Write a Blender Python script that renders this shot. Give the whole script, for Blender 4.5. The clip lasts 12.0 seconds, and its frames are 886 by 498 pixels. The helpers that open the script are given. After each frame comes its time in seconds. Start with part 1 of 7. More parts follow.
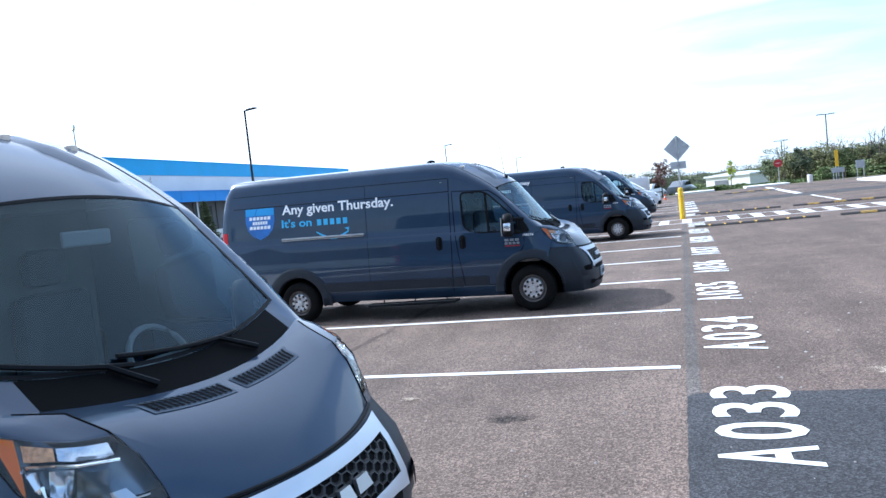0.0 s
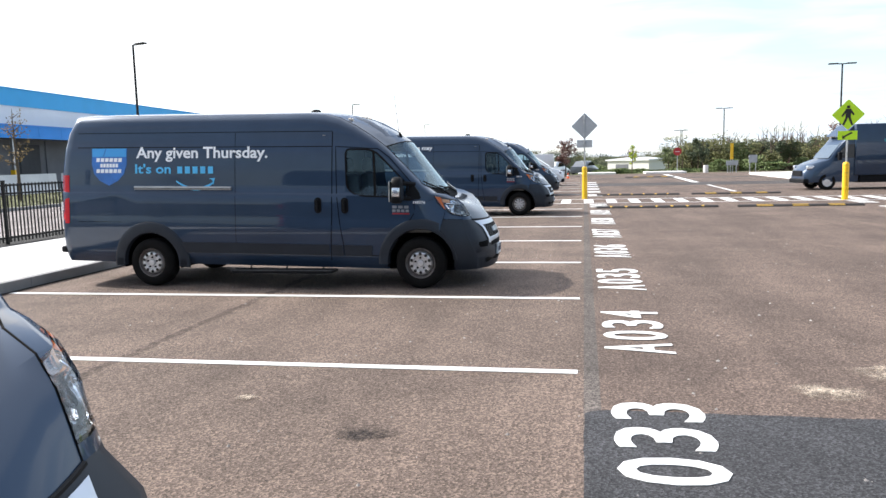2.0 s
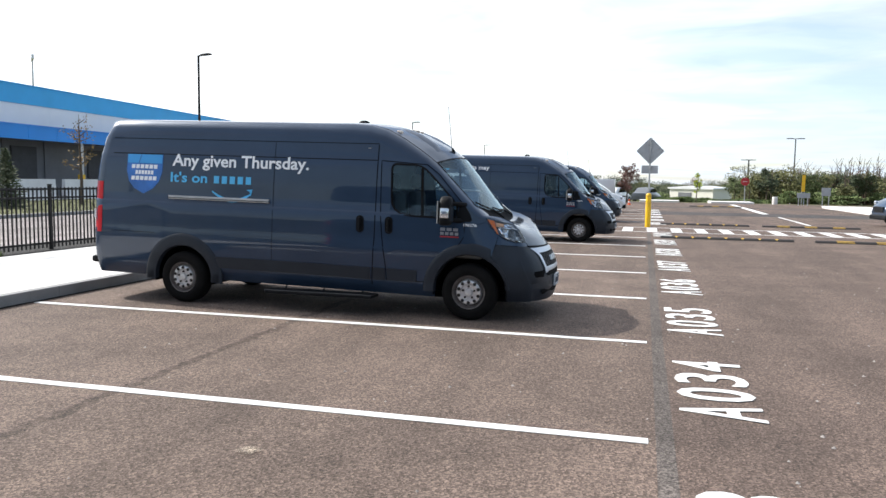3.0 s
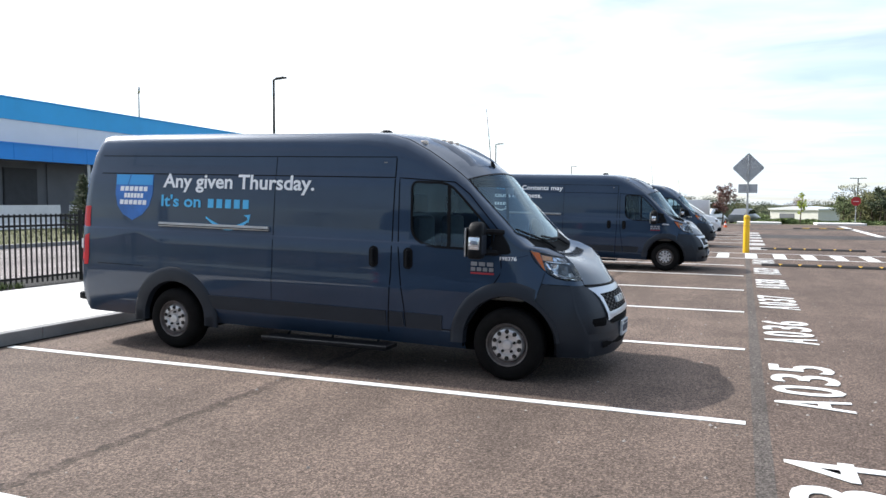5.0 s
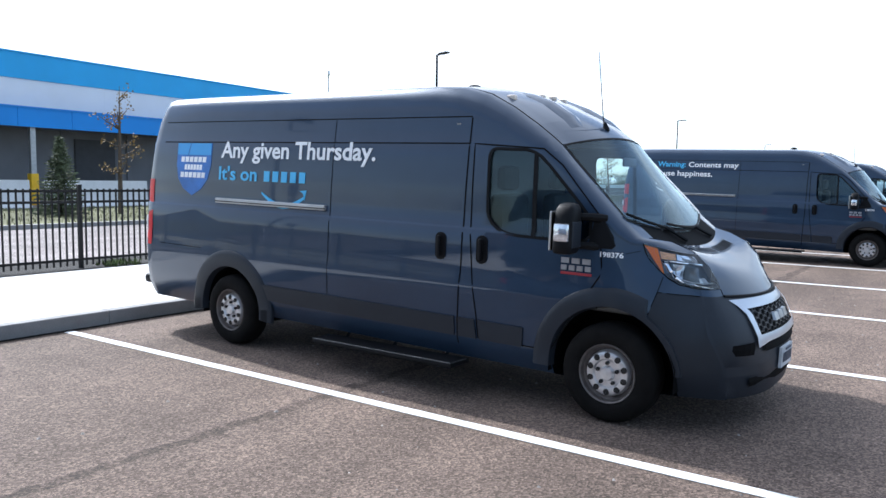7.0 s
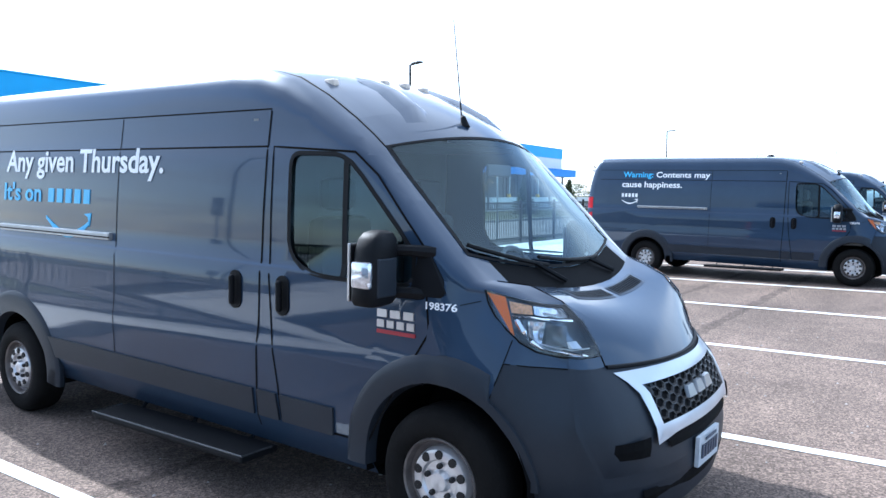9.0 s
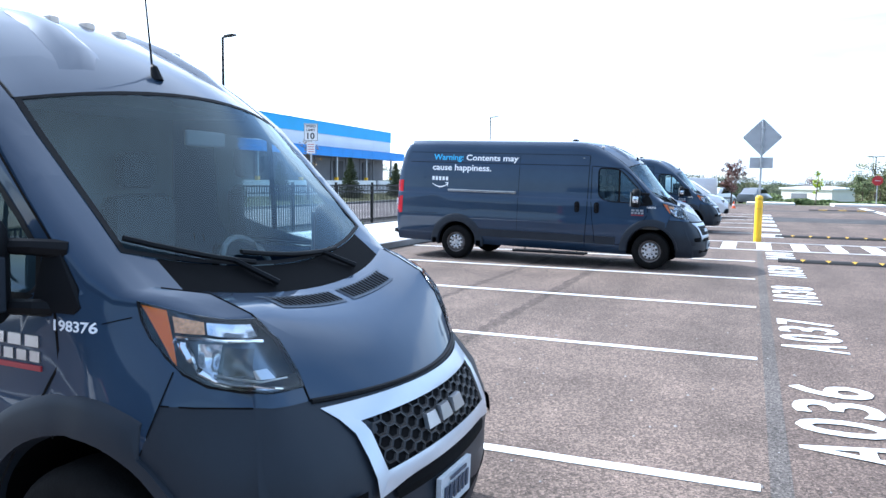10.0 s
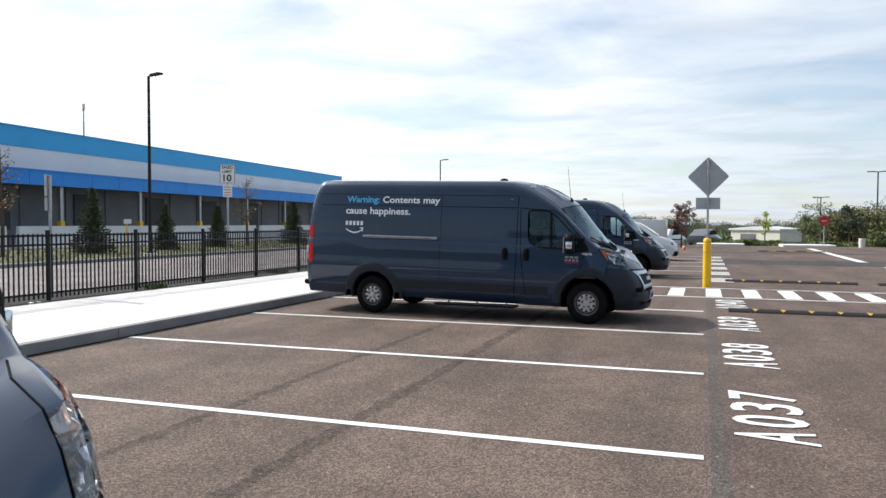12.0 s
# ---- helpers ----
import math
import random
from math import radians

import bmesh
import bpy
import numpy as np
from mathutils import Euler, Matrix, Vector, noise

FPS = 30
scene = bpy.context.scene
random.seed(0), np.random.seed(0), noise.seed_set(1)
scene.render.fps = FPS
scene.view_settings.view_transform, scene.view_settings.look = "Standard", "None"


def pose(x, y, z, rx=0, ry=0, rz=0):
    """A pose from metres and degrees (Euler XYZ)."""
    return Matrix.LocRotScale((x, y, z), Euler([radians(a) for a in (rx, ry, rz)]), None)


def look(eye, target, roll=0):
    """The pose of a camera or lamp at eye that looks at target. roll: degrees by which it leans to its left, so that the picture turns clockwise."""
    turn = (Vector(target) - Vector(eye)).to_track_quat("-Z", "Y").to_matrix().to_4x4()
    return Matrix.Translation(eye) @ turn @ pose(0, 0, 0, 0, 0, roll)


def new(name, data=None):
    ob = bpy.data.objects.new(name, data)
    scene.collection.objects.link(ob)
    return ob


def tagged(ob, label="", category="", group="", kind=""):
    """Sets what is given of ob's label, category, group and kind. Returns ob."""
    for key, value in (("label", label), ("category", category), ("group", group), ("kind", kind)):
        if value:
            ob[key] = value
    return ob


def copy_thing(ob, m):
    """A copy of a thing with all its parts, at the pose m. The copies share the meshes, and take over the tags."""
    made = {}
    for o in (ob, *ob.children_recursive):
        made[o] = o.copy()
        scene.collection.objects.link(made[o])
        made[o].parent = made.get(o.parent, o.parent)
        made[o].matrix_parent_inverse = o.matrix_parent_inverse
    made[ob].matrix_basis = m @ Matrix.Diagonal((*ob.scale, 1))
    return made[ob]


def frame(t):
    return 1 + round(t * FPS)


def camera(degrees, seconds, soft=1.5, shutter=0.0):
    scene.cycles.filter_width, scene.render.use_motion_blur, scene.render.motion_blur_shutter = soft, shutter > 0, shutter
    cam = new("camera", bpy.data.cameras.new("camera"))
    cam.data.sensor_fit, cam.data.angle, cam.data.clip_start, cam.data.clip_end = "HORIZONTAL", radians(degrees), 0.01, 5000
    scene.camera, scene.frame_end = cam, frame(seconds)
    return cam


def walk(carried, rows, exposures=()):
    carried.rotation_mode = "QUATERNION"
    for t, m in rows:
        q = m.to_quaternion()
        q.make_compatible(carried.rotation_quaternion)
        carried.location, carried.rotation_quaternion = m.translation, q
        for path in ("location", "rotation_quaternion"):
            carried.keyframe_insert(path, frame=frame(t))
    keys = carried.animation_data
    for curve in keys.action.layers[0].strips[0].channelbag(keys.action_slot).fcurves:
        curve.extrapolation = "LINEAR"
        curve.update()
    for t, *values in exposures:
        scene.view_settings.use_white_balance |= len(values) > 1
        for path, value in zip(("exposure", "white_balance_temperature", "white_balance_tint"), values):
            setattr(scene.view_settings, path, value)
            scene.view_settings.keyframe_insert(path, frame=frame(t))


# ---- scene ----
cam = camera(60.7, 12.0)
PATH = [
    (0, (0.156, -7.495, 1.84), (-0.457, -5.595, 1.712), -6.1),
    (0.3, (0.23, -7.316, 1.851), (-0.342, -5.419, 1.584), -7.3),
    (0.5, (0.276, -7.229, 1.823), (-0.164, -5.306, 1.499), -6.2),
    (0.7, (0.229, -7.094, 1.814), (-0.089, -5.145, 1.494), -4.5),
    (1, (0.155, -6.922, 1.787), (-0.061, -4.951, 1.527), -2.9),
    (1.3, (0.078, -6.699, 1.762), (-0.089, -4.721, 1.518), -2.2),
    (1.5, (0.068, -6.537, 1.754), (-0.117, -4.561, 1.504), -2.1),
    (1.7, (0.056, -6.375, 1.734), (-0.195, -4.406, 1.489), -1.9),
    (2, (0.056, -6.101, 1.751), (-0.311, -4.149, 1.516), -1.4),
    (2.5, (-0.024, -5.648, 1.731), (-0.48, -3.712, 1.517), 0.5),
    (3, (-0.085, -5.136, 1.733), (-0.594, -3.211, 1.551), 0.8),
    (4.8, (-0.042, -3.248, 1.719), (-0.708, -1.365, 1.618), 0.2),
    (5, (-0.067, -3.032, 1.721), (-0.801, -1.175, 1.597), 0.3),
    (5.5, (-0.133, -2.454, 1.703), (-0.976, -0.647, 1.556), 0.2),
    (6, (-0.099, -1.941, 1.694), (-1.045, -0.185, 1.54), 0.5),
    (6.5, (-0.113, -1.493, 1.68), (-1.171, 0.196, 1.51), 0.9),
    (8.3, (-0.159, 0.379, 1.675), (-1.38, 1.952, 1.493), -0.2),
    (8.5, (-0.171, 0.576, 1.663), (-1.364, 2.172, 1.495), -0.4),
    (9, (-0.144, 1.051, 1.703), (-1.282, 2.689, 1.559), 0.1),
    (9.3, (-0.158, 1.364, 1.68), (-1.206, 3.06, 1.526), 0.6),
    (9.5, (-0.174, 1.58, 1.679), (-1.123, 3.332, 1.508), 1.1),
    (9.7, (-0.149, 1.794, 1.679), (-1.008, 3.591, 1.501), 1.1),
    (10, (-0.117, 2.108, 1.675), (-0.867, 3.953, 1.491), 0.7),
    (10.2, (-0.039, 2.27, 1.685), (-0.741, 4.134, 1.508), 0.5),
    (10.5, (-0.002, 2.523, 1.726), (-0.654, 4.408, 1.579), 0.6),
    (10.8, (0.023, 2.808, 1.693), (-0.516, 4.732, 1.624), 1.9),
    (11, (-0.013, 3.036, 1.72), (-0.436, 4.991, 1.713), 2.5),
    (11.3, (0.012, 3.367, 1.702), (-0.391, 5.325, 1.731), 1.6),
    (11.5, (0.012, 3.584, 1.696), (-0.47, 5.525, 1.71), 0.8),
    (11.7, (0.025, 3.772, 1.681), (-0.532, 5.693, 1.672), 0.5),
    (12, (-0.026, 4.063, 1.701), (-0.676, 5.953, 1.632), 0.2),
]
EXPOSURES = [(0.0, 0.38, 5350, 8), (0.3, 0.27, 5600, 9), (0.5, 0.25, 6050, 10), (1.0, 0.39, 6450, 11), (1.5, 0.40, 6450, 11), (3.0, 0.07, 6450, 10), (5.5, 0.07, 6200, 10), (6.5, 0.19, 5950, 10), (8.5, 0.70, 5450, 8), (9.0, 0.80, 5400, 8), (9.5, 0.80, 5400, 8), (10.2, 0.58, 5350, 8), (11.0, 0.12, 5950, 10), (12.0, -0.32, 6450, 10)]
walk(cam, [(t, look(eye, target, roll)) for t, eye, target, roll in PATH], EXPOSURES)

from mathutils.bvhtree import BVHTree

# ---- world, sun, exposure ----
SUN_DIR = Vector((-1.17, 0.25, 1.0)).normalized()
world = bpy.data.worlds.new("world")
scene.world = world
world.use_nodes = True


def build_sky():
    nt = world.node_tree
    nt.nodes.clear()
    N, L = nt.nodes.new, nt.links.new
    out, bg = N("ShaderNodeOutputWorld"), N("ShaderNodeBackground")
    sky = N("ShaderNodeTexSky")
    sky.sky_type, sky.sun_disc = "NISHITA", False
    sky.sun_elevation = math.asin(SUN_DIR.z)
    sky.sun_rotation = math.atan2(SUN_DIR.x, SUN_DIR.y)
    sky.dust_density = 0.6
    scale = N("ShaderNodeVectorMath")
    scale.operation = "SCALE"
    scale.inputs["Scale"].default_value = SKY_BLUE
    L(sky.outputs[0], scale.inputs[0])
    tc = N("ShaderNodeTexCoord")
    # thin cloud streaks on a flat layer: direction divided by its height
    sep = N("ShaderNodeSeparateXYZ")
    L(tc.outputs["Generated"], sep.inputs[0])
    hz = N("ShaderNodeMath")
    hz.operation = "MAXIMUM"
    hz.inputs[1].default_value = 0.0
    L(sep.outputs["Z"], hz.inputs[0])
    hz2 = N("ShaderNodeMath")
    hz2.operation = "ADD"
    hz2.inputs[1].default_value = 0.09
    L(hz.outputs[0], hz2.inputs[0])
    div = N("ShaderNodeVectorMath")
    div.operation = "DIVIDE"
    L(tc.outputs["Generated"], div.inputs[0])
    L(hz2.outputs[0], div.inputs[1])
    mp = N("ShaderNodeMapping")
    mp.inputs["Rotation"].default_value = (0, 0, 0.5)
    mp.inputs["Scale"].default_value = (0.8, 1.1, 0.0)
    mp.inputs["Location"].default_value = (3.1, 1.7, 0.0)
    L(div.outputs[0], mp.inputs[0])
    big = N("ShaderNodeTexNoise")
    big.inputs["Scale"].default_value = 1.1
    big.inputs["Detail"].default_value = 9
    big.inputs["Roughness"].default_value = 0.52
    big.inputs["Distortion"].default_value = 0.5
    L(mp.outputs[0], big.inputs["Vector"])
    ramp = N("ShaderNodeValToRGB")
    ramp.color_ramp.elements[0].position, ramp.color_ramp.elements[1].position = 0.34, 0.62
    ramp.color_ramp.elements[0].color = (0.35, 0.35, 0.35, 1)
    ramp.color_ramp.elements[1].color = (1, 1, 1, 1)
    L(big.outputs["Fac"], ramp.inputs[0])
    # clouds are brighter towards the sun
    dot = N("ShaderNodeVectorMath")
    dot.operation = "DOT_PRODUCT"
    dot.inputs[1].default_value = SUN_DIR
    L(tc.outputs["Generated"], dot.inputs[0])
    # cloud to the north; the unseen southern sky is thinned to darken van sides
    north_dot = N("ShaderNodeVectorMath")
    north_dot.operation = "DOT_PRODUCT"
    north_dot.inputs[1].default_value = Vector((0.0, 0.98, 0.2)).normalized()
    L(tc.outputs["Generated"], north_dot.inputs[0])
    glow = N("ShaderNodeMapRange")
    glow.interpolation_type = "SMOOTHSTEP"
    glow.inputs["From Min"].default_value, glow.inputs["From Max"].default_value = -0.15, 0.8
    glow.inputs["To Min"].default_value, glow.inputs["To Max"].default_value = CLOUD_DIM, CLOUD_BRIGHT
    L(dot.outputs["Value"], glow.inputs[0])
    small = N("ShaderNodeTexNoise")
    small.inputs["Scale"].default_value = 2.2
    small.inputs["Detail"].default_value = 8
    small.inputs["Distortion"].default_value = 0.8
    L(mp.outputs[0], small.inputs["Vector"])
    shade = N("ShaderNodeMapRange")
    shade.inputs["From Min"].default_value, shade.inputs["From Max"].default_value = 0.34, 0.56
    shade.inputs["To Min"].default_value, shade.inputs["To Max"].default_value = 0.91, 1.03
    L(small.outputs["Fac"], shade.inputs[0])
    mul = N("ShaderNodeMath")
    mul.operation = "MULTIPLY"
    L(glow.outputs[0], mul.inputs[0])
    L(shade.outputs[0], mul.inputs[1])
    veil = N("ShaderNodeMapRange")
    veil.inputs["From Min"].default_value, veil.inputs["From Max"].default_value = -0.2, 0.6
    L(dot.outputs["Value"], veil.inputs[0])
    hue = N("ShaderNodeMix")
    hue.data_type = "RGBA"
    hue.inputs["A"].default_value, hue.inputs["B"].default_value = (0.74, 0.89, 1.06, 1), (1.0, 1.0, 1.0, 1)
    L(veil.outputs[0], hue.inputs["Factor"])
    cl = N("ShaderNodeVectorMath")
    cl.operation = "SCALE"
    L(hue.outputs["Result"], cl.inputs[0])
    mix = N("ShaderNodeMix")
    mix.data_type = "RGBA"
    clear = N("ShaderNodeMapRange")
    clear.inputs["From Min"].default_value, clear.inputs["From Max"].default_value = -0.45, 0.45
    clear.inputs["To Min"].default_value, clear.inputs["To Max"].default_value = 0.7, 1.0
    L(north_dot.outputs["Value"], clear.inputs[0])
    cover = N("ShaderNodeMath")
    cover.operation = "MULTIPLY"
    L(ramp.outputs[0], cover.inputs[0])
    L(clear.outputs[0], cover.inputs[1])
    # overhead the cloud breaks up and deep blue shows
    ragged = N("ShaderNodeMath")
    ragged.operation = "MULTIPLY_ADD"
    ragged.inputs[1].default_value = 0.66
    L(big.outputs["Fac"], ragged.inputs[0])
    neg = N("ShaderNodeMath")
    neg.operation = "MULTIPLY"
    neg.inputs[1].default_value = -1.0
    L(sep.outputs["Z"], neg.inputs[0])
    L(neg.outputs[0], ragged.inputs[2])
    high = N("ShaderNodeMapRange")
    high.interpolation_type = "SMOOTHSTEP"
    high.inputs["From Min"].default_value, high.inputs["From Max"].default_value = -0.10, 0.0
    high.inputs["To Min"].default_value, high.inputs["To Max"].default_value = 0.45, 1.0
    L(ragged.outputs[0], high.inputs[0])
    cover2 = N("ShaderNodeMath")
    cover2.operation = "MULTIPLY"
    L(cover.outputs[0], cover2.inputs[0])
    L(high.outputs[0], cover2.inputs[1])
    # bright aureole round the sun, out of view, added for highlights on the paint
    halo = N("ShaderNodeMapRange")
    halo.interpolation_type = "SMOOTHSTEP"
    halo.inputs["From Min"].default_value, halo.inputs["From Max"].default_value = 0.93, 1.0
    L(dot.outputs["Value"], halo.inputs[0])
    lift = N("ShaderNodeMath")
    lift.operation = "MULTIPLY_ADD"
    lift.inputs[1].default_value, lift.inputs[2].default_value = 6.0, 1.0
    L(halo.outputs[0], lift.inputs[0])
    bright = N("ShaderNodeMath")
    bright.operation = "MULTIPLY"
    L(mul.outputs[0], bright.inputs[0])
    L(lift.outputs[0], bright.inputs[1])
    # haze dimmed behind the camera, out of view, for darker reflections in the vans
    south_dim = N("ShaderNodeMapRange")
    south_dim.inputs["From Min"].default_value, south_dim.inputs["From Max"].default_value = -0.6, 0.25
    south_dim.inputs["To Min"].default_value, south_dim.inputs["To Max"].default_value = 0.42, 1.0
    L(north_dot.outputs["Value"], south_dim.inputs[0])
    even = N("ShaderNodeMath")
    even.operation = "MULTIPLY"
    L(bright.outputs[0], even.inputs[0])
    L(south_dim.outputs[0], even.inputs[1])
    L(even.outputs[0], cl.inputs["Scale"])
    # unseen overhead cloud cover, added to brighten reflections in hoods and windshields
    overhead_fill = N("ShaderNodeMapRange")
    overhead_fill.interpolation_type = "SMOOTHSTEP"
    overhead_fill.inputs["From Min"].default_value, overhead_fill.inputs["From Max"].default_value = 0.44, 0.60
    overhead_fill.inputs["To Max"].default_value = 0.6
    L(sep.outputs["Z"], overhead_fill.inputs[0])
    with_fill = N("ShaderNodeMath")
    with_fill.operation = "MAXIMUM"
    L(cover2.outputs[0], with_fill.inputs[0])
    L(overhead_fill.outputs[0], with_fill.inputs[1])
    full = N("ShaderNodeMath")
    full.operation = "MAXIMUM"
    L(with_fill.outputs[0], full.inputs[0])
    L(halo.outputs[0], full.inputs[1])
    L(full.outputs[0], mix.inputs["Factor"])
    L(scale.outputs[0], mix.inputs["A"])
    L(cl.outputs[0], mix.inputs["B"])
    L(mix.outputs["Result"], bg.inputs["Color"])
    bg.inputs["Strength"].default_value = 0.8
    L(bg.outputs[0], out.inputs["Surface"])


SKY_BLUE, CLOUD_DIM, CLOUD_BRIGHT = 0.23, 1.26, 2.05
build_sky()
sun = new("sun", bpy.data.lights.new("sun", "SUN"))
sun.data.energy, sun.data.angle, sun.data.color = 5.0, radians(0.6), (1.0, 0.95, 0.88)
sun.matrix_world = look(SUN_DIR * 100, (0, 0, 0))


# ---- materials ----
def mat(name, color, rough=0.6, metal=0.0, vary=0.0, scale=8.0, fine=0.0, fine_scale=120.0, bump=0.0, bump_scale=60.0,
        coat=0.0, spec=0.5, tint=None, random=0.0, emit=0.0, rough_vary=0.0, coat_ior=1.5):
    """A surface: base colour with broad stains (vary) and fine grain, relief and gloss."""
    m = bpy.data.materials.new(name)
    m.use_nodes = True
    nt = m.node_tree
    b = nt.nodes["Principled BSDF"]
    N, L = nt.nodes.new, nt.links.new
    b.inputs["Roughness"].default_value = rough
    b.inputs["Metallic"].default_value = metal
    b.inputs["Coat Weight"].default_value = coat
    b.inputs["Coat Roughness"].default_value = 0.04
    b.inputs["Coat IOR"].default_value = coat_ior
    b.inputs["Specular IOR Level"].default_value = spec
    col = (*color, 1)
    b.inputs["Base Color"].default_value = col
    tc = N("ShaderNodeTexCoord")
    pos = N("ShaderNodeNewGeometry").outputs["Position"] if random == 0 else tc.outputs["Object"]
    last = None
    if vary or fine or random:
        rgb = N("ShaderNodeRGB")
        rgb.outputs[0].default_value = col
        last = rgb.outputs[0]
    for amount, sc, det in ((vary, scale, 5), (fine, fine_scale, 2)):
        if not amount:
            continue
        no = N("ShaderNodeTexNoise")
        no.inputs["Scale"].default_value, no.inputs["Detail"].default_value = sc, det
        no.inputs["Roughness"].default_value = 0.6
        L(pos, no.inputs["Vector"])
        mr = N("ShaderNodeMapRange")
        mr.inputs["From Min"].default_value, mr.inputs["From Max"].default_value = 0.3, 0.7
        mr.inputs["To Min"].default_value, mr.inputs["To Max"].default_value = 1 - amount, 1 + amount
        L(no.outputs["Fac"], mr.inputs[0])
        mx = N("ShaderNodeMix")
        mx.data_type, mx.blend_type = "RGBA", "MULTIPLY"
        mx.inputs["Factor"].default_value = 1.0
        L(last, mx.inputs["A"])
        L(mr.outputs[0], mx.inputs["B"])
        last = mx.outputs["Result"]
        if sc == scale and rough_vary:
            rr = N("ShaderNodeMapRange")
            rr.inputs["From Min"].default_value, rr.inputs["From Max"].default_value = 0.3, 0.7
            rr.inputs["To Min"].default_value, rr.inputs["To Max"].default_value = rough - rough_vary, rough + rough_vary
            L(no.outputs["Fac"], rr.inputs[0])
            L(rr.outputs[0], b.inputs["Roughness"])
    if random:
        oi = N("ShaderNodeObjectInfo")
        mr = N("ShaderNodeMapRange")
        mr.inputs["To Min"].default_value, mr.inputs["To Max"].default_value = 1 - random, 1 + random
        L(oi.outputs["Random"], mr.inputs[0])
        mx = N("ShaderNodeMix")
        mx.data_type, mx.blend_type = "RGBA", "MULTIPLY"
        mx.inputs["Factor"].default_value = 1.0
        L(last, mx.inputs["A"])
        L(mr.outputs[0], mx.inputs["B"])
        last = mx.outputs["Result"]
    if last is not None:
        L(last, b.inputs["Base Color"])
    if bump:
        no = N("ShaderNodeTexNoise")
        no.inputs["Scale"].default_value, no.inputs["Detail"].default_value = bump_scale, 4
        L(pos, no.inputs["Vector"])
        bp = N("ShaderNodeBump")
        bp.inputs["Strength"].default_value, bp.inputs["Distance"].default_value = bump, 0.02
        L(no.outputs["Fac"], bp.inputs["Height"])
        L(bp.outputs[0], b.inputs["Normal"])
    if emit:
        b.inputs["Emission Color"].default_value = col
        b.inputs["Emission Strength"].default_value = emit
    return m


def asphalt(name, base, streak=0.18, joints=()):
    """Weathered asphalt: pale stone chips in dark binder, broad stains and bleached patches."""
    m = bpy.data.materials.new(name)
    m.use_nodes = True
    nt = m.node_tree
    b = nt.nodes["Principled BSDF"]
    N, L = nt.nodes.new, nt.links.new
    pos = N("ShaderNodeNewGeometry").outputs["Position"]

    def noise_mul(sc, det, lo, hi, fmin, fmax, vec=pos, rough=0.6):
        no = N("ShaderNodeTexNoise")
        no.inputs["Scale"].default_value, no.inputs["Detail"].default_value = sc, det
        no.inputs["Roughness"].default_value = rough
        L(vec, no.inputs["Vector"])
        mr = N("ShaderNodeMapRange")
        mr.inputs["From Min"].default_value, mr.inputs["From Max"].default_value = fmin, fmax
        mr.inputs["To Min"].default_value, mr.inputs["To Max"].default_value = lo, hi
        L(no.outputs["Fac"], mr.inputs[0])
        return mr.outputs[0]

    vo = N("ShaderNodeTexVoronoi")
    vo.inputs["Scale"].default_value = 85.0
    L(pos, vo.inputs["Vector"])
    ramp = N("ShaderNodeValToRGB")
    ramp.color_ramp.elements[0].color = (*[c * 0.32 for c in base], 1)
    ramp.color_ramp.elements[1].color = (*[min(1, c * 2.25) for c in base], 1)
    e = ramp.color_ramp.elements.new(0.5)
    e.color = (*base, 1)
    L(vo.outputs["Color"], ramp.inputs[0])
    last = ramp.outputs[0]
    stretch = N("ShaderNodeMapping")
    stretch.inputs["Scale"].default_value = (1.0, 0.16, 1.0)
    stretch.inputs["Rotation"].default_value = (0, 0, 0.45)
    L(pos, stretch.inputs[0])
    for f in (noise_mul(26, 3, 0.78, 1.22, 0.32, 0.68), noise_mul(0.55, 6, 0.76, 1.22, 0.3, 0.7),
              noise_mul(2.6, 5, 0.88, 1.12, 0.3, 0.7), noise_mul(0.9, 4, 1 - streak, 1 + streak, 0.35, 0.65, stretch.outputs[0])):
        mx = N("ShaderNodeMix")
        mx.data_type, mx.blend_type = "RGBA", "MULTIPLY"
        mx.inputs["Factor"].default_value = 1.0
        L(last, mx.inputs["A"])
        L(f, mx.inputs["B"])
        last = mx.outputs["Result"]
    # sealed paving joints: dark, ragged bands along y
    for jx, half, y_from in joints:
        sx = N("ShaderNodeSeparateXYZ")
        L(pos, sx.inputs[0])
        wob = noise_mul(5.0, 5, -0.05, 0.05, 0.3, 0.7)
        off = N("ShaderNodeMath")
        off.operation = "ADD"
        L(sx.outputs[0], off.inputs[0])
        L(wob, off.inputs[1])
        dist = N("ShaderNodeMath")
        dist.operation = "COMPARE"
        dist.inputs[1].default_value, dist.inputs[2].default_value = jx, half
        L(off.outputs[0], dist.inputs[0])
        beyond = N("ShaderNodeMath")
        beyond.operation = "GREATER_THAN"
        beyond.inputs[1].default_value = y_from
        L(sx.outputs[1], beyond.inputs[0])
        both = N("ShaderNodeMath")
        both.operation = "MULTIPLY"
        L(dist.outputs[0], both.inputs[0])
        L(beyond.outputs[0], both.inputs[1])
        soft = noise_mul(9.0, 4, 0.40, 0.85, 0.35, 0.65)
        mx = N("ShaderNodeMix")
        mx.data_type, mx.blend_type = "RGBA", "MULTIPLY"
        L(both.outputs[0], mx.inputs["Factor"])
        L(last, mx.inputs["A"])
        L(soft, mx.inputs["B"])
        last = mx.outputs["Result"]
    L(last, b.inputs["Base Color"])
    b.inputs["Roughness"].default_value = 0.88
    b.inputs["Specular IOR Level"].default_value = 0.3
    bp = N("ShaderNodeBump")
    bp.inputs["Strength"].default_value, bp.inputs["Distance"].default_value = 0.8, 0.006
    L(vo.outputs["Distance"], bp.inputs["Height"])
    L(bp.outputs[0], b.inputs["Normal"])
    return m


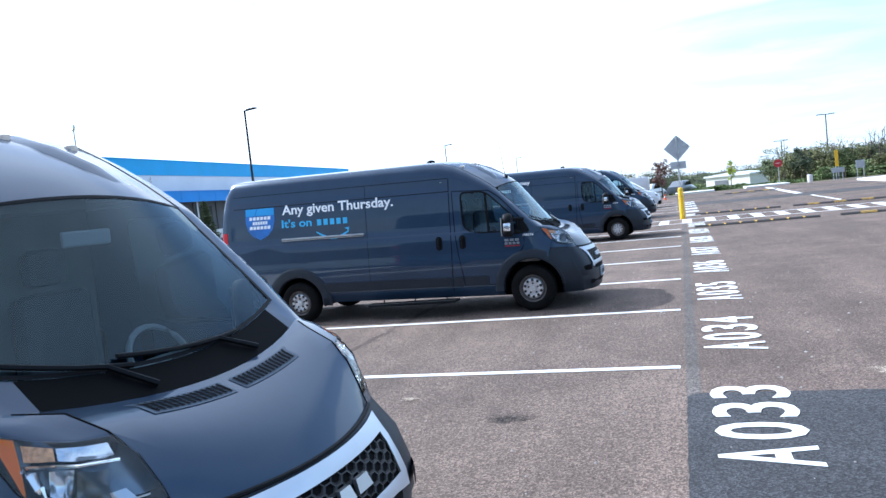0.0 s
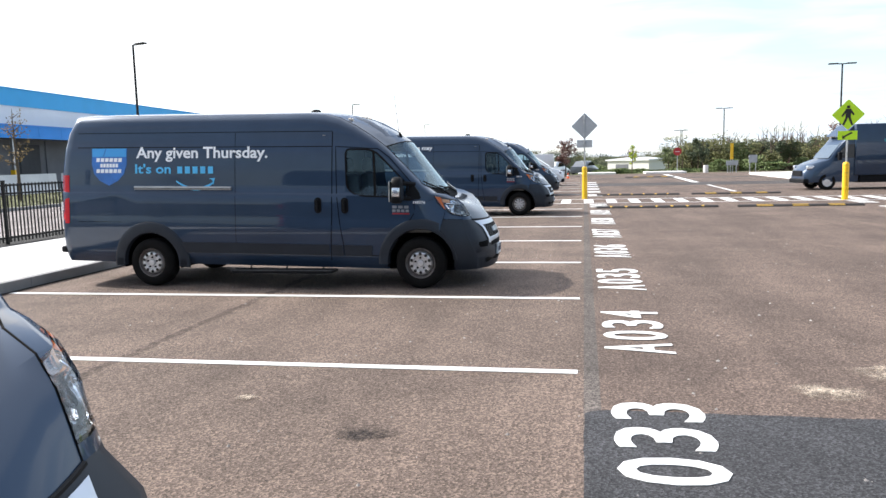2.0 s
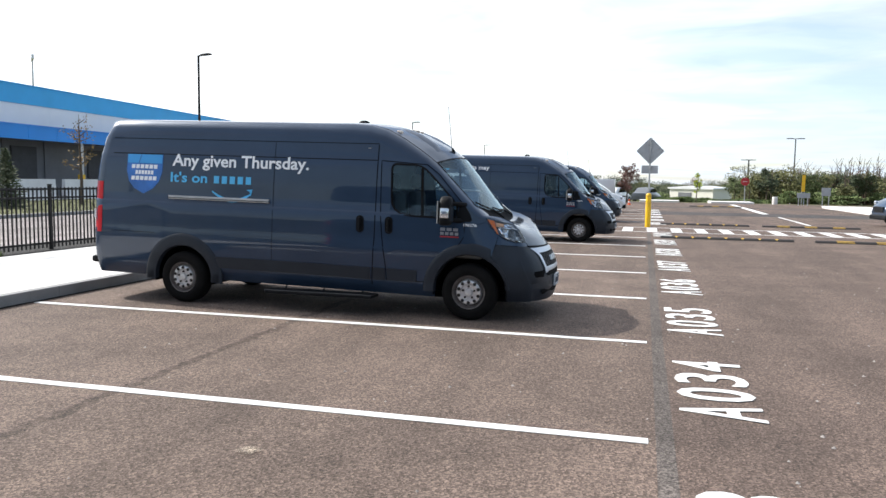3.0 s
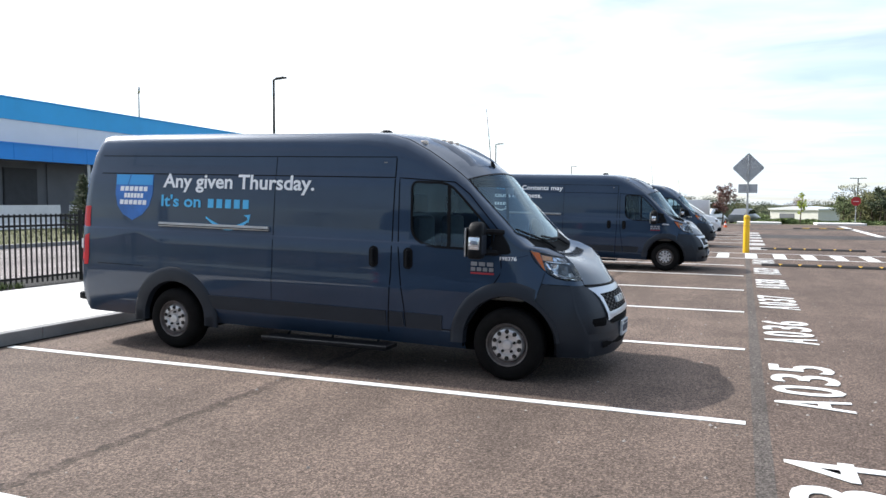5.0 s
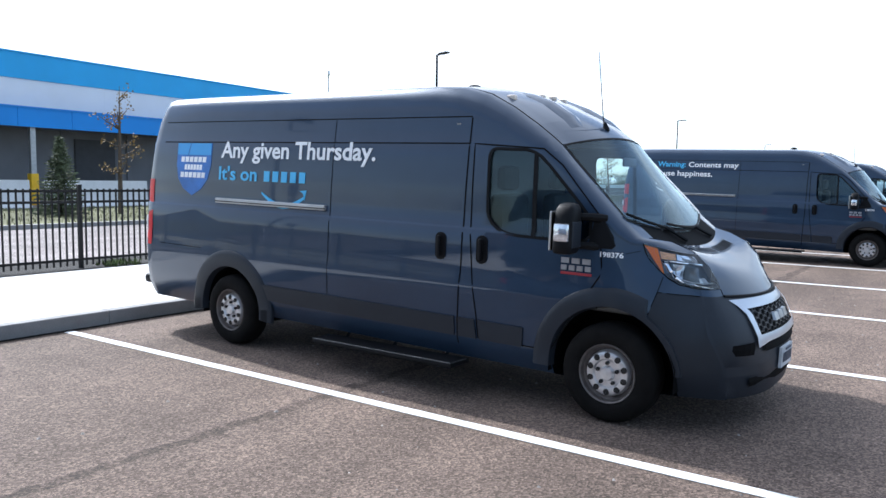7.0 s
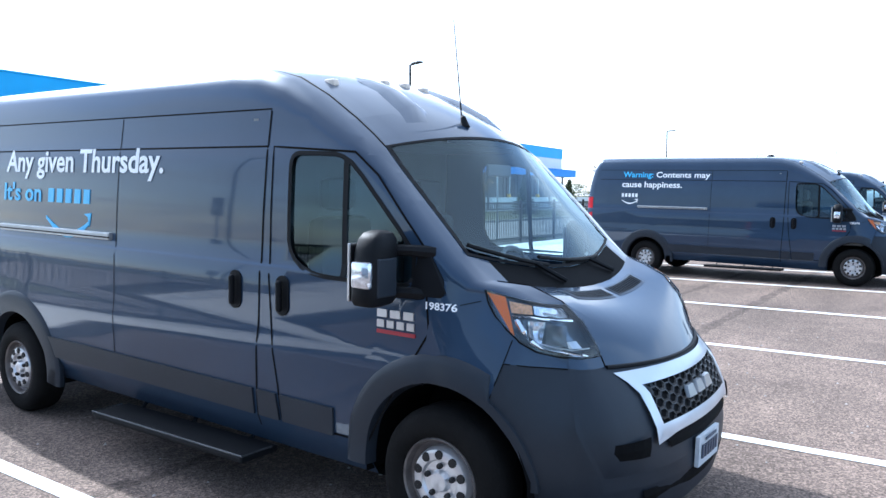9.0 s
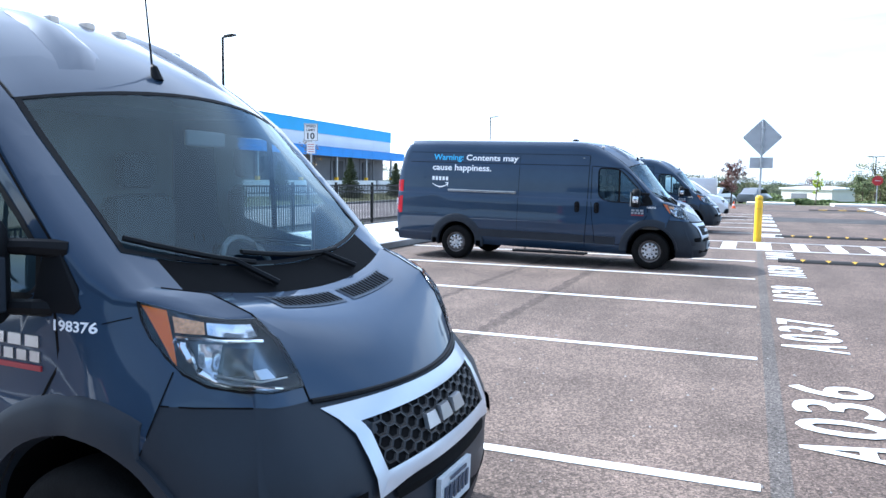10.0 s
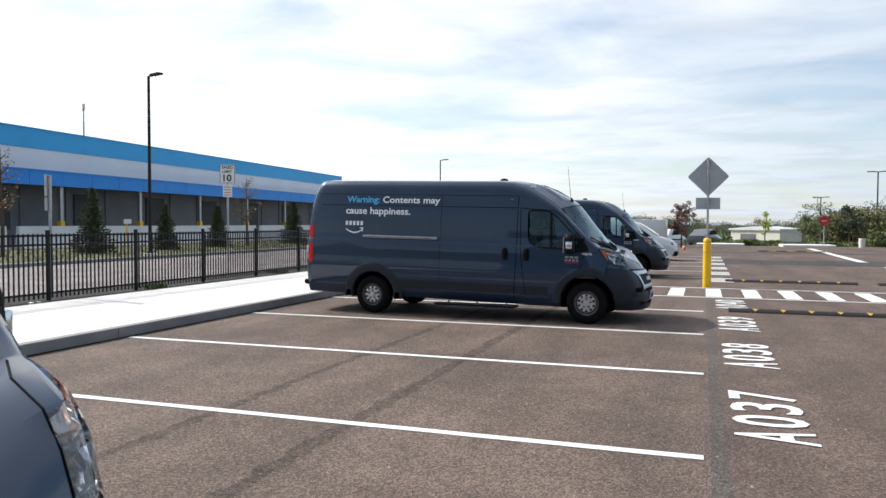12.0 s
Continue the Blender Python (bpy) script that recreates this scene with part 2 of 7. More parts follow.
def soft_stain(name, base, strength):
    """A thin film that fades out raggedly towards its edge."""
    m = asphalt(name, base, 0.3)
    nt = m.node_tree
    N, L = nt.nodes.new, nt.links.new
    tc = N("ShaderNodeTexCoord")
    mid = N("ShaderNodeVectorMath")
    mid.operation = "DISTANCE"
    mid.inputs[1].default_value = (0.5, 0.5, 0.5)
    flat_ = N("ShaderNodeVectorMath")
    flat_.operation = "MULTIPLY_ADD"
    flat_.inputs[1].default_value, flat_.inputs[2].default_value = (1, 1, 0), (0, 0, 0.5)
    L(tc.outputs["Generated"], flat_.inputs[0])
    L(flat_.outputs[0], mid.inputs[0])
    fade = N("ShaderNodeMapRange")
    fade.interpolation_type = "SMOOTHSTEP"
    fade.inputs["From Min"].default_value, fade.inputs["From Max"].default_value = 0.42, 0.08
    L(mid.outputs["Value"], fade.inputs[0])
    no = N("ShaderNodeTexNoise")
    no.inputs["Scale"].default_value, no.inputs["Detail"].default_value = 5.0, 6
    no.inputs["Roughness"].default_value = 0.65
    L(N("ShaderNodeNewGeometry").outputs["Position"], no.inputs["Vector"])
    rag = N("ShaderNodeMapRange")
    rag.inputs["From Min"].default_value, rag.inputs["From Max"].default_value = 0.36, 0.60
    rag.inputs["To Max"].default_value = strength
    L(no.outputs["Fac"], rag.inputs[0])
    mul = N("ShaderNodeMath")
    mul.operation = "MULTIPLY"
    L(fade.outputs[0], mul.inputs[0])
    L(rag.outputs[0], mul.inputs[1])
    L(mul.outputs[0], nt.nodes["Principled BSDF"].inputs["Alpha"])
    return m


def glass(name, color=(1, 1, 1), rough=0.0, ior=1.5, gloss=(1, 1, 1)):
    """A thin pane: clear with a tint, and a mirror's gloss at flat angles."""
    m = bpy.data.materials.new(name)
    m.use_nodes = True
    nt = m.node_tree
    nt.nodes.clear()
    N, L = nt.nodes.new, nt.links.new
    out, mixn, tr, gl, fr = N("ShaderNodeOutputMaterial"), N("ShaderNodeMixShader"), N("ShaderNodeBsdfTransparent"), N("ShaderNodeBsdfGlossy"), N("ShaderNodeFresnel")
    tr.inputs[0].default_value = (*color, 1)
    gl.inputs["Roughness"].default_value = rough
    gl.inputs["Color"].default_value = (*gloss, 1)
    fr.inputs["IOR"].default_value = ior
    L(fr.outputs[0], mixn.inputs[0])
    L(tr.outputs[0], mixn.inputs[1])
    L(gl.outputs[0], mixn.inputs[2])
    L(mixn.outputs[0], out.inputs[0])
    return m


M = {
    "bay": asphalt("bay_asphalt", (0.120, 0.0885, 0.0715), 0.2, ((-4.14, 0.06, -60.0), (-2.84, 0.08, 6.6))),
    "aisle": asphalt("aisle_asphalt", (0.109, 0.079, 0.064)),
    "road": asphalt("road_asphalt", (0.215, 0.19, 0.185)),
    "patch": asphalt("patch_asphalt", (0.040, 0.040, 0.043), 0.05),
    "seam": asphalt("seam_asphalt", (0.094, 0.08, 0.071)),
    "line": mat("line_paint", (0.78, 0.78, 0.76), 0.7, vary=0.1, scale=5, fine=0.12, fine_scale=90),
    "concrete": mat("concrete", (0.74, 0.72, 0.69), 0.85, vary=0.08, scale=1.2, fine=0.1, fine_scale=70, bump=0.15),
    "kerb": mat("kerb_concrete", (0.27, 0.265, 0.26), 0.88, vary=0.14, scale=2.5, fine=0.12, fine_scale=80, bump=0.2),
    "grass": mat("grass_ground", (0.105, 0.108, 0.042), 0.95, vary=0.35, scale=0.35, fine=0.3, fine_scale=9, bump=0.5, bump_scale=30),
    # mulch, darkened further for the shade at the fence's foot
    "mulch": mat("mulch", (0.012, 0.011, 0.010), 0.95, vary=0.3, scale=6, fine=0.5, fine_scale=45, bump=1.0, bump_scale=40),
    "black_metal": mat("black_powder_coat", (0.005, 0.005, 0.0055), 0.5, vary=0.15, scale=6, spec=0.25),
    "bronze": mat("dark_bronze_metal", (0.012, 0.011, 0.011), 0.5, vary=0.15, scale=3, spec=0.3),
    "galv": mat("galvanised_steel", (0.42, 0.43, 0.44), 0.45, 0.8, vary=0.12, scale=7),
    "sign_back": mat("sign_back_aluminium", (0.42, 0.44, 0.46), 0.55, 0.0, vary=0.1, scale=3),
    "sign_white": mat("sign_white", (0.8, 0.8, 0.8), 0.4),
    "sign_black": mat("sign_black", (0.015, 0.015, 0.015), 0.5),
    "sign_red": mat("sign_red", (0.42, 0.025, 0.03), 0.4),
    "lime": mat("fluorescent_lime", (0.55, 0.85, 0.02), 0.5),
    "yellow": mat("bollard_yellow", (0.85, 0.50, 0.01), 0.42, vary=0.08, scale=4),
    "rubber": mat("black_rubber", (0.012, 0.011, 0.011), 0.75, vary=0.25, scale=9),
    "rubber_yellow": mat("hump_yellow", (0.62, 0.38, 0.04), 0.6, vary=0.2, scale=8),
    "paint": mat("navy_paint", (0.026, 0.048, 0.087), 0.40, 0.2, vary=0.08, scale=1.5, coat=0.85, rough_vary=0.05, spec=0.1, coat_ior=1.5),
    "plastic": mat("dark_plastic", (0.018, 0.0235, 0.033), 0.48, spec=0.32, vary=0.12, scale=3, bump=0.05, bump_scale=400),
    "black_plastic": mat("black_plastic", (0.006, 0.0065, 0.008), 0.55, spec=0.15, vary=0.15, scale=5),
    "cowl": mat("cowl_plastic", (0.0035, 0.0038, 0.0045), 0.7, spec=0.06, vary=0.15, scale=9),
    "gap": mat("panel_gap", (0.004, 0.004, 0.0045), 0.8, spec=0.1),
    "tyre": mat("tyre_rubber", (0.007, 0.0065, 0.0062), 0.85, spec=0.15, vary=0.3, scale=8, bump=0.2, bump_scale=90),
    "rim": mat("silver_steel_wheel", (0.66, 0.66, 0.67), 0.34, 0.7, vary=0.15, scale=9),
    "rim_dark": mat("wheel_recess", (0.016, 0.014, 0.013), 0.7, 0.1),
    "silver": mat("silver_paint", (0.62, 0.66, 0.72), 0.32, 0.5, vary=0.05, scale=4, coat=0.4),
    "chrome": mat("chrome", (0.55, 0.56, 0.58), 0.28, 1.0),
    "lamp_dark": mat("lamp_housing", (0.20, 0.235, 0.27), 0.25, 0.6, vary=0.25, scale=25),
    "vent_frame": mat("vent_frame_paint", (0.045, 0.07, 0.105), 0.45, 0.2, vary=0.1, scale=9),
    "step_edge": mat("step_edge_trim", (0.06, 0.062, 0.065), 0.5, 0.3, vary=0.4, scale=20),
    "reflector": mat("lamp_reflector", (0.78, 0.82, 0.87), 0.13, 0.75, vary=0.12, scale=30),
    "amber_pale": mat("pale_amber_reflector", (0.85, 0.45, 0.22), 0.25, 0.3, vary=0.35, scale=60),
    "guide": mat("bright_lamp_trim", (0.95, 0.97, 1.0), 0.16, 1.0),
    "amber": mat("amber_lens", (0.95, 0.24, 0.02), 0.3, spec=0.3),
    "red_lens": mat("red_lens", (0.50, 0.004, 0.014), 0.35, spec=0.3),
    "clear_lens": glass("clear_lens", (0.96, 0.98, 1.0), 0.0, 1.55),
    "windshield": glass("windshield_glass", (0.78, 0.90, 0.93), 0.0, 1.5, (0.76, 0.92, 1.0)),
    "side_glass": glass("side_glass", (0.58, 0.72, 0.76), 0.0, 1.62, (0.72, 0.9, 1.0)),
    "interior": mat("cab_trim", (0.20, 0.21, 0.215), 0.75, vary=0.1, scale=5),
    "seat": mat("seat_fabric", (0.05, 0.055, 0.06), 0.9, vary=0.15, scale=12),
    "white_letter": mat("white_vinyl", (0.93, 0.94, 0.95), 0.35),
    "blue_letter": mat("blue_vinyl", (0.09, 0.50, 0.85), 0.35),
    "shield_blue": mat("shield_blue", (0.03, 0.16, 0.50), 0.4, vary=0.25, scale=4),
    "shield_navy": mat("shield_navy", (0.02, 0.05, 0.20), 0.4),
    "shield_light": mat("shield_light_blue", (0.05, 0.35, 0.75), 0.4),
    "badge_red": mat("badge_red", (0.35, 0.03, 0.04), 0.4),
    "wall_white": mat("pale_wall_panel", (0.80, 0.84, 0.92), 0.6, vary=0.04, scale=0.3),
    "wall_blue": mat("blue_fascia", (0.035, 0.42, 0.85), 0.5, vary=0.06, scale=0.4),
    "wall_grey": mat("dock_wall_grey", (0.16, 0.165, 0.175), 0.8, vary=0.12, scale=0.5),
    "canopy_blue": mat("canopy_blue", (0.012, 0.26, 0.76), 0.5, vary=0.06, scale=0.4),
    "dock_door": mat("dock_door", (0.05, 0.052, 0.056), 0.7, vary=0.15, scale=2),
    "white_paint": mat("white_vehicle_paint", (0.78, 0.79, 0.80), 0.3, vary=0.04, scale=1, coat=0.6),
    "bark": mat("bark", (0.10, 0.075, 0.055), 0.95, vary=0.3, scale=12, bump=0.4),
    "cone": mat("cone_orange", (0.8, 0.13, 0.03), 0.5),
    "tan_wall": mat("tan_metal_wall", (0.74, 0.72, 0.64), 0.7, vary=0.06, scale=0.4),
    "dash_glass": mat("dark_vehicle_glass", (0.012, 0.015, 0.018), 0.05),
}


def leaf_mat(name, color, spread=0.45):
    m = bpy.data.materials.new(name)
    m.use_nodes = True
    nt = m.node_tree
    b = nt.nodes["Principled BSDF"]
    N, L = nt.nodes.new, nt.links.new
    g = N("ShaderNodeNewGeometry")
    mr = N("ShaderNodeMapRange")
    mr.inputs["To Min"].default_value, mr.inputs["To Max"].default_value = 1 - spread, 1 + spread
    L(g.outputs["Random Per Island"], mr.inputs[0])
    mx = N("ShaderNodeMix")
    mx.data_type, mx.blend_type = "RGBA", "MULTIPLY"
    mx.inputs["Factor"].default_value = 1.0
    mx.inputs["A"].default_value = (*color, 1)
    L(mr.outputs[0], mx.inputs["B"])
    L(mx.outputs["Result"], b.inputs["Base Color"])
    b.inputs["Roughness"].default_value = 0.8
    return m


LEAF = {
    "green": leaf_mat("leaf_green", (0.075, 0.10, 0.03)),
    "dark": leaf_mat("leaf_dark_green", (0.05, 0.068, 0.03)),
    "olive": leaf_mat("leaf_olive", (0.12, 0.12, 0.04)),
    "rust": leaf_mat("leaf_rust", (0.14, 0.065, 0.05)),
    "yellow": leaf_mat("leaf_yellow_green", (0.35, 0.42, 0.03)),
    "tan": leaf_mat("leaf_tan", (0.30, 0.20, 0.08)),
    "needle": leaf_mat("needle_green", (0.085, 0.105, 0.05)),
    "weed": leaf_mat("weed_green", (0.12, 0.16, 0.05)),
}


# ---- mesh helpers ----
def mesh_of(name, bm, materials, smooth=False):
    me = bpy.data.meshes.new(name)
    bm.normal_update()
    bm.to_mesh(me)
    bm.free()
    for m in (materials if isinstance(materials, (list, tuple)) else [materials]):
        me.materials.append(m)
    if smooth:
        me.polygons.foreach_set("use_smooth", [True] * len(me.polygons))
        me.set_sharp_from_angle(angle=radians(38))
    return me


def part(name, bm, material, parent=None, label="", smooth=False, at=None):
    """Links a bmesh as one mesh object, under a thing or a part."""
    ob = new(name, mesh_of(name, bm, material, smooth))
    if parent is not None:
        ob.parent = parent
    if at is not None:
        ob.matrix_basis = at
    if label:
        ob["label"] = label
    return ob


def again(ob, parent, at):
    """Another object on the same mesh."""
    o = new(ob.name.split(".")[0], ob.data)
    o.parent = parent
    o.matrix_basis = at
    return o


def empty(name, at, label, category, group="", kind=""):
    ob = new(name)
    ob.empty_display_size = 0.2
    ob.matrix_basis = at
    return tagged(ob, label, category, group, kind)


def box(bm, x0, x1, y0, y1, z0, z1, bevel=0.0):
    r = bmesh.ops.create_cube(bm, size=1.0)
    vs = r["verts"]
    for v in vs:
        v.co = Vector((x0 + (v.co.x + 0.5) * (x1 - x0), y0 + (v.co.y + 0.5) * (y1 - y0), z0 + (v.co.z + 0.5) * (z1 - z0)))
    if bevel:
        es = list({e for v in vs for e in v.link_edges})
        bmesh.ops.bevel(bm, geom=es, offset=bevel, segments=2, affect="EDGES", profile=0.5)
    return bm


def boxbm(*a, bevel=0.0):
    return box(bmesh.new(), *a, bevel=bevel)


def tube(bm, points, radii, sides=8, caps=True):
    """A round bar along points, with a radius at each."""
    pts = [Vector(p) for p in points]
    if not isinstance(radii, (list, tuple)):
        radii = [radii] * len(pts)
    rings = []
    for i, p in enumerate(pts):
        d = (pts[min(i + 1, len(pts) - 1)] - pts[max(i - 1, 0)]).normalized()
        a = d.orthogonal().normalized() if abs(d.z) < 0.99 else Vector((1, 0, 0))
        a = (a - d * a.dot(d)).normalized()
        b = d.cross(a)
        rings.append([bm.verts.new(p + (a * math.cos(t) + b * math.sin(t)) * radii[i]) for t in [2 * math.pi * k / sides for k in range(sides)]])
    for r0, r1 in zip(rings, rings[1:]):
        for k in range(sides):
            bm.faces.new((r0[k], r0[(k + 1) % sides], r1[(k + 1) % sides], r1[k]))
    if caps:
        bm.faces.new(rings[0][::-1])
        bm.faces.new(rings[-1])
    return bm


def lathe(bm, profile, sides=32, axis="Y", centre=(0, 0, 0)):
    """Turns (radius, along) pairs about an axis."""
    rings = []
    for r, h in profile:
        ring = []
        for k in range(sides):
            a = 2 * math.pi * k / sides
            u, w = r * math.cos(a), r * math.sin(a)
            co = {"Y": (u, h, w), "Z": (u, w, h), "X": (h, u, w)}[axis]
            ring.append(bm.verts.new(Vector(co) + Vector(centre)))
        rings.append(ring)
    for r0, r1 in zip(rings, rings[1:]):
        for k in range(sides):
            bm.faces.new((r0[k], r0[(k + 1) % sides], r1[(k + 1) % sides], r1[k]))
    return bm


def prism(bm, outline, depth, plane="XZ", at=0.0):
    """An outline in a plane, thickened by depth."""
    def co(p, d):
        return {"XZ": (p[0], at + d, p[1]), "XY": (p[0], p[1], at + d), "YZ": (at + d, p[0], p[1])}[plane]
    a = [bm.verts.new(co(p, 0)) for p in outline]
    b = [bm.verts.new(co(p, depth)) for p in outline]
    n = len(a)
    bm.faces.new(a)
    bm.faces.new(b[::-1])
    for k in range(n):
        bm.faces.new((a[k], b[k], b[(k + 1) % n], a[(k + 1) % n]))
    bmesh.ops.recalc_face_normals(bm, faces=bm.faces)
    return bm


def text_mesh(words, width, height, depth=0.002, bold=0.0):
    """The words as a flat mesh, fitted to a width and height, from (0, 0)."""
    cu = bpy.data.curves.new("words", "FONT")
    cu.body, cu.extrude, cu.offset, cu.resolution_u = words, 0.5, bold, 3
    ob = bpy.data.objects.new("words", cu)
    scene.collection.objects.link(ob)
    dg = bpy.context.evaluated_depsgraph_get()
    me = bpy.data.meshes.new_from_object(ob.evaluated_get(dg))
    bpy.data.objects.remove(ob)
    bpy.data.curves.remove(cu)
    n = len(me.vertices)
    co = np.empty(n * 3)
    me.vertices.foreach_get("co", co)
    co = co.reshape(n, 3)
    lo, hi = co.min(0), co.max(0)
    co[:, 0] = (co[:, 0] - lo[0]) / (hi[0] - lo[0]) * width
    co[:, 1] = (co[:, 1] - lo[1]) / (hi[1] - lo[1]) * height
    co[:, 2] = (co[:, 2] - lo[2]) / (hi[2] - lo[2]) * depth
    me.vertices.foreach_set("co", co.ravel())
    me.update()
    return me


# ---- ground and structure ----
PITCH = 3.25
LOT_X0, LOT_X1, LOT_Y0, LOT_Y1 = -8.1, 60.0, -45.0, 66.0


def sheet(name, x0, x1, y0, y1, z, material, nx=1, ny=1, label="", category="ground"):
    bm = bmesh.new()
    vs = [[bm.verts.new((x0 + (x1 - x0) * i / nx, y0 + (y1 - y0) * j / ny, z)) for i in range(nx + 1)] for j in range(ny + 1)]
    for j in range(ny):
        for i in range(nx):
            bm.faces.new((vs[j][i], vs[j][i + 1], vs[j + 1][i + 1], vs[j + 1][i]))
    return tagged(part(name, bm, material), label, category, kind="structure")


bm = bmesh.new()
ys = (-1500, 70, 90, 120, 155, 400, 3000)
rows_ = [[bm.verts.new((x, y, -0.03 - 3.3 * min(1.0, max(0.0, (y - 70.0) / 85.0)))) for x in (-2000, -200, 0, 200, 2000)] for y in ys]
for ra_, rb_ in zip(rows_, rows_[1:]):
    for k in range(4):
        bm.faces.new((ra_[k], ra_[k + 1], rb_[k + 1], rb_[k]))
tagged(part("ground", bm, M["grass"]), "dry green grass reaching to the horizon", "ground", kind="structure")
sheet("parking_bays", LOT_X0, 0.12, LOT_Y0, LOT_Y1, 0.0, M["bay"], label="brown-grey speckled asphalt of the parking bays", category="asphalt")
sheet("aisle", 0.12, LOT_X1, LOT_Y0, LOT_Y1, 0.0, M["aisle"], label="worn brown asphalt of the driving aisle", category="asphalt")
sheet("asphalt_seam", 0.05, 0.17, LOT_Y0, 22.3, 0.002, M["seam"], label="dark paving joint along the bays", category="asphalt")


def rounded(x0, x1, y0, y1, r, corners):
    """An outline with chosen corners rounded (sw, se, ne, nw)."""
    pts = []
    for cx, cy, a0, on in ((x0, y0, 180, corners[0]), (x1, y0, 270, corners[1]), (x1, y1, 0, corners[2]), (x0, y1, 90, corners[3])):
        if not on:
            pts.append((cx, cy))
            continue
        ox, oy = (cx + r if cx == x0 else cx - r), (cy + r if cy == y0 else cy - r)
        pts += [(ox + r * math.cos(radians(a0 + k * 22.5)), oy + r * math.sin(radians(a0 + k * 22.5))) for k in range(5)]
    return pts


def flat(name, outline, z, material, label, category):
    bm = bmesh.new()
    bm.faces.new([bm.verts.new((x, y, z)) for x, y in outline])
    bmesh.ops.triangulate(bm, faces=bm.faces)
    bm.normal_update()
    for f in bm.faces:
        if f.normal.z < 0:
            f.normal_flip()
    return tagged(part(name, bm, material), label, category, kind="structure")


def wobbly(outline, amount, step, seed):
    rng = random.Random(seed)
    out = []
    for (xa, ya), (xb, yb) in zip(outline, outline[1:] + outline[:1]):
        n = max(1, int(math.hypot(xb - xa, yb - ya) / step))
        out += [(xa + (xb - xa) * k / n + rng.uniform(-amount, amount), ya + (yb - ya) * k / n + rng.uniform(-amount, amount)) for k in range(n)]
    return out


flat("asphalt_patch", wobbly(rounded(0.05, 9.0, -9.0, -0.92, 0.16, (0, 0, 0, 1)), 0.008, 0.12, 3), 0.004, M["patch"],
     "fresh black asphalt patch under a bay number", "asphalt")

flat("kerb_foot_strip", wobbly([(-8.1, -45.0), (-8.02, -45.0), (-8.02, 62.0), (-8.1, 62.0)], 0.012, 0.4, 9), 0.003, M["gap"], "dark strip along the kerb's foot", "asphalt")

# bleached dust and oil stains
M["dust"] = soft_stain("bleached_dust", (0.40, 0.33, 0.26), 0.95)
M["oil"] = soft_stain("oil_stain", (0.016, 0.016, 0.017), 1.0)


def blot(x, y, rx, ry, turn, seed, n=26):
    rng = random.Random(seed)
    ph = [rng.uniform(0, 6.28) for _ in range(4)]
    pts = []
    for k in range(n):
        a = 2 * math.pi * k / n
        r = 1 + 0.22 * math.sin(2 * a + ph[0]) + 0.16 * math.sin(3 * a + ph[1]) + 0.12 * math.sin(5 * a + ph[2]) + 0.08 * math.sin(9 * a + ph[3])
        u, w = rx * r * math.cos(a), ry * r * math.sin(a)
        pts.append((x + u * math.cos(turn) - w * math.sin(turn), y + u * math.sin(turn) + w * math.cos(turn)))
    return pts


for k, (x, y, rx, ry, turn, seed) in enumerate(((3.15, -0.1, 1.05, 0.62, -0.35, 2), (1.82, -0.35, 0.40, 0.22, -0.2, 5), (2.95, -0.6, 0.7, 0.5, -0.5, 8), (2.6, 0.15, 0.65, 0.35, 0.3, 24), (-2.45, -0.95, 0.13, 0.09, 0.3, 31))):
    flat("dust_stain", blot(x, y, rx, ry, turn, seed), 0.006 + 0.002 * k, M["dust"], "pale dusty stain on the asphalt", "stain")
flat("oil_stain", blot(-1.36, -1.54, 0.30, 0.19, 0.7, 11), 0.004, M["oil"], "dark oil stain on the asphalt", "stain")

# bay lines, each a thin coat of paint
LINES = [-4, -3, -2, -1, 0, 1, 2, 3, 4, 5, 6] + [9, 10, 11, 12, 13, 14]
line_y = {-1: -3.29, 0: 0.0, 1: 3.27, 2: 6.5, 3: 9.82, 4: 13.07, 5: 16.3}
for k in LINES:
    y = line_y.get(k, k * PITCH + 0.03)
    bm = bmesh.new()
    rng = random.Random(k + 50)
    n = 24
    top = [(-8.0 + 8.0 * i / n, y + 0.052 + rng.uniform(-0.004, 0.004)) for i in range(n + 1)]
    low = [(-8.0 + 8.0 * i / n, y - 0.052 + rng.uniform(-0.004, 0.004)) for i in range(n + 1)]
    prism(bm, low + top[::-1], 0.004, "XY", 0.002)
    tagged(part("bay_line", bm, M["line"]), "straight white painted parking bay line", "road marking", "bay lines", "structure")


def stencil(words, y0, pitch=0.5, x0=0.235, x1=0.85):
    """A bay number across the aisle's edge, each letter in a cell of its own; the letters point away from the aisle."""
    bm = bmesh.new()
    for k, ch in enumerate(words):
        w = 0.15 if ch == "1" else 0.37
        me = text_mesh(ch, w, x1 - x0, 0.004, 0.012)
        me.transform(Matrix(((0, -1, 0, x1), (1, 0, 0, y0 + pitch * k + (0.37 - w) / 2), (0, 0, 1, 0.006), (0, 0, 0, 1))))
        bm.from_mesh(me)
        bpy.data.meshes.remove(me)
    return tagged(part("bay_number", bm, M["line"]), f"white stencilled bay number {words} on the asphalt", "road marking", "bay numbers", "structure")


for k in range(31, 41):
    stencil(f"A0{k}", (k - 34) * PITCH + 0.635)
# farther numbers, too small to read: plain bars
for k in range(3, 9):
    for j in range(4):
        y = 27.6 + (k - 3) * PITCH + j * 0.45
        bm = boxbm(0.22, 0.84, y, y + 0.22, 0.002, 0.006)
        tagged(part("bay_marking", bm, M["line"]), "white stencilled marking bar beside a far bay", "road marking", "far bay markings", "structure")

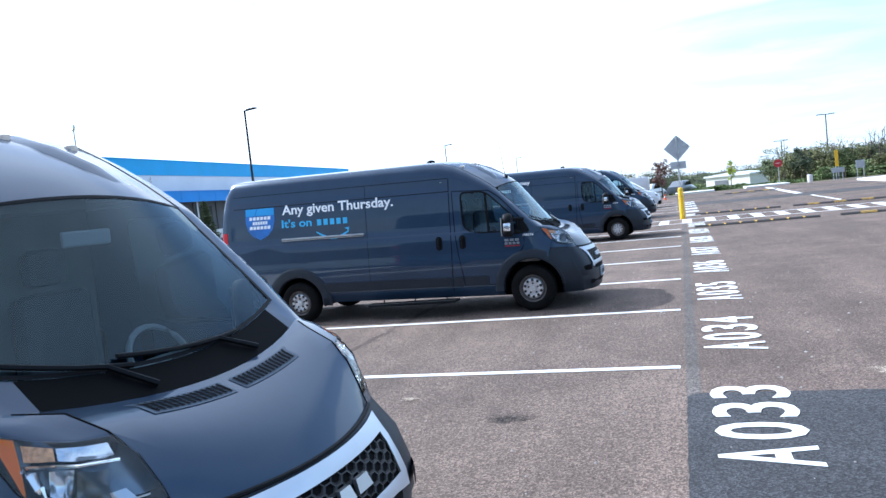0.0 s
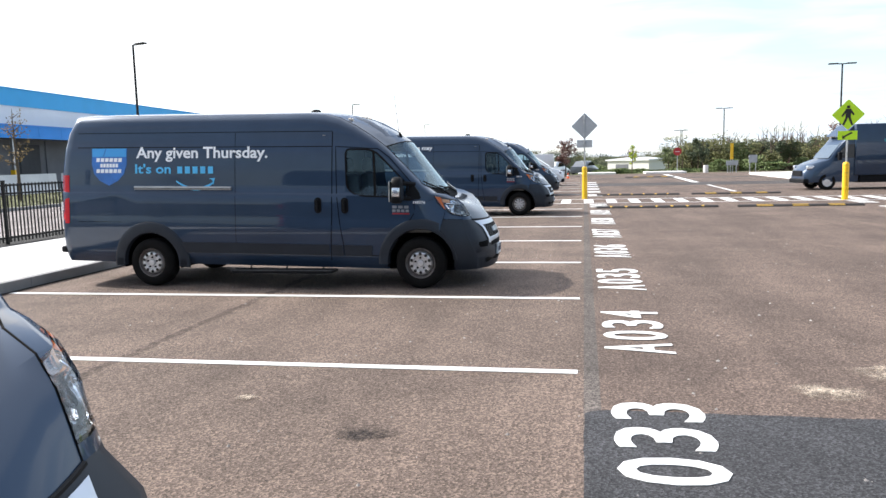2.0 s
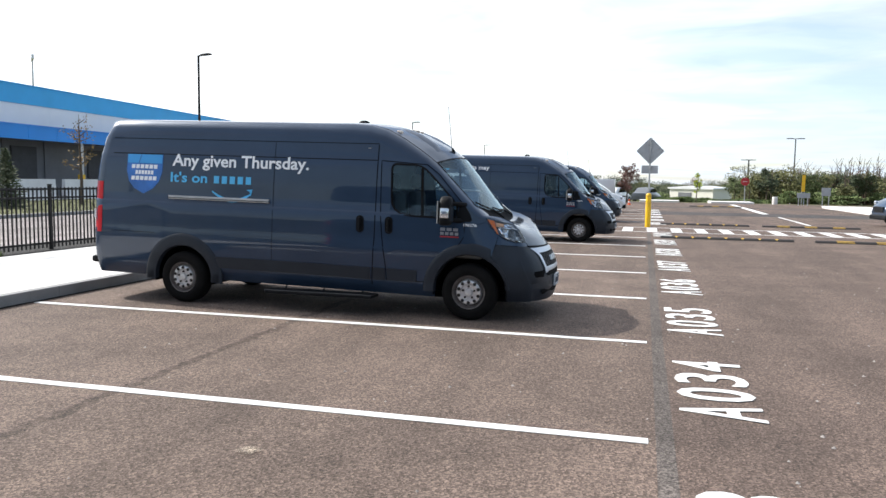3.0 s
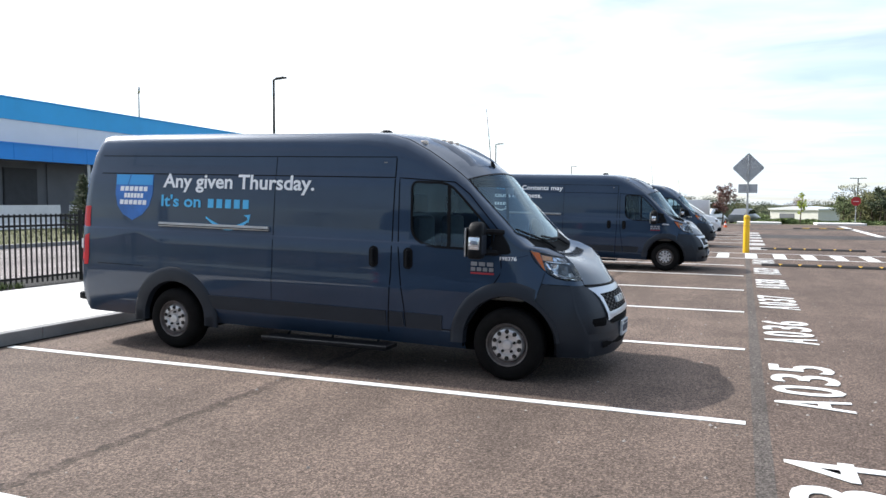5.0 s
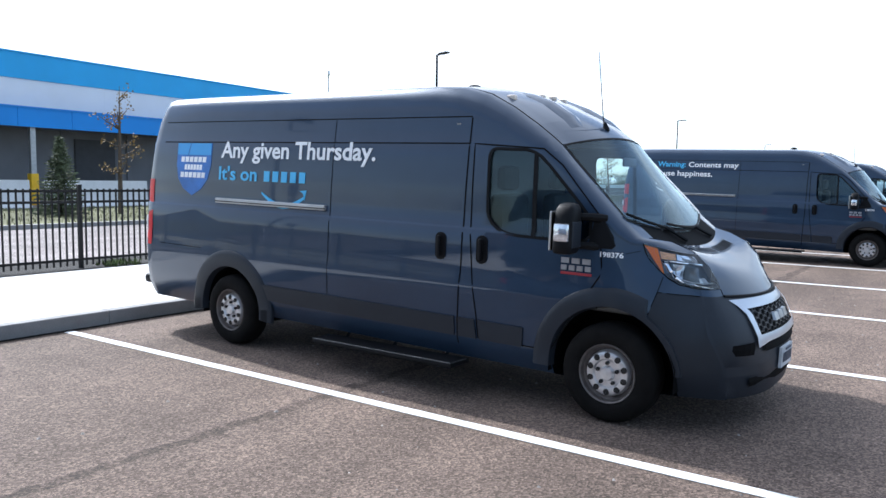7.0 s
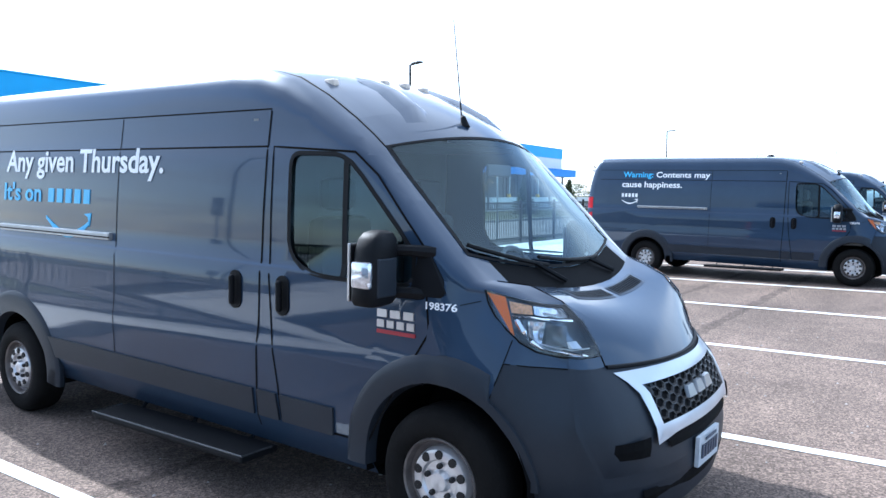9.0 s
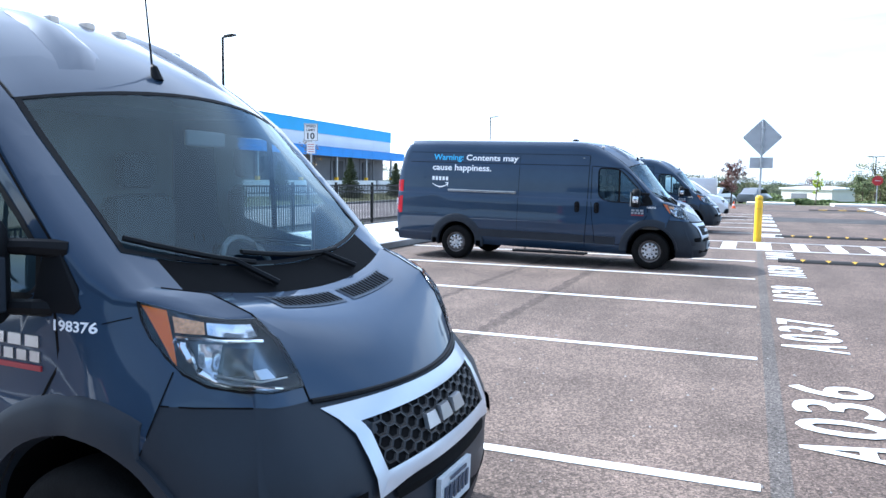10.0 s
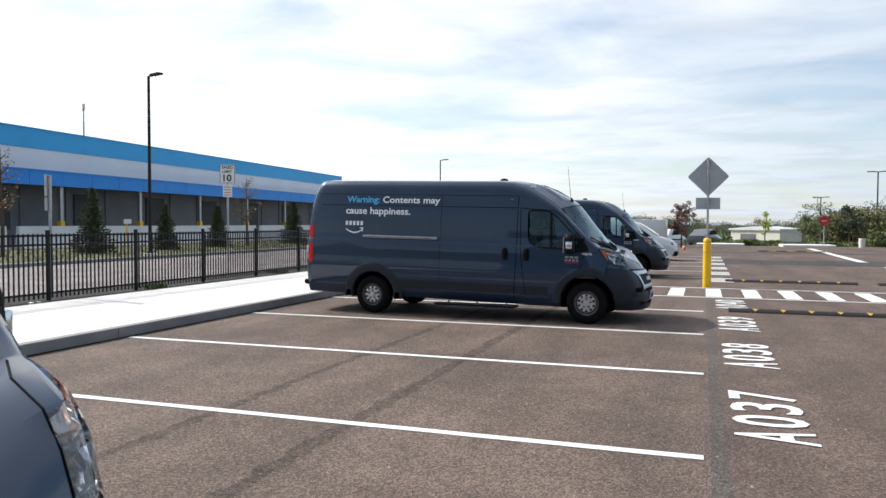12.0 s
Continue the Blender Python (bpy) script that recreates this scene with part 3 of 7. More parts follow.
# crosswalk
for k in range(-1, 20):
    x = 0.23 + 0.86 * k
    bm = bmesh.new()
    prism(bm, wobbly([(x - 0.18, 22.75), (x + 0.18, 22.75), (x + 0.18, 24.95), (x - 0.18, 24.95)], 0.008, 0.3, k), 0.004, "XY", 0.002)
    tagged(part("crosswalk_stripe", bm, M["line"]), "white painted crosswalk stripe", "road marking", "crosswalk stripes", "structure")
for y in (22.55, 25.2):
    tagged(part("crosswalk_edge", boxbm(-4.0, 17.0, y - 0.05, y + 0.05, 0.002, 0.006), M["line"]), "thin white line edging the crosswalk", "road marking", "crosswalk edges", "structure")
# markings of the far aisle and the bays across the aisle
for x0, x1, y0, y1 in ((9.9, 16.5, 20.2, 20.3), (9.9, 16.5, 17.0, 17.1), (9.9, 16.5, 13.8, 13.9), (9.9, 16.5, 10.6, 10.7), (9.9, 16.5, 7.4, 7.5)):
    tagged(part("bay_line", boxbm(x0, x1, y0, y1, 0.002, 0.006), M["line"]), "straight white painted parking bay line", "road marking", "bay lines across the aisle", "structure")
for k in range(6):
    for j in range(4):
        y = 5.0 + k * 3.2 + j * 0.45
        tagged(part("bay_marking", boxbm(9.0, 9.62, y, y + 0.2, 0.002, 0.006), M["line"]), "white stencilled marking bar beside a far bay", "road marking", "far bay markings", "structure")
flat("lane_line", wobbly([(6.72, 30.0), (6.86, 30.0), (6.92, 43.0), (6.78, 43.0)], 0.02, 0.8, 5), 0.003, M["line"], "thin white lane line along the lot", "road marking")
flat("lane_line", wobbly([(6.55, 42.0), (6.95, 42.0), (7.15, 62.0), (6.75, 62.0)], 0.04, 0.8, 6), 0.0062, M["line"], "wide worn white lane line along the lot", "road marking")


# ---- kerb, footway, fence line, access road ----
def kerb_run(name, x0, x1, y0, y1, z, step, label):
    """Kerb stones end to end, with narrow joints."""
    root = empty(name, pose(0, 0, 0), label, "kerb", kind="structure")
    bm = boxbm(0, x1 - x0, 0.004, step - 0.004, -0.05, z, bevel=0.012)
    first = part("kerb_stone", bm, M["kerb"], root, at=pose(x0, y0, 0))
    y = y0 + step
    while y < y1:
        again(first, root, pose(x0, y, 0))
        y += step
    return root


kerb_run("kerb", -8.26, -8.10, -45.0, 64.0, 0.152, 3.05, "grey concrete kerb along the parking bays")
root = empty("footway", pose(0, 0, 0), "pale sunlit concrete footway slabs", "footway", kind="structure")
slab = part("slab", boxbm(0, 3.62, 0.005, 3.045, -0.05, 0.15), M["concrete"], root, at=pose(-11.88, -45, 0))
for k in range(1, 36):
    again(slab, root, pose(-11.88, -45 + 3.05 * k, 0))
# bed and verge share one near-black colour: mulch plus painted-in fence shade
sheet("mulch_bed", -13.0, -11.88, -45, 62, 0.135, M["mulch"], label="dark mulch strip under the fence", category="ground")
sheet("verge", -13.7, -13.0, -45, 62, 0.13, M["mulch"], label="dark verge behind the fence, shade put into its mulch colour", category="ground")
sheet("access_road", -24.0, -13.6, -120, 200, 0.0, M["road"], label="pale sunlit asphalt access road", category="road")
kerb_run("far_kerb", -24.25, -24.0, -60, 150, 0.14, 6.0, "grey concrete kerb along the access road")
sheet("lawn", -36.5, -24.25, -120, 200, 0.12, M["grass"], 6, 60, label="sunlit yellow-green lawn strip before the warehouse", category="grass")
sheet("truck_court", -90, -36.5, -120, 200, 0.0, M["road"], label="asphalt truck court before the loading docks", category="asphalt")


def fence_panel():
    bm = bmesh.new()
    for z in (0.13, 1.09, 1.27):
        box(bm, -0.02, 0.02, 0.03, 2.41, z, z + 0.042)
    for k in range(21):
        y = 0.10 + k * 0.1117
        box(bm, -0.012, 0.012, y - 0.012, y + 0.012, 0.05, 1.33)
    return mesh_of("pickets", bm, M["black_metal"])


fence = empty("fence", pose(-12.32, 0, 0.13), "black metal picket fence along the footway", "fence", kind="structure")
panel_mesh = fence_panel()
bm = boxbm(-0.030, 0.030, -0.030, 0.030, 0, 1.38)
box(bm, -0.036, 0.036, -0.036, 0.036, 1.38, 1.40, bevel=0.006)
post_mesh = mesh_of("post", bm, M["black_metal"])
for k in range(-20, 20):
    y = 15.70 + 2.46 * k
    o = new("post", post_mesh)
    o.parent, o.matrix_basis = fence, pose(0, y, 0)
    o = new("picket_panel", panel_mesh)
    o.parent, o.matrix_basis = fence, pose(0, y, 0)


# ---- warehouse ----
def warehouse():
    """A long warehouse with a blue roof band, a blue dock canopy on columns and a grey dock wall."""
    at = pose(-46.0, 43.7, 0, 0, 0, 4.6)
    root = empty("warehouse", at, "long pale warehouse with blue bands and a dock canopy", "warehouse", kind="structure")
    y0, y1 = -38.0, 62.2
    part("wall", boxbm(-40, -1.2, y0, y1, -0.05, 4.6), M["wall_grey"], root, "grey wall of the loading docks")
    # upper wall in panels
    n = 15
    w = (y1 - y0) / n
    first = part("wall_panel", boxbm(-0.3, 0.0, 0.004, w - 0.004, 4.9, 7.02), M["wall_white"], root, "pale blue-white wall panel", at=pose(0, y0, 0))
    for k in range(1, n):
        again(first, root, pose(0, y0 + k * w, 0))
    part("inner_wall", boxbm(-40, -0.3, y0, y1 - 0.02, 4.6, 8.0), M["wall_white"], root)
    part("roof_band", boxbm(-40.05, 0.06, y0 - 0.05, y1 + 0.05, 7.02, 8.43, bevel=0.02), M["wall_blue"], root, "bright blue roof band")
    part("coping", boxbm(-40.1, 0.11, y0 - 0.1, y1 + 0.1, 8.43, 8.52), M["wall_blue"], root)
    part("canopy", boxbm(-1.2, 1.6, y0, y1 + 1.6, 4.35, 4.5), M["wall_grey"], root, "underside of the dock canopy")
    # ribbed blue canopy front, in lengths
    bm = bmesh.new()
    rib = 0.45
    for k in range(2):
        box(bm, 0.0, 0.03, k * 7 * rib + 0.012, (k + 1) * 7 * rib - 0.012, 4.28, 5.32)
    box(bm, -0.12, 0.0, 0.0, 14 * rib, 4.3, 5.3)
    box(bm, -0.14, 0.09, 0.0, 14 * rib, 5.3, 5.38)
    fm = part("fascia", bm, M["canopy_blue"], root, "bright blue panelled canopy fascia", at=pose(1.6, y1 + 1.6 - 14 * rib, 0))
    y = y1 + 1.6 - 28 * rib
    while y > y0:
        again(fm, root, pose(1.6, y, 0))
        y -= 14 * rib
    part("end_fascia", boxbm(-1.2, 1.6, y1 + 1.6, y1 + 1.72, 4.3, 5.38), M["canopy_blue"], root)
    # columns with yellow guards
    bm = boxbm(-0.12, 0.12, -0.15, 0.15, 0, 4.36)
    box(bm, -0.18, 0.18, -0.2, 0.2, 0, 0.05)
    col = part("column", bm, M["galv"], root, at=pose(1.2, 4.2, 0))
    gd = part("column_guard", boxbm(-0.2, 0.2, -0.22, 0.22, 0, 1.75, bevel=0.03), M["yellow"], root, "yellow column guard", at=pose(1.2, 4.2, 0))
    for k in range(-4, 7):
        if k:
            again(col, root, pose(1.2, 4.2 + 9.2 * k, 0))
            again(gd, root, pose(1.2, 4.2 + 9.2 * k, 0))
    # dock doors and wall ribs
    bm = boxbm(0, 0.1, -1.4, 1.4, 1.1, 3.9)
    for k in range(5):
        box(bm, 0.1, 0.13, -1.35, 1.35, 1.15 + k * 0.55, 1.66 + k * 0.55)
    dd = part("dock_door", bm, M["dock_door"], root, "dark closed dock door", at=pose(-1.2, 0.5, 0))
    for k in range(-4, 7):
        if k:
            again(dd, root, pose(-1.2, 0.5 + 9.2 * k, 0))
    rb = part("wall_rib", boxbm(0, 0.12, -0.2, 0.2, 0, 4.35), M["wall_grey"], root, at=pose(-1.2, 3.0, 0))
    for k in range(-8, 13):
        if k:
            again(rb, root, pose(-1.2, 3.0 + 4.6 * k, 0))
    return root


warehouse()


M["barrier"] = mat("white_concrete", (0.74, 0.74, 0.74), 0.85, vary=0.08, scale=0.8, fine=0.08, fine_scale=30)


def barrier_profile():
    return [(-0.36, 0), (0.36, 0), (0.36, 0.1), (0.18, 0.4), (0.11, 1.42), (-0.11, 1.42), (-0.18, 0.4), (-0.36, 0.1)]


def barrier(y):
    bm = bmesh.new()
    prism(bm, barrier_profile(), 5.6, "XZ", 0.0)
    ob = part("concrete_barrier", bm, M["barrier"], at=pose(-38.2, y, 0, 0, 0, 0))
    return tagged(ob, "pale concrete traffic barrier beside the truck court", "barrier", "concrete barriers")


first_barrier = barrier(-20.0)
for k in range(1, 20):
    copy_thing(first_barrier, pose(-38.2, -20 + 6.45 * k, 0))


# ---- delivery vans ----
# Van axes: X forward from the front bumper, Y to its left, Z up. The body sits nose-down by RAKE.
RAKE = pose(-0.95, 0, 0.35) @ pose(0, 0, 0, 0, 1.2, 0) @ pose(0.95, 0, -0.35)
SIDE = ((0.18, 0.84), (0.25, 0.90), (0.32, 0.945), (0.42, 0.99), (0.57, 1.008), (0.84, 1.021), (0.92, 1.008), (1.274, 1.001), (1.302, 0.986), (1.6, 0.972), (1.93, 0.945), (1.95, 0.938), (2.2, 0.905))
SIDE_Z = (0.25, 0.32, 0.42, 0.50, 0.57, 0.66, 0.76, 0.84, 0.92, 1.0, 1.12, 1.274, 1.288, 1.302, 1.42, 1.55, 1.68, 1.80, 1.93, 1.95, 2.06)
# stations: centre X, centre z, edge X, edge y, edge z, shoulder X, shoulder z, plan
STATIONS = (
    (-6.27, 2.34, -6.27, 0.70, 2.31, -6.27, 2.13, 0.940),
    (-6.255, 2.41, -6.255, 0.73, 2.37, -6.255, 2.15, 0.975),
    (-6.22, 2.44, -6.22, 0.755, 2.395, -6.22, 2.16, 0.993),
    (-6.14, 2.45, -6.14, 0.765, 2.405, -6.14, 2.17, 1.0),
    (-5.6, 2.455, -5.6, 0.77, 2.41, -5.6, 2.18, 1.0),
    (-4.9, 2.455, -4.9, 0.77, 2.41, -4.9, 2.18, 1.0),
    (-4.4, 2.455, -4.4, 0.77, 2.41, -4.4, 2.18, 1.0),
    (-3.9, 2.455, -3.9, 0.77, 2.41, -3.9, 2.18, 1.0),
    (-3.4, 2.455, -3.4, 0.77, 2.41, -3.4, 2.18, 1.0),
    (-2.95, 2.455, -2.95, 0.77, 2.41, -2.95, 2.18, 1.0),
    (-2.6, 2.455, -2.6, 0.77, 2.41, -2.6, 2.18, 1.0),
    (-2.35, 2.445, -2.36, 0.765, 2.395, -2.36, 2.16, 1.0),
    (-2.10, 2.40, -2.14, 0.76, 2.335, -2.14, 2.11, 1.0),
    (-1.85, 2.305, -1.92, 0.765, 2.225, -1.92, 2.03, 1.0),
    (-1.60, 2.185, -1.70, 0.78, 2.09, -1.70, 1.93, 1.0),
    (-1.45, 2.10, -1.57, 0.79, 2.00, -1.57, 1.87, 1.0),
    (-1.35, 2.025, -1.49, 0.80, 1.94, -1.49, 1.82, 1.0),
    (-1.20, 1.84, -1.36, 0.81, 1.81, -1.36, 1.71, 1.0),
    (-1.05, 1.645, -1.22, 0.815, 1.675, -1.22, 1.58, 1.0),
    (-0.90, 1.445, -1.08, 0.82, 1.54, -1.08, 1.45, 1.0),
    (-0.80, 1.31, -0.95, 0.825, 1.41, -0.95, 1.33, 0.985),
    (-0.665, 1.218, -0.82, 0.835, 1.308, -0.87, 1.28, 0.94),
    (-0.59, 1.192, -0.66, 0.715, 1.282, -0.77, 1.268, 0.905),
    (-0.45, 1.145, -0.515, 0.685, 1.222, -0.62, 1.212, 0.845),
    (-0.33, 1.078, -0.425, 0.655, 1.138, -0.50, 1.125, 0.79),
    (-0.24, 0.998, -0.362, 0.635, 1.034, -0.43, 1.015, 0.75),
    (-0.175, 0.915, -0.315, 0.625, 0.932, -0.39, 0.905, 0.72),
    (-0.115, 0.80, -0.195, 0.625, 0.80, -0.33, 0.75, 0.72),
    (-0.06, 0.66, -0.125, 0.615, 0.66, -0.27, 0.61, 0.72),
    (-0.03, 0.54, -0.11, 0.60, 0.53, -0.225, 0.49, 0.70),
)
ROW_WT, ROW_WB, ROW_COWL, ROW_HOOD = 16, 20, 21, 26
NQ = 7


# how far the nose draws in, station by station: at the bumper, and at the seam over it
NOSE_X = (-0.95, -0.87, -0.77, -0.62, -0.52, -0.45, -0.39, -0.33, -0.27, -0.225)
NOSE_LOW = (1.0, 1.0, 0.997, 0.98, 0.955, 0.93, 0.90, 0.875, 0.84, 0.805)
NOSE_MID = (1.0, 0.995, 0.985, 0.945, 0.865, 0.80, 0.745, 0.72, 0.70, 0.68)


def side_w(z):
    return float(np.interp(z, [a for a, _ in SIDE], [b for _, b in SIDE]))


ST_X = [r[5] for r in STATIONS]
ST_PLAN = [r[7] for r in STATIONS]


def plan_at(x, z):
    """The share of the full width at a place along the van: wide at the bumper, drawn in towards the lamps."""
    high = float(np.interp(x, ST_X, ST_PLAN))
    if x < NOSE_X[0]:
        return high
    low, mid = float(np.interp(x, NOSE_X, NOSE_LOW)), float(np.interp(x, NOSE_X, NOSE_MID))
    return float(np.interp(z, (0.70, 0.96, 1.25), (low, mid, high)))


def side_y(x, z):
    """Half the body's width at a place on its side."""
    return side_w(z) * plan_at(x, z)


def rear_lean(i, z):
    k = (1.0, 1.0, 1.0, 0.95)[i] if i < 4 else 0.0
    return -k * 0.20 * float(np.interp(z, (0.2, 0.9, 1.5, 1.9, 2.2, 2.4), (0.95, 0.95, 0.92, 0.66, 0.3, 0.0)))


def ring(i):
    """Points of one station from the left sill over the top to the right sill."""
    xc, zc, xe, ye, ze, xs, zs, plan = STATIONS[i]
    half = []
    n = len(SIDE_Z)
    for k, z in enumerate(SIDE_Z):
        zz = min(z, zs - 0.004 * (n - k))
        half.append((xs + rear_lean(i, zz), side_w(zz) * (plan if i < 20 else plan_at(xs, zz)), zz))
    ys = side_w(zs) * (plan if i < 20 else plan_at(xs, zs))
    half.append((xs + rear_lean(i, zs), ys, zs))
    for t in (0.35, 0.7):
        a = t * math.pi / 2
        half.append((xs + (xe - xs) * t, ye + (ys - ye) * math.cos(a) ** 0.8, zs + (ze - zs) * math.sin(a) ** 0.9))
    for k in range(NQ + 1):
        q = 1 - k / NQ
        half.append((xc + (xe - xc) * q * q, ye * q, zc + (ze - zc) * q * q))
    full = [Vector(p) for p in half] + [Vector((x, -y, z)) for x, y, z in half[-2::-1]]
    return full, len(half)


def van_shell():
    """The whole outer skin, each face marked with the part that it belongs to."""
    bm = bmesh.new()
    tag = bm.faces.layers.int.new("part")
    rings = []
    for i in range(len(STATIONS)):
        pts, nh = ring(i)
        rings.append([bm.verts.new(p) for p in pts])
    m = len(rings[0])
    ns = len(SIDE_Z) + 1
    first_q = ns + 2
    last_q = m - 1 - first_q
    for i in range(len(rings) - 1):
        for j in range(m - 1):
            f = bm.faces.new((rings[i][j], rings[i][j + 1], rings[i + 1][j + 1], rings[i + 1][j]))
            top = first_q <= j < last_q
            f[tag] = 0
            if top and ROW_WT <= i < ROW_WB:
                f[tag] = 1
            elif first_q < j < last_q - 1 and ROW_WB <= i < ROW_COWL:
                f[tag] = 2
            elif top and ROW_COWL <= i < ROW_HOOD:
                f[tag] = 3
            elif i >= ROW_HOOD:
                f[tag] = 4
        # underside
        f = bm.faces.new((rings[i][0], rings[i + 1][0], rings[i + 1][m - 1], rings[i][m - 1]))
        f[tag] = 5
    # front and rear faces
    for i, sign in ((len(rings) - 1, 1), (0, -1)):
        r = rings[i]
        cols = list(range(ns - 1, m - ns + 1))
        ys = [r[j].co.y for j in cols]
        rows = []
        xc = STATIONS[i][0]
        for k in range(ns - 1):
            a, b = r[k], r[m - 1 - k]
            row = [a]
            for y in ys[1:-1]:
                q = y / ys[0]
                bulge = (xc - STATIONS[i][5]) * (1 - abs(q) ** 3) if sign > 0 else -0.06 * (1 - q * q)
                row.append(bm.verts.new((a.co.x + bulge - (0.05 * max(0, 0.36 - a.co.z) / 0.2 if sign > 0 else 0), a.co.y * q, a.co.z)))
            row.append(b)
            rows.append(row)
        rows.append([r[j] for j in cols])
        for k in range(ns - 1):
            for c in range(len(cols) - 1):
                f = bm.faces.new((rows[k][c], rows[k][c + 1], rows[k + 1][c + 1], rows[k + 1][c]))
                f[tag] = 4 if sign > 0 else 0
    bmesh.ops.recalc_face_normals(bm, faces=bm.faces)
    return bm


def smooth_sides(ob):
    """Shades the van's flat sides by the skin's own slope, so that cuts leave no ripples."""
    me = ob.data
    inv = RAKE.inverted()
    rot = RAKE.to_3x3()
    normals = [v.normal.copy() for v in me.vertices]
    for v in me.vertices:
        p = inv @ v.co
        zs = float(np.interp(p.x, ST_X, [r[6] for r in STATIONS]))
        if -6.10 < p.x < -0.60 and 0.3 < p.z < zs - 0.02 and abs(abs(p.y) - side_y(p.x, p.z)) < 0.018:
            s = 1 if p.y > 0 else -1
            hz, hx = (0.01, 0.05) if p.x < -1.0 else (0.10, 0.09)
            dz = (side_y(p.x, p.z + hz) - side_y(p.x, p.z - hz)) / (2 * hz)
            dx = (side_y(p.x + hx, p.z) - side_y(p.x - hx, p.z)) / (2 * hx)
            normals[v.index] = rot @ Vector((-dx, s, -dz)).normalized()
    me.normals_split_custom_set_from_vertices([tuple(n) for n in normals])
    return ob


def cut_shape(bm, outline, x_range, z_range, tag_from, tag_to, right_left=(1, -1)):
    """Cuts an outline (X, Z, convex) into the sides of the skin, and marks the faces inside it."""
    tag = bm.faces.layers.int["part"]

    def on_side(f):
        c = f.calc_center_median()
        return x_range[0] < c.x < x_range[1] and z_range[0] < c.z < z_range[1] and abs(c.y) > 0.5 and f[tag] in tag_from
    n = len(outline)
    cx, cz = sum(p[0] for p in outline) / n, sum(p[1] for p in outline) / n
    planes = []
    for (xa, za), (xb, zb) in zip(outline, outline[1:] + outline[:1]):
        nx, nz = zb - za, xa - xb
        if nx * (cx - xa) + nz * (cz - za) > 0:
            nx, nz = -nx, -nz
        planes.append((Vector((xa, 0, za)), Vector((nx, 0, nz)).normalized()))
    faces = [f for f in bm.faces if on_side(f)]
    for co, no in planes:
        geom = set(faces)
        for f in faces:
            geom.update(f.edges)
            geom.update(f.verts)
        bmesh.ops.bisect_plane(bm, geom=list(geom), dist=1e-5, plane_co=co, plane_no=no)
        # keep only the faces still inside this plane
        faces = [f for f in bm.faces if on_side(f) and all((f.calc_center_median() - c).dot(nn) < 1e-6 for c, nn in planes[:planes.index((co, no)) + 1])]
    for f in faces:
        f[tag] = tag_to


def arch(cx, cz, r, low):
    pts = [(cx + r * math.cos(radians(a)), cz + r * math.sin(radians(a))) for a in range(0, 181, 12)]
    return pts + [(cx - r, low), (cx + r, low)]


WINDOW = [(x - 0.02, z) for x, z in ((-1.988, 1.43), (-2.004, 1.83), (-2.0, 1.86), (-1.988, 1.884), (-1.967, 1.898), (-1.94, 1.903), (-1.68, 1.896), (-1.62, 1.88), (-1.56, 1.85), (-1.48, 1.78), (-1.23, 1.53), (-1.15, 1.44), (-1.13, 1.40), (-1.13, 1.30), (-1.145, 1.275), (-1.17, 1.264), (-1.40, 1.256), (-1.70, 1.26), (-1.80, 1.272), (-1.88, 1.296), (-1.94, 1.335), (-1.972, 1.38))]
DOOR = [(-2.045, 0.44), (-2.06, 0.62), (-2.115, 0.95), (-2.15, 1.30), (-2.165, 1.94), (-1.56, 1.905), (-1.40, 1.79), (-1.08, 1.44), (-1.04, 1.05), (-1.42, 0.44)]
LAMP_LOW = [(-0.79, 1.272), (-0.77, 1.215), (-0.73, 1.157), (-0.672, 1.104), (-0.608, 1.053), (-0.54, 1.012), (-0.46, 0.99), (-0.38, 0.98), (-0.30, 0.98)]
LAMP_TOP = [(-0.30, 1.15), (-0.48, 1.208), (-0.75, 1.263)]
LAMP = LAMP_LOW + LAMP_TOP
SLIDE = [(-3.66, 0.45), (-3.66, 1.935), (-2.22, 1.935), (-2.24, 0.45)]


def extract(bm, value):
    """A copy of the faces with one mark, as a bmesh of its own."""
    tag = bm.faces.layers.int["part"]
    out = bm.copy()
    t2 = out.faces.layers.int["part"]
    bmesh.ops.delete(out, geom=[f for f in out.faces if f[t2] != value], context="FACES")
    return out


def ribbon(bm, pts, width, lift=0.003, side=-1, closed=False):
    """A narrow strip that lies on the body's side along (X, Z) points."""
    if closed:
        pts = list(pts) + [pts[0], pts[1]]
    fine = []
    for (xa, za), (xb, zb) in zip(pts, pts[1:]):
        n = max(1, int(math.hypot(xb - xa, zb - za) / 0.06))
        fine += [(xa + (xb - xa) * k / n, za + (zb - za) * k / n) for k in range(n)]
    fine.append(pts[-1])
    prev = None
    for i, (x, z) in enumerate(fine):
        a, b = fine[max(i - 1, 0)], fine[min(i + 1, len(fine) - 1)]
        dx, dz = b[0] - a[0], b[1] - a[1]
        ln = math.hypot(dx, dz) or 1
        ox, oz = -dz / ln * width / 2, dx / ln * width / 2
        cur = [bm.verts.new((x + ox, side * (side_y(x + ox, z + oz) + lift), z + oz)), bm.verts.new((x - ox, side * (side_y(x - ox, z - oz) + lift), z - oz))]
        if prev:
            bm.faces.new((prev[0], prev[1], cur[1], cur[0]))
        prev = cur
    return bm


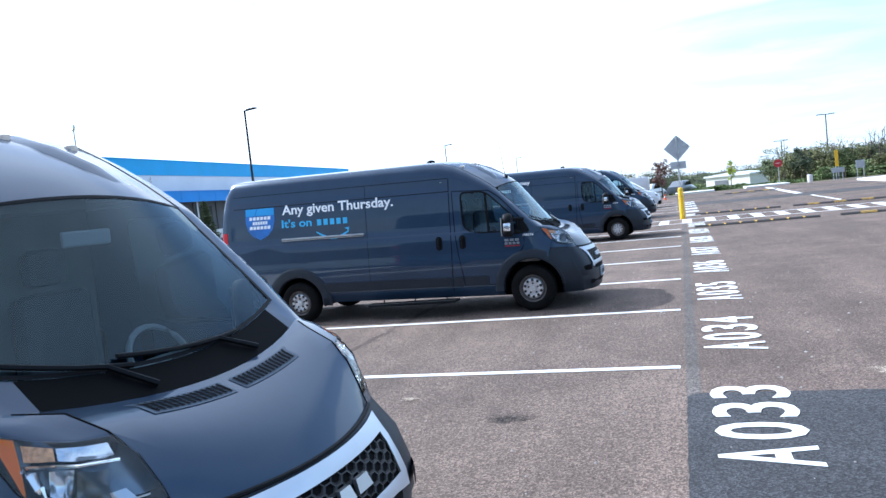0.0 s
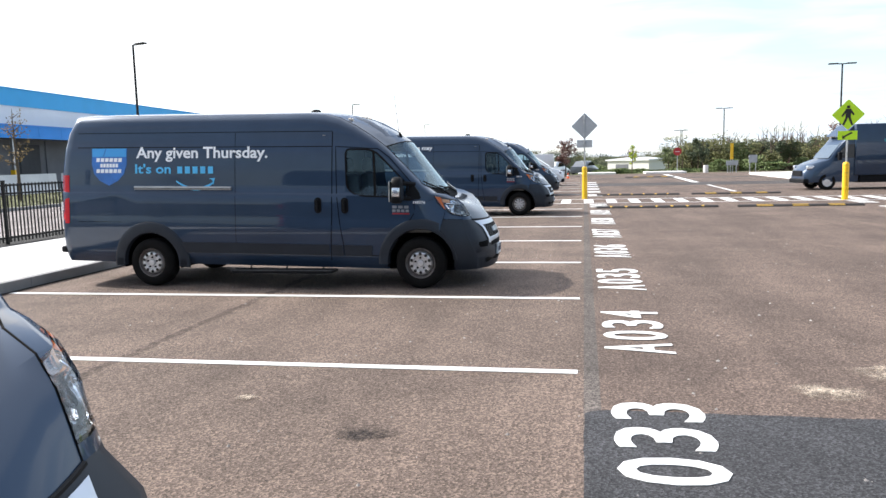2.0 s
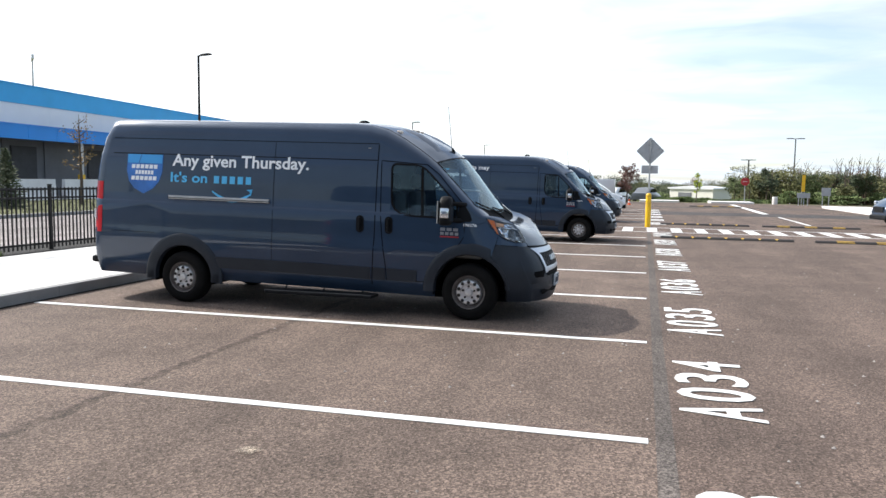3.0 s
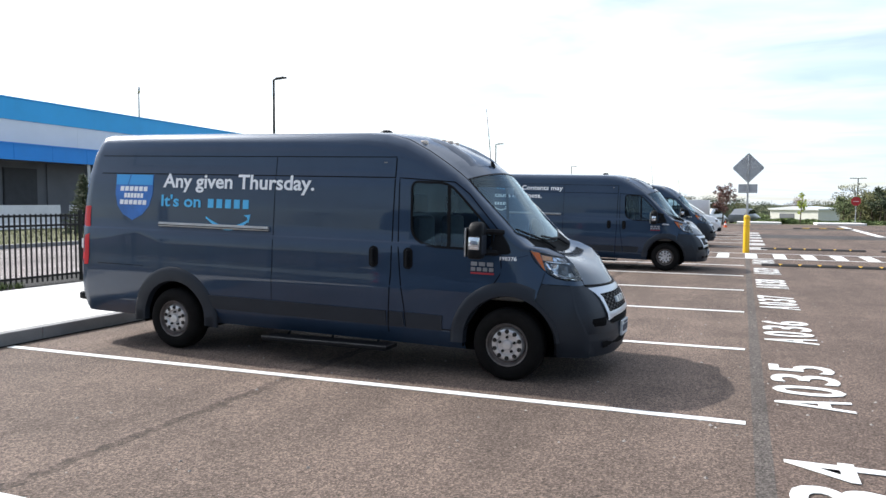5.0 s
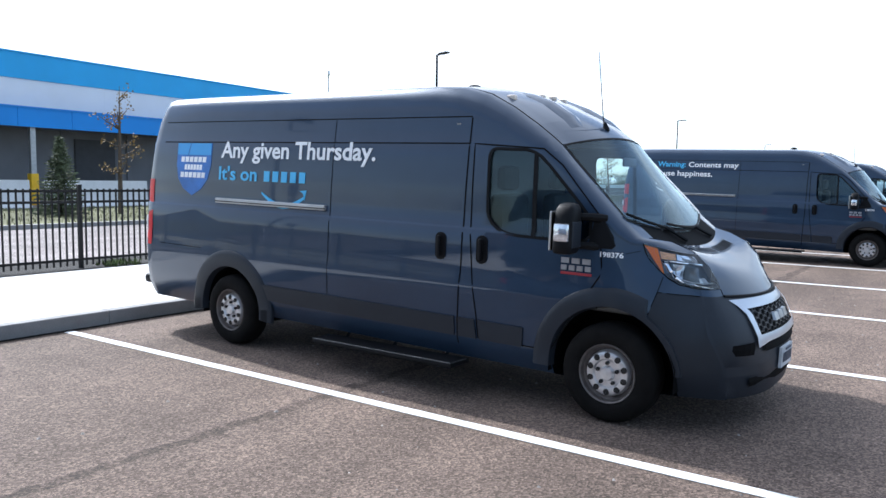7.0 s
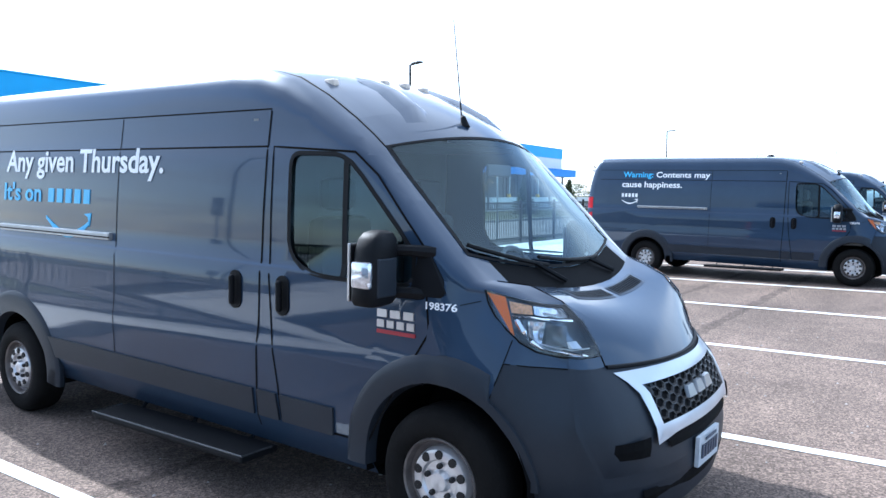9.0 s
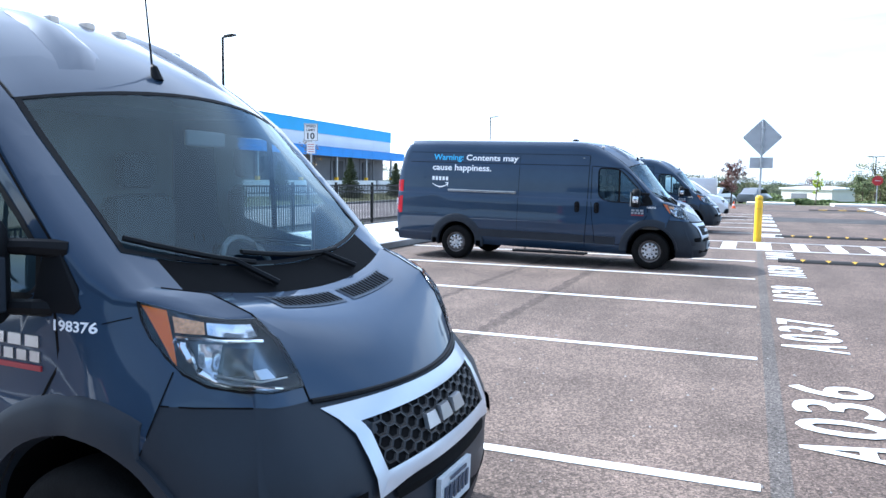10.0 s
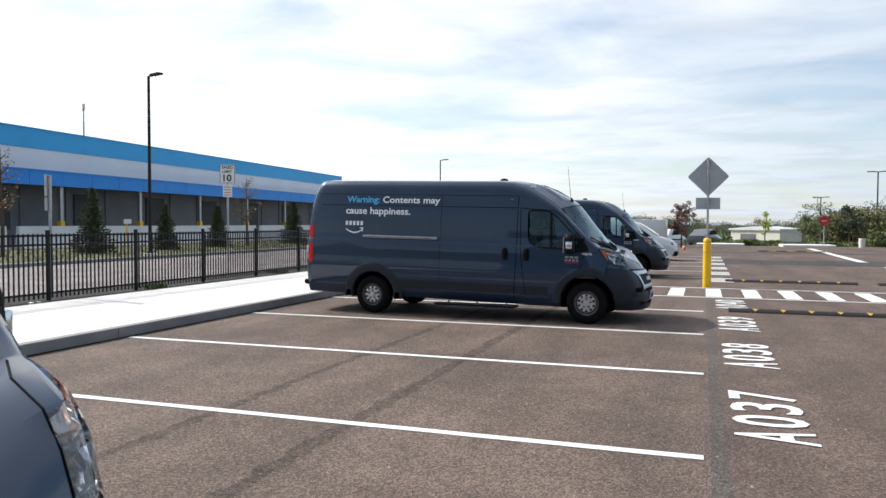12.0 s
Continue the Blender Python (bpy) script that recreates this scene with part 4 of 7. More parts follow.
def side_patch(bm, outline, lift=0.006, side=-1):
    """A thin plate that follows the body's side within an (X, Z) outline."""
    a = [bm.verts.new((x, side * (side_y(x, z) + lift), z)) for x, z in outline]
    b = [bm.verts.new((x, side * (side_y(x, z) - 0.01), z)) for x, z in outline]
    bm.faces.new(a)
    n = len(a)
    for k in range(n):
        bm.faces.new((a[k], b[k], b[(k + 1) % n], a[(k + 1) % n]))
    bmesh.ops.recalc_face_normals(bm, faces=bm.faces)
    return bm


def raked(bm):
    bmesh.ops.transform(bm, matrix=RAKE, verts=bm.verts)
    return bm


def flare(cx, cz, r0, r1, side, lift, low, a0=-6):
    """A rounded wheel-arch lip."""
    bm = bmesh.new()
    prof = [(r0 - 0.015, -0.05), (r0, lift * 0.9), (r0 + 0.02, lift), (r1 - 0.04, lift), (r1 - 0.01, lift * 0.55), (r1, 0.0), (r1, -0.03)]
    rows = []
    spots = ([(cx + 1, None, low)] if a0 < 0 else []) + [(None, a, None) for a in range(min(a0, 4), 187, 6)] + [(cx - 1, None, low)]
    for x, a, lo in spots:
        row = []
        for r, h in prof:
            if a is None:
                s = 1 if x > cx else -1
                px, pz = cx + s * r, lo
            else:
                px, pz = cx + r * math.cos(radians(a)), cz + r * math.sin(radians(a))
                if px > -0.69 and a0 > 0 and r > r0 + 0.04:
                    px, pz = cx + (r0 + 0.04) * math.cos(radians(a)), cz + (r0 + 0.04) * math.sin(radians(a))
            row.append(bm.verts.new((px, side * (side_y(px, max(pz, 0.45)) + h), pz)))
        rows.append(row)
    for a, b in zip(rows, rows[1:]):
        for k in range(len(prof) - 1):
            bm.faces.new((a[k], a[k + 1], b[k + 1], b[k]))
    bmesh.ops.recalc_face_normals(bm, faces=bm.faces)
    return bm


def make_wheel(parent, x, y, side):
    """A steel wheel with a tyre; side is -1 for the van's right."""
    at = pose(x, y, 0.352, 0, 0, 0 if side < 0 else 180)
    R = 0.352
    bm = lathe(bmesh.new(), [(0.205, 0.0), (0.215, -0.012), (0.25, -0.022), (0.30, -0.018), (0.33, -0.004), (R - 0.006, 0.02), (R, 0.045), (R, 0.16), (R - 0.006, 0.185), (0.31, 0.21), (0.205, 0.21)], 40)
    wheel = part("wheel", bm, M["tyre"], parent, "black tyre on a silver steel wheel", True, at)
    rim = bmesh.new()
    lathe(rim, [(0.212, -0.004), (0.206, -0.014), (0.198, -0.008), (0.190, 0.03), (0.165, 0.05)], 40)
    part("rim", rim, M["rim_outer"], wheel, "dull brownish steel rim", True)
    disc = bmesh.new()
    lathe(disc, [(0.165, 0.05), (0.160, 0.02), (0.150, 0.002), (0.125, -0.006), (0.105, -0.002), (0.095, 0.012), (0.055, 0.014), (0.050, 0.004), (0.042, -0.012), (0.0005, -0.016)], 40)
    part("disc", disc, M["rim"], wheel, "silver wheel disc with round holes", True)
    part("back", lathe(bmesh.new(), [(0.198, 0.06), (0.001, 0.06)], 24), M["rim_dark"], wheel)
    for k in range(10):
        a = 2 * math.pi * (k + 0.5) / 10
        h = bmesh.new()
        lathe(h, [(0.023, 0.0), (0.021, -0.009), (0.0005, -0.009)], 12, centre=(0.129 * math.cos(a), 0.0, 0.129 * math.sin(a)))
        part("hole", h, M["rim_dark"], wheel)
    for k in range(5):
        a = 2 * math.pi * (k + 0.25) / 5
        h = bmesh.new()
        lathe(h, [(0.014, 0.018), (0.014, -0.008), (0.009, -0.014), (0.0005, -0.014)], 6, centre=(0.075 * math.cos(a), 0.0, 0.075 * math.sin(a)))
        part("wheel_nut", h, M["rim_dark"], wheel)
    return wheel


def top_point(row, q, lift=0.0):
    """A place on the hood or windscreen: station (may be fractional) and share of the half width."""
    i = min(int(row), len(STATIONS) - 2)
    f = row - i
    xc, zc, xe, ye, ze = [a + (b - a) * f for a, b in zip(STATIONS[i][:5], STATIONS[i + 1][:5])]
    return Vector((xc + (xe - xc) * q * q + lift * 0.4, ye * q, zc + (ze - zc) * q * q + lift))


def build_van(at, label):
    van = empty("delivery_van", at, label, "van", "delivery vans")
    skin = van_shell()
    FRONT_ARCH, REAR_ARCH = arch(-0.965, 0.37, 0.455, 0.1), arch(-5.008, 0.27, 0.44, 0.1)
    cut_shape(skin, FRONT_ARCH, (-1.9, -0.2), (0.0, 1.2), (0, 4, 5), 6)
    cut_shape(skin, REAR_ARCH, (-5.9, -4.1), (0.0, 1.2), (0, 5), 6)
    cut_shape(skin, [(-0.69, 0.1), (-0.70, 0.80), (-0.655, 0.958), (-0.2, 0.925), (-0.1, 0.1)], (-0.9, -0.1), (0.0, 1.1), (0,), 4)
    cut_shape(skin, WINDOW, (-2.3, -0.9), (1.1, 2.1), (0,), 7)
    cut_shape(skin, DOOR, (-2.3, -0.9), (0.3, 2.1), (0,), 8)
    cut_shape(skin, SLIDE, (-3.9, -2.0), (0.3, 2.1), (0,), 9)

    cut_shape(skin, LAMP, (-1.0, -0.2), (0.85, 1.4), (0,), 10)

    def skin_part(name, value, material, lab=""):
        return part(name, raked(extract(skin, value)), material, van, lab, True)

    smooth_sides(skin_part("body", 0, M["paint"], "glossy dark navy sheet-metal body"))
    for o in (skin_part("windshield", 1, M["windshield"], "tinted windshield glass"),):
        o.visible_shadow = False
    skin_part("cowl", 2, M["cowl"], "black plastic wiper cowl")
    skin_part("hood", 3, M["paint"], "dark navy hood")
    skin_part("bumper", 4, M["plastic"], "dark textured plastic front bumper")
    skin_part("underbody", 5, M["gap"])
    for value, nm, lab in ((8, "front_door", "dark navy front door"), (9, "sliding_door", "dark navy side door")):
        for side in (-1, 1):
            h = extract(skin, value)
            bmesh.ops.delete(h, geom=[f for f in h.faces if f.calc_center_median().y * side < 0], context="FACES")
            smooth_sides(part(nm, raked(h), M["paint"], van, lab, True))
    for side in (-1, 1):
        h = extract(skin, 7)
        bmesh.ops.delete(h, geom=[f for f in h.faces if f.calc_center_median().y * side < 0], context="FACES")
        for v in h.verts:
            v.co.y -= side * 0.012
        o = part("side_window", raked(h), M["side_glass"], van, "dark tinted door window", True)
        o.visible_shadow = False
        b = ribbon(bmesh.new(), WINDOW, 0.024, 0.002, side, closed=True)
        ribbon(b, [(-1.625, 1.88), (-1.60, 1.27)], 0.035, -0.006, side)
        part("window_trim", raked(b), M["black_plastic"], van, "black rubber window frame")
        # mirror sail
        b = side_patch(bmesh.new(), [(-1.15, 1.25), (-1.11, 1.455), (-1.06, 1.43), (-0.98, 1.31), (-0.955, 1.245), (-0.98, 1.222), (-1.08, 1.222)], 0.008, side)
        part("mirror_sail", raked(b), M["black_plastic"], van, "black plastic mirror base")
        # panel gaps
        b = bmesh.new()
        ribbon(b, DOOR[:1] + DOOR[1:] + DOOR[:1], 0.011, 0.0025, side)
        ribbon(b, [(-2.245, 0.36), (-2.22, 1.0), (-2.215, 2.14)], 0.012, 0.0025, side)
        ribbon(b, [(-3.66, 0.46), (-3.66, 2.14)], 0.007, 0.0025, side)
        ribbon(b, [(-6.24, 1.942), (-2.215, 1.942)], 0.010, 0.0025, side)
        ribbon(b, [(-6.18, 2.15), (-2.215, 2.15)], 0.008, 0.0025, side)
        ribbon(b, [(-6.26, 1.30), (-6.24, 1.942)], 0.006, 0.0025, side)
        ribbon(b, [(-6.40, 0.86), (-5.46, 0.86)], 0.006, 0.0025, side)
        ribbon(b, [(-1.04, 1.05), (-1.06, 0.80)], 0.009, 0.0025, side)
        ribbon(b, [(-0.70, 0.80), (-0.655, 0.958), (-0.635, 1.06)], 0.005, 0.0025, side)
        ribbon(b, [(-0.655, 0.958), (-0.56, 0.95), (-0.47, 0.943), (-0.40, 0.936)], 0.005, 0.005, side)
        ribbon(b, [(-0.98, 1.17), (-0.80, 1.22)], 0.0035, 0.0025, side)
        part("panel_gap", raked(b), M["gap"], van)
        # lower cladding
        b = side_patch(bmesh.new(), [(-4.56, 0.43), (-4.56, 0.578), (-4.0, 0.582), (-3.0, 0.582), (-2.265, 0.582), (-2.265, 0.43)], 0.014, side)
        part("cladding", raked(b), M["plastic"], van, "dark plastic rub strip")
        b = side_patch(bmesh.new(), [(-2.225, 0.43), (-2.225, 0.582), (-2.075, 0.582), (-2.06, 0.43)], 0.014, side)
        side_patch(b, [(-2.03, 0.43), (-2.04, 0.582), (-1.64, 0.582), (-1.65, 0.43)], 0.014, side)
        part("cladding", raked(b), M["plastic"], van, "dark plastic rub strip")
        part("arch_flare", raked(flare(-0.965, 0.37, 0.455, 0.59, side, 0.018, 0.33, 44)), M["plastic"], van, "dark plastic wheel-arch flare", True)
        part("arch_flare", raked(flare(-5.008, 0.27, 0.44, 0.60, side, 0.018, 0.33)), M["plastic"], van, "dark plastic wheel-arch flare", True)
        for cx, cz, r in ((-0.965, 0.37, 0.47), (-5.008, 0.27, 0.455)):
            b = bmesh.new()
            rows = []
            for a in range(-10, 191, 20):
                x, z = cx + r * math.cos(radians(a)), cz + r * math.sin(radians(a))
                rows.append([b.verts.new((x, side * y, z)) for y in (0.99, 0.5)])
            for p, q in zip(rows, rows[1:]):
                b.faces.new((p[0], p[1], q[1], q[0]))
            b.faces.new([r2[1] for r2 in rows])
            part("wheel_well", raked(b), M["gap"], van)
        # handles
        for x in (-2.42, -2.03):
            b = bmesh.new()
            prism(b, [(x + 0.052 * math.cos(t), 1.13 + (0.06 if math.sin(t) > 0 else -0.06) + 0.05 * math.sin(t)) for t in [2 * math.pi * k / 20 for k in range(20)]], 0.03, "XZ", -0.015)
            for v in b.verts:
                v.co.y = side * (side_y(v.co.x, v.co.z) + v.co.y * 0.5)
            recess = part("door_handle", raked(b), M["black_plastic"], van, "black door handle")
            b = boxbm(x - 0.016, x + 0.016, -0.016, 0.016, 1.045, 1.215, bevel=0.012)
            for v in b.verts:
                v.co.y = side * (side_y(x, 1.13) + 0.03 + v.co.y)
            part("grip", raked(b), M["black_plastic"], recess)
        # tail lamp
        b = bmesh.new()
        zs = [0.83, 0.88, 1.0, 1.15, 1.3, 1.46, 1.54]
        rows = []
        for z in zs:
            xr = -6.27 + rear_lean(0, z)
            w = side_w(z)
            rows.append([b.verts.new((xr + dx, side * (w * f + 0.006), z)) for dx, f in ((0.14, 0.999), (0.07, 0.992), (0.03, 0.978), (-0.004, 0.94), (-0.02, 0.86))])
        for p, q in zip(rows, rows[1:]):
            for k in range(4):
                b.faces.new((p[k], p[k + 1], q[k + 1], q[k]))
        bmesh.ops.recalc_face_normals(b, faces=b.faces)
        lamp = part("tail_lamp", raked(b), M["red_lens"], van, "tall red tail lamp", True)
        b = boxbm(-6.475, -6.40, side * 0.955 - 0.02, side * 0.955 + 0.02, 1.02, 1.14)
        part("reversing_lens", raked(b), M["sign_white"], lamp, "white reversing lens")
        # mirror
        b = bmesh.new()
        yo = 1.15 if side < 0 else 1.055
        rows = []
        for z, wy, wx, dy in ((1.178, 0.06, 0.045, 0.01), (1.186, 0.10, 0.062, 0.008), (1.21, 0.118, 0.072, 0.004), (1.27, 0.116, 0.074, 0.0), (1.36, 0.108, 0.076, -0.006), (1.44, 0.102, 0.077, -0.010), (1.49, 0.09, 0.072, -0.016), (1.518, 0.068, 0.058, -0.022), (1.53, 0.03, 0.03, -0.026)):
            row = []
            for k in range(20):
                t = 2 * math.pi * k / 20
                c, n_ = math.cos(t), math.sin(t)
                u, w = wx * math.copysign(abs(c) ** 0.55, c), wy * math.copysign(abs(n_) ** 0.55, n_)
                row.append(b.verts.new((-1.25 + u + 0.06 * w, side * (yo + dy + w), z)))
            rows.append(row)
        for p, q in zip(rows, rows[1:]):
            for k in range(20):
                b.faces.new((p[k], p[(k + 1) % 20], q[(k + 1) % 20], q[k]))
        b.faces.new(rows[0])
        b.faces.new(rows[-1])
        bmesh.ops.recalc_face_normals(b, faces=b.faces)
        mirror = part("mirror", raked(b), M["black_plastic"], van, "large black door mirror", True)
        b = boxbm(-1.185, -1.170, side * yo - 0.07, side * yo + 0.065, 1.225, 1.405, bevel=0.006)
        part("front_panel", raked(b), M["plastic"], mirror, "smooth dark panel on the mirror's front")
        for z in (1.235, 1.435):
            b = bmesh.new()
            tube(b, [(-1.05, side * 0.95, z - 0.01), (-1.13, side * 1.02, z), (-1.22, side * 1.06, z)], [0.034, 0.028, 0.026], 8)
            part("mirror_arm", raked(b), M["black_plastic"], mirror)
        b = boxbm(-1.338, -1.322, side * yo - 0.095, side * yo + 0.095, 1.20, 1.47, bevel=0.005)
        part("mirror_glass", raked(b), M["chrome"], mirror, "silvered mirror glass")
        b = boxbm(-1.292, -1.185, side * (yo + 0.104) - 0.018, side * (yo + 0.104) + 0.018, 1.268, 1.39, bevel=0.012)
        part("signal_lens", raked(b), M["reflector"], mirror, "clear side signal lens", True)
        # headlamp, cut from the fender's skin
        h = extract(skin, 10)
        bmesh.ops.delete(h, geom=[f for f in h.faces if f.calc_center_median().y * side < 0], context="FACES")
        h.normal_update()
        inner = h.copy()
        tree = BVHTree.FromBMesh(h)
        bmesh.ops.translate(h, verts=h.verts, vec=(0.004, side * 0.003, 0.004))
        lens = part("headlamp", raked(h), M["clear_lens"], van, "clear headlamp with amber corner", True)
        lens.visible_shadow = False
        bmesh.ops.translate(inner, verts=inner.verts, vec=(-0.055, -side * 0.05, -0.016))
        part("lamp_housing", raked(inner), M["lamp_dark"], lens, "dark glossy lamp housing", True)

        def in_lamp(x, z, deep):
            """A point behind the lens, by its place along the van and its height."""
            got = tree.ray_cast(Vector((x, side * 2.0, z)), Vector((0, -side, 0)))
            p = got[0] if got[0] is not None else tree.find_nearest(Vector((x, side * 0.72, z)))[0]
            return p - Vector((0.5, side * 0.65, 0.35)) * deep

        def lamp_cell(corners, deep, bowl):
            """A small panel between four corners (rear low, front low, front high, rear high)."""
            b = bmesh.new()
            n = 8
            grid = []
            for i in range(n + 1):
                row = []
                for j in range(n + 1):
                    u, w = i / n, j / n
                    lo = [corners[0][k] + (corners[1][k] - corners[0][k]) * u for k in (0, 1)]
                    hi = [corners[3][k] + (corners[2][k] - corners[3][k]) * u for k in (0, 1)]
                    row.append(b.verts.new(in_lamp(lo[0] + (hi[0] - lo[0]) * w, lo[1] + (hi[1] - lo[1]) * w, deep + bowl * math.sin(math.pi * u) * math.sin(math.pi * w))))
                grid.append(row)
            for p, q in zip(grid, grid[1:]):
                for k in range(n):
                    b.faces.new((p[k], p[k + 1], q[k + 1], q[k]))
            bmesh.ops.recalc_face_normals(b, faces=b.faces)
            return raked(b)

        # ledges added on the lamp's floor and under the upper strip, to brighten it
        for xs_, zf, deep in ((np.linspace(-0.645, -0.345, 13), None, 0.003), (np.linspace(-0.645, -0.46, 9), 1.156, 0.012)):
            b = bmesh.new()
            prev = None
            for x in xs_:
                z = zf if zf else float(np.interp(x, [p[0] for p in LAMP_LOW], [p[1] for p in LAMP_LOW])) + 0.012
                p = in_lamp(float(x), z, deep)
                cur = [b.verts.new(p), b.verts.new(p + Vector((-0.02, -side * 0.028, 0.006))), b.verts.new(p + Vector((-0.045, -side * 0.058, 0.022)))]
                if prev:
                    b.faces.new((prev[0], prev[1], cur[1], cur[0]))
                    b.faces.new((prev[1], prev[2], cur[2], cur[1]))
                prev = cur
            bmesh.ops.recalc_face_normals(b, faces=b.faces)
            part("lamp_fill_ledge", raked(b), M["guide"], lens, "added mirror-bright ledge that brightens the lamp inside", True)
        part("turn_lens", lamp_cell([(-0.642, 1.085), (-0.628, 1.075), (-0.70, 1.248), (-0.782, 1.264)], 0.008, 0.0), M["amber"], lens, "amber turn-signal lens", True)
        part("turn_lens", lamp_cell([(-0.662, 1.182), (-0.575, 1.176), (-0.585, 1.216), (-0.68, 1.232)], 0.02, 0.0), M["amber_pale"], lens, "pale amber turn reflector", True)
        part("lamp_bowl", lamp_cell([(-0.568, 1.176), (-0.462, 1.158), (-0.498, 1.196), (-0.578, 1.214)], 0.02, 0.006), M["reflector"], lens, "bright upper lamp strip", True)
        part("lamp_bowl", lamp_cell([(-0.572, 1.062), (-0.522, 1.038), (-0.522, 1.146), (-0.588, 1.148)], 0.022, 0.02), M["reflector"], lens, "bright curved lamp reflector", True)
        part("lamp_bowl", lamp_cell([(-0.508, 1.048), (-0.43, 1.04), (-0.448, 1.128), (-0.515, 1.140)], 0.024, 0.022), M["bowl_glass"], lens, "dark projector lens", True)
        part("lamp_bowl", lamp_cell([(-0.425, 1.03), (-0.385, 1.028), (-0.41, 1.062), (-0.435, 1.06)], 0.02, 0.0), M["chrome"], lens, "small chrome cell", True)
        for name_, lab, r, deep, line in (("light_guide", "white light guide", (0.012, 0.016, 0.016, 0.013, 0.010, 0.008, 0.007, 0.006, 0.005), 0.004,
                                           [(-0.655, 1.158), (-0.628, 1.142), (-0.60, 1.10), (-0.565, 1.058), (-0.525, 1.03), (-0.48, 1.012), (-0.43, 1.003), (-0.38, 0.998), (-0.345, 1.0)]),
                                          ("light_guide", "white light guide", (0.006, 0.006, 0.006, 0.006), 0.004, [(-0.655, 1.164), (-0.58, 1.16), (-0.51, 1.152), (-0.445, 1.142)]),
                                          ("chrome_strip", "thin chrome strip", (0.004, 0.004, 0.004, 0.004), 0.016, [(-0.53, 1.05), (-0.47, 1.032), (-0.41, 1.022), (-0.37, 1.024)])):
            b = tube(bmesh.new(), [in_lamp(x, z, deep) for x, z in line], list(r), 6)
            part(name_, raked(b), M["guide" if name_ == "light_guide" else "chrome"], lens, lab, True)
        # dark seams round the lamp and along the hood
        low_edge = LAMP_LOW[:-1]
        b = tube(bmesh.new(), [(x, side * (side_y(x, z) - 0.001), z) for x, z in low_edge], 0.005, 6)
        if side < 0:
            part("lamp_gasket", raked(b), M["black_plastic"], van, "thin black lamp gasket")
        b = bmesh.new()
        tube(b, [top_point(r, 1.0, -0.001) * Vector((1, side, 1)) for r in (21.2, 22, 22.5, 23, 23.5, 24, 24.5, 25, 25.5, 26)], 0.0045, 6)
        part("hood_seam", raked(b), M["gap"], van, "dark seam along the hood edge")
        # hood vent with slats
        r0, r1 = 21.62, 22.5
        q0, q1 = 0.04, 0.64

        def hood_strip(ra, rb, sa, sb, lift, n, m):
            b = bmesh.new()
            grid = [[b.verts.new(top_point(ra + (rb - ra) * i / n, sa + (sb - sa) * j / m, lift) * Vector((1, side, 1))) for j in range(m + 1)] for i in range(n + 1)]
            for p, q in zip(grid, grid[1:]):
                for k in range(m):
                    b.faces.new((p[k], p[k + 1], q[k + 1], q[k]))
            bmesh.ops.recalc_face_normals(b, faces=b.faces)
            return raked(b)

        vent = part("hood_vent", hood_strip(r0, r1, q0, q1, 0.003, 8, 8), M["vent_frame"], van, "slotted hood vent", True)
        for k in range(14):
            a = q0 + (q1 - q0) * (k + 0.55) / 15
            part("slot", hood_strip(r0 + 0.13, r1 - 0.10, a, a + (q1 - q0) * 0.56 / 15, 0.006, 6, 1), M["gap"], vent)
    # black edge band of the windshield
    for r0, r1, qa, qb in ((16.0, 16.08, -1, 1), (19.88, 19.99, -1, 1), (16.05, 19.9, -1, -0.972), (16.05, 19.9, 0.972, 1)):
        b = bmesh.new()
        rows = []
        for i in range(13):
            r = r0 + (r1 - r0) * i / 12
            rows.append([b.verts.new(top_point(r, abs(q), 0.003) * Vector((1, 1 if q >= 0 else -1, 1))) for q in [qa + (qb - qa) * k / 12 for k in range(13)]])
        for p, q in zip(rows, rows[1:]):
            for k in range(12):
                b.faces.new((p[k], p[k + 1], q[k + 1], q[k]))
        bmesh.ops.recalc_face_normals(b, faces=b.faces)
        part("windshield_band", raked(b), M["black_plastic"], van, smooth=True)
    # rubber lip along the hood's front edge
    b = bmesh.new()
    tube(b, [top_point(ROW_HOOD + 0.03, abs(q), 0.004) * Vector((1, 1 if q >= 0 else -1, 1)) for q in [k / 8 - 1 for k in range(17)]], 0.010, 6)
    part("hood_lip", raked(b), M["black_plastic"], van, "dark lip along the hood edge", True)
    # wipers
    for y0, y1 in ((0.35, -0.32), (-0.28, -0.80)):
        b = bmesh.new()
        pts = []
        for k in range(6):
            y = y0 + (y1 - y0) * k / 5
            q = abs(y) / 0.82
            i = 20.05 - 0.30 * (k / 5)
            p = top_point(i, q, 0.022)
            pts.append((p.x, y, p.z))
        tube(b, pts, 0.011, 6)
        wp = part("wiper", raked(b), M["black_plastic"], van, "black windshield wiper")
        b = bmesh.new()
        p = top_point(20.8, abs(y0) / 0.82, 0.015)
        tube(b, [(p.x, y0 + 0.02, p.z), pts[1], pts[3]], [0.014, 0.012, 0.008], 6)
        part("wiper_link", raked(b), M["black_plastic"], wp)
    # grille surround, grille, emblem bars, plate
    def nose(y, z, lift=0.0):
        """The front face of the bumper."""
        xc = float(np.interp(z, (0.2, 0.36, 0.54, 0.66, 0.80, 0.915), (-0.08, -0.035, -0.03, -0.06, -0.115, -0.175)))
        drop = float(np.interp(z, (0.2, 0.54, 0.66, 0.80, 0.915), (0.26, 0.222, 0.172, 0.205, 0.37)))
        if abs(y) > 0.6:
            xc -= 1.6 * (abs(y) - 0.6) ** 2
        return Vector((xc - drop * y * y + lift, y, z))

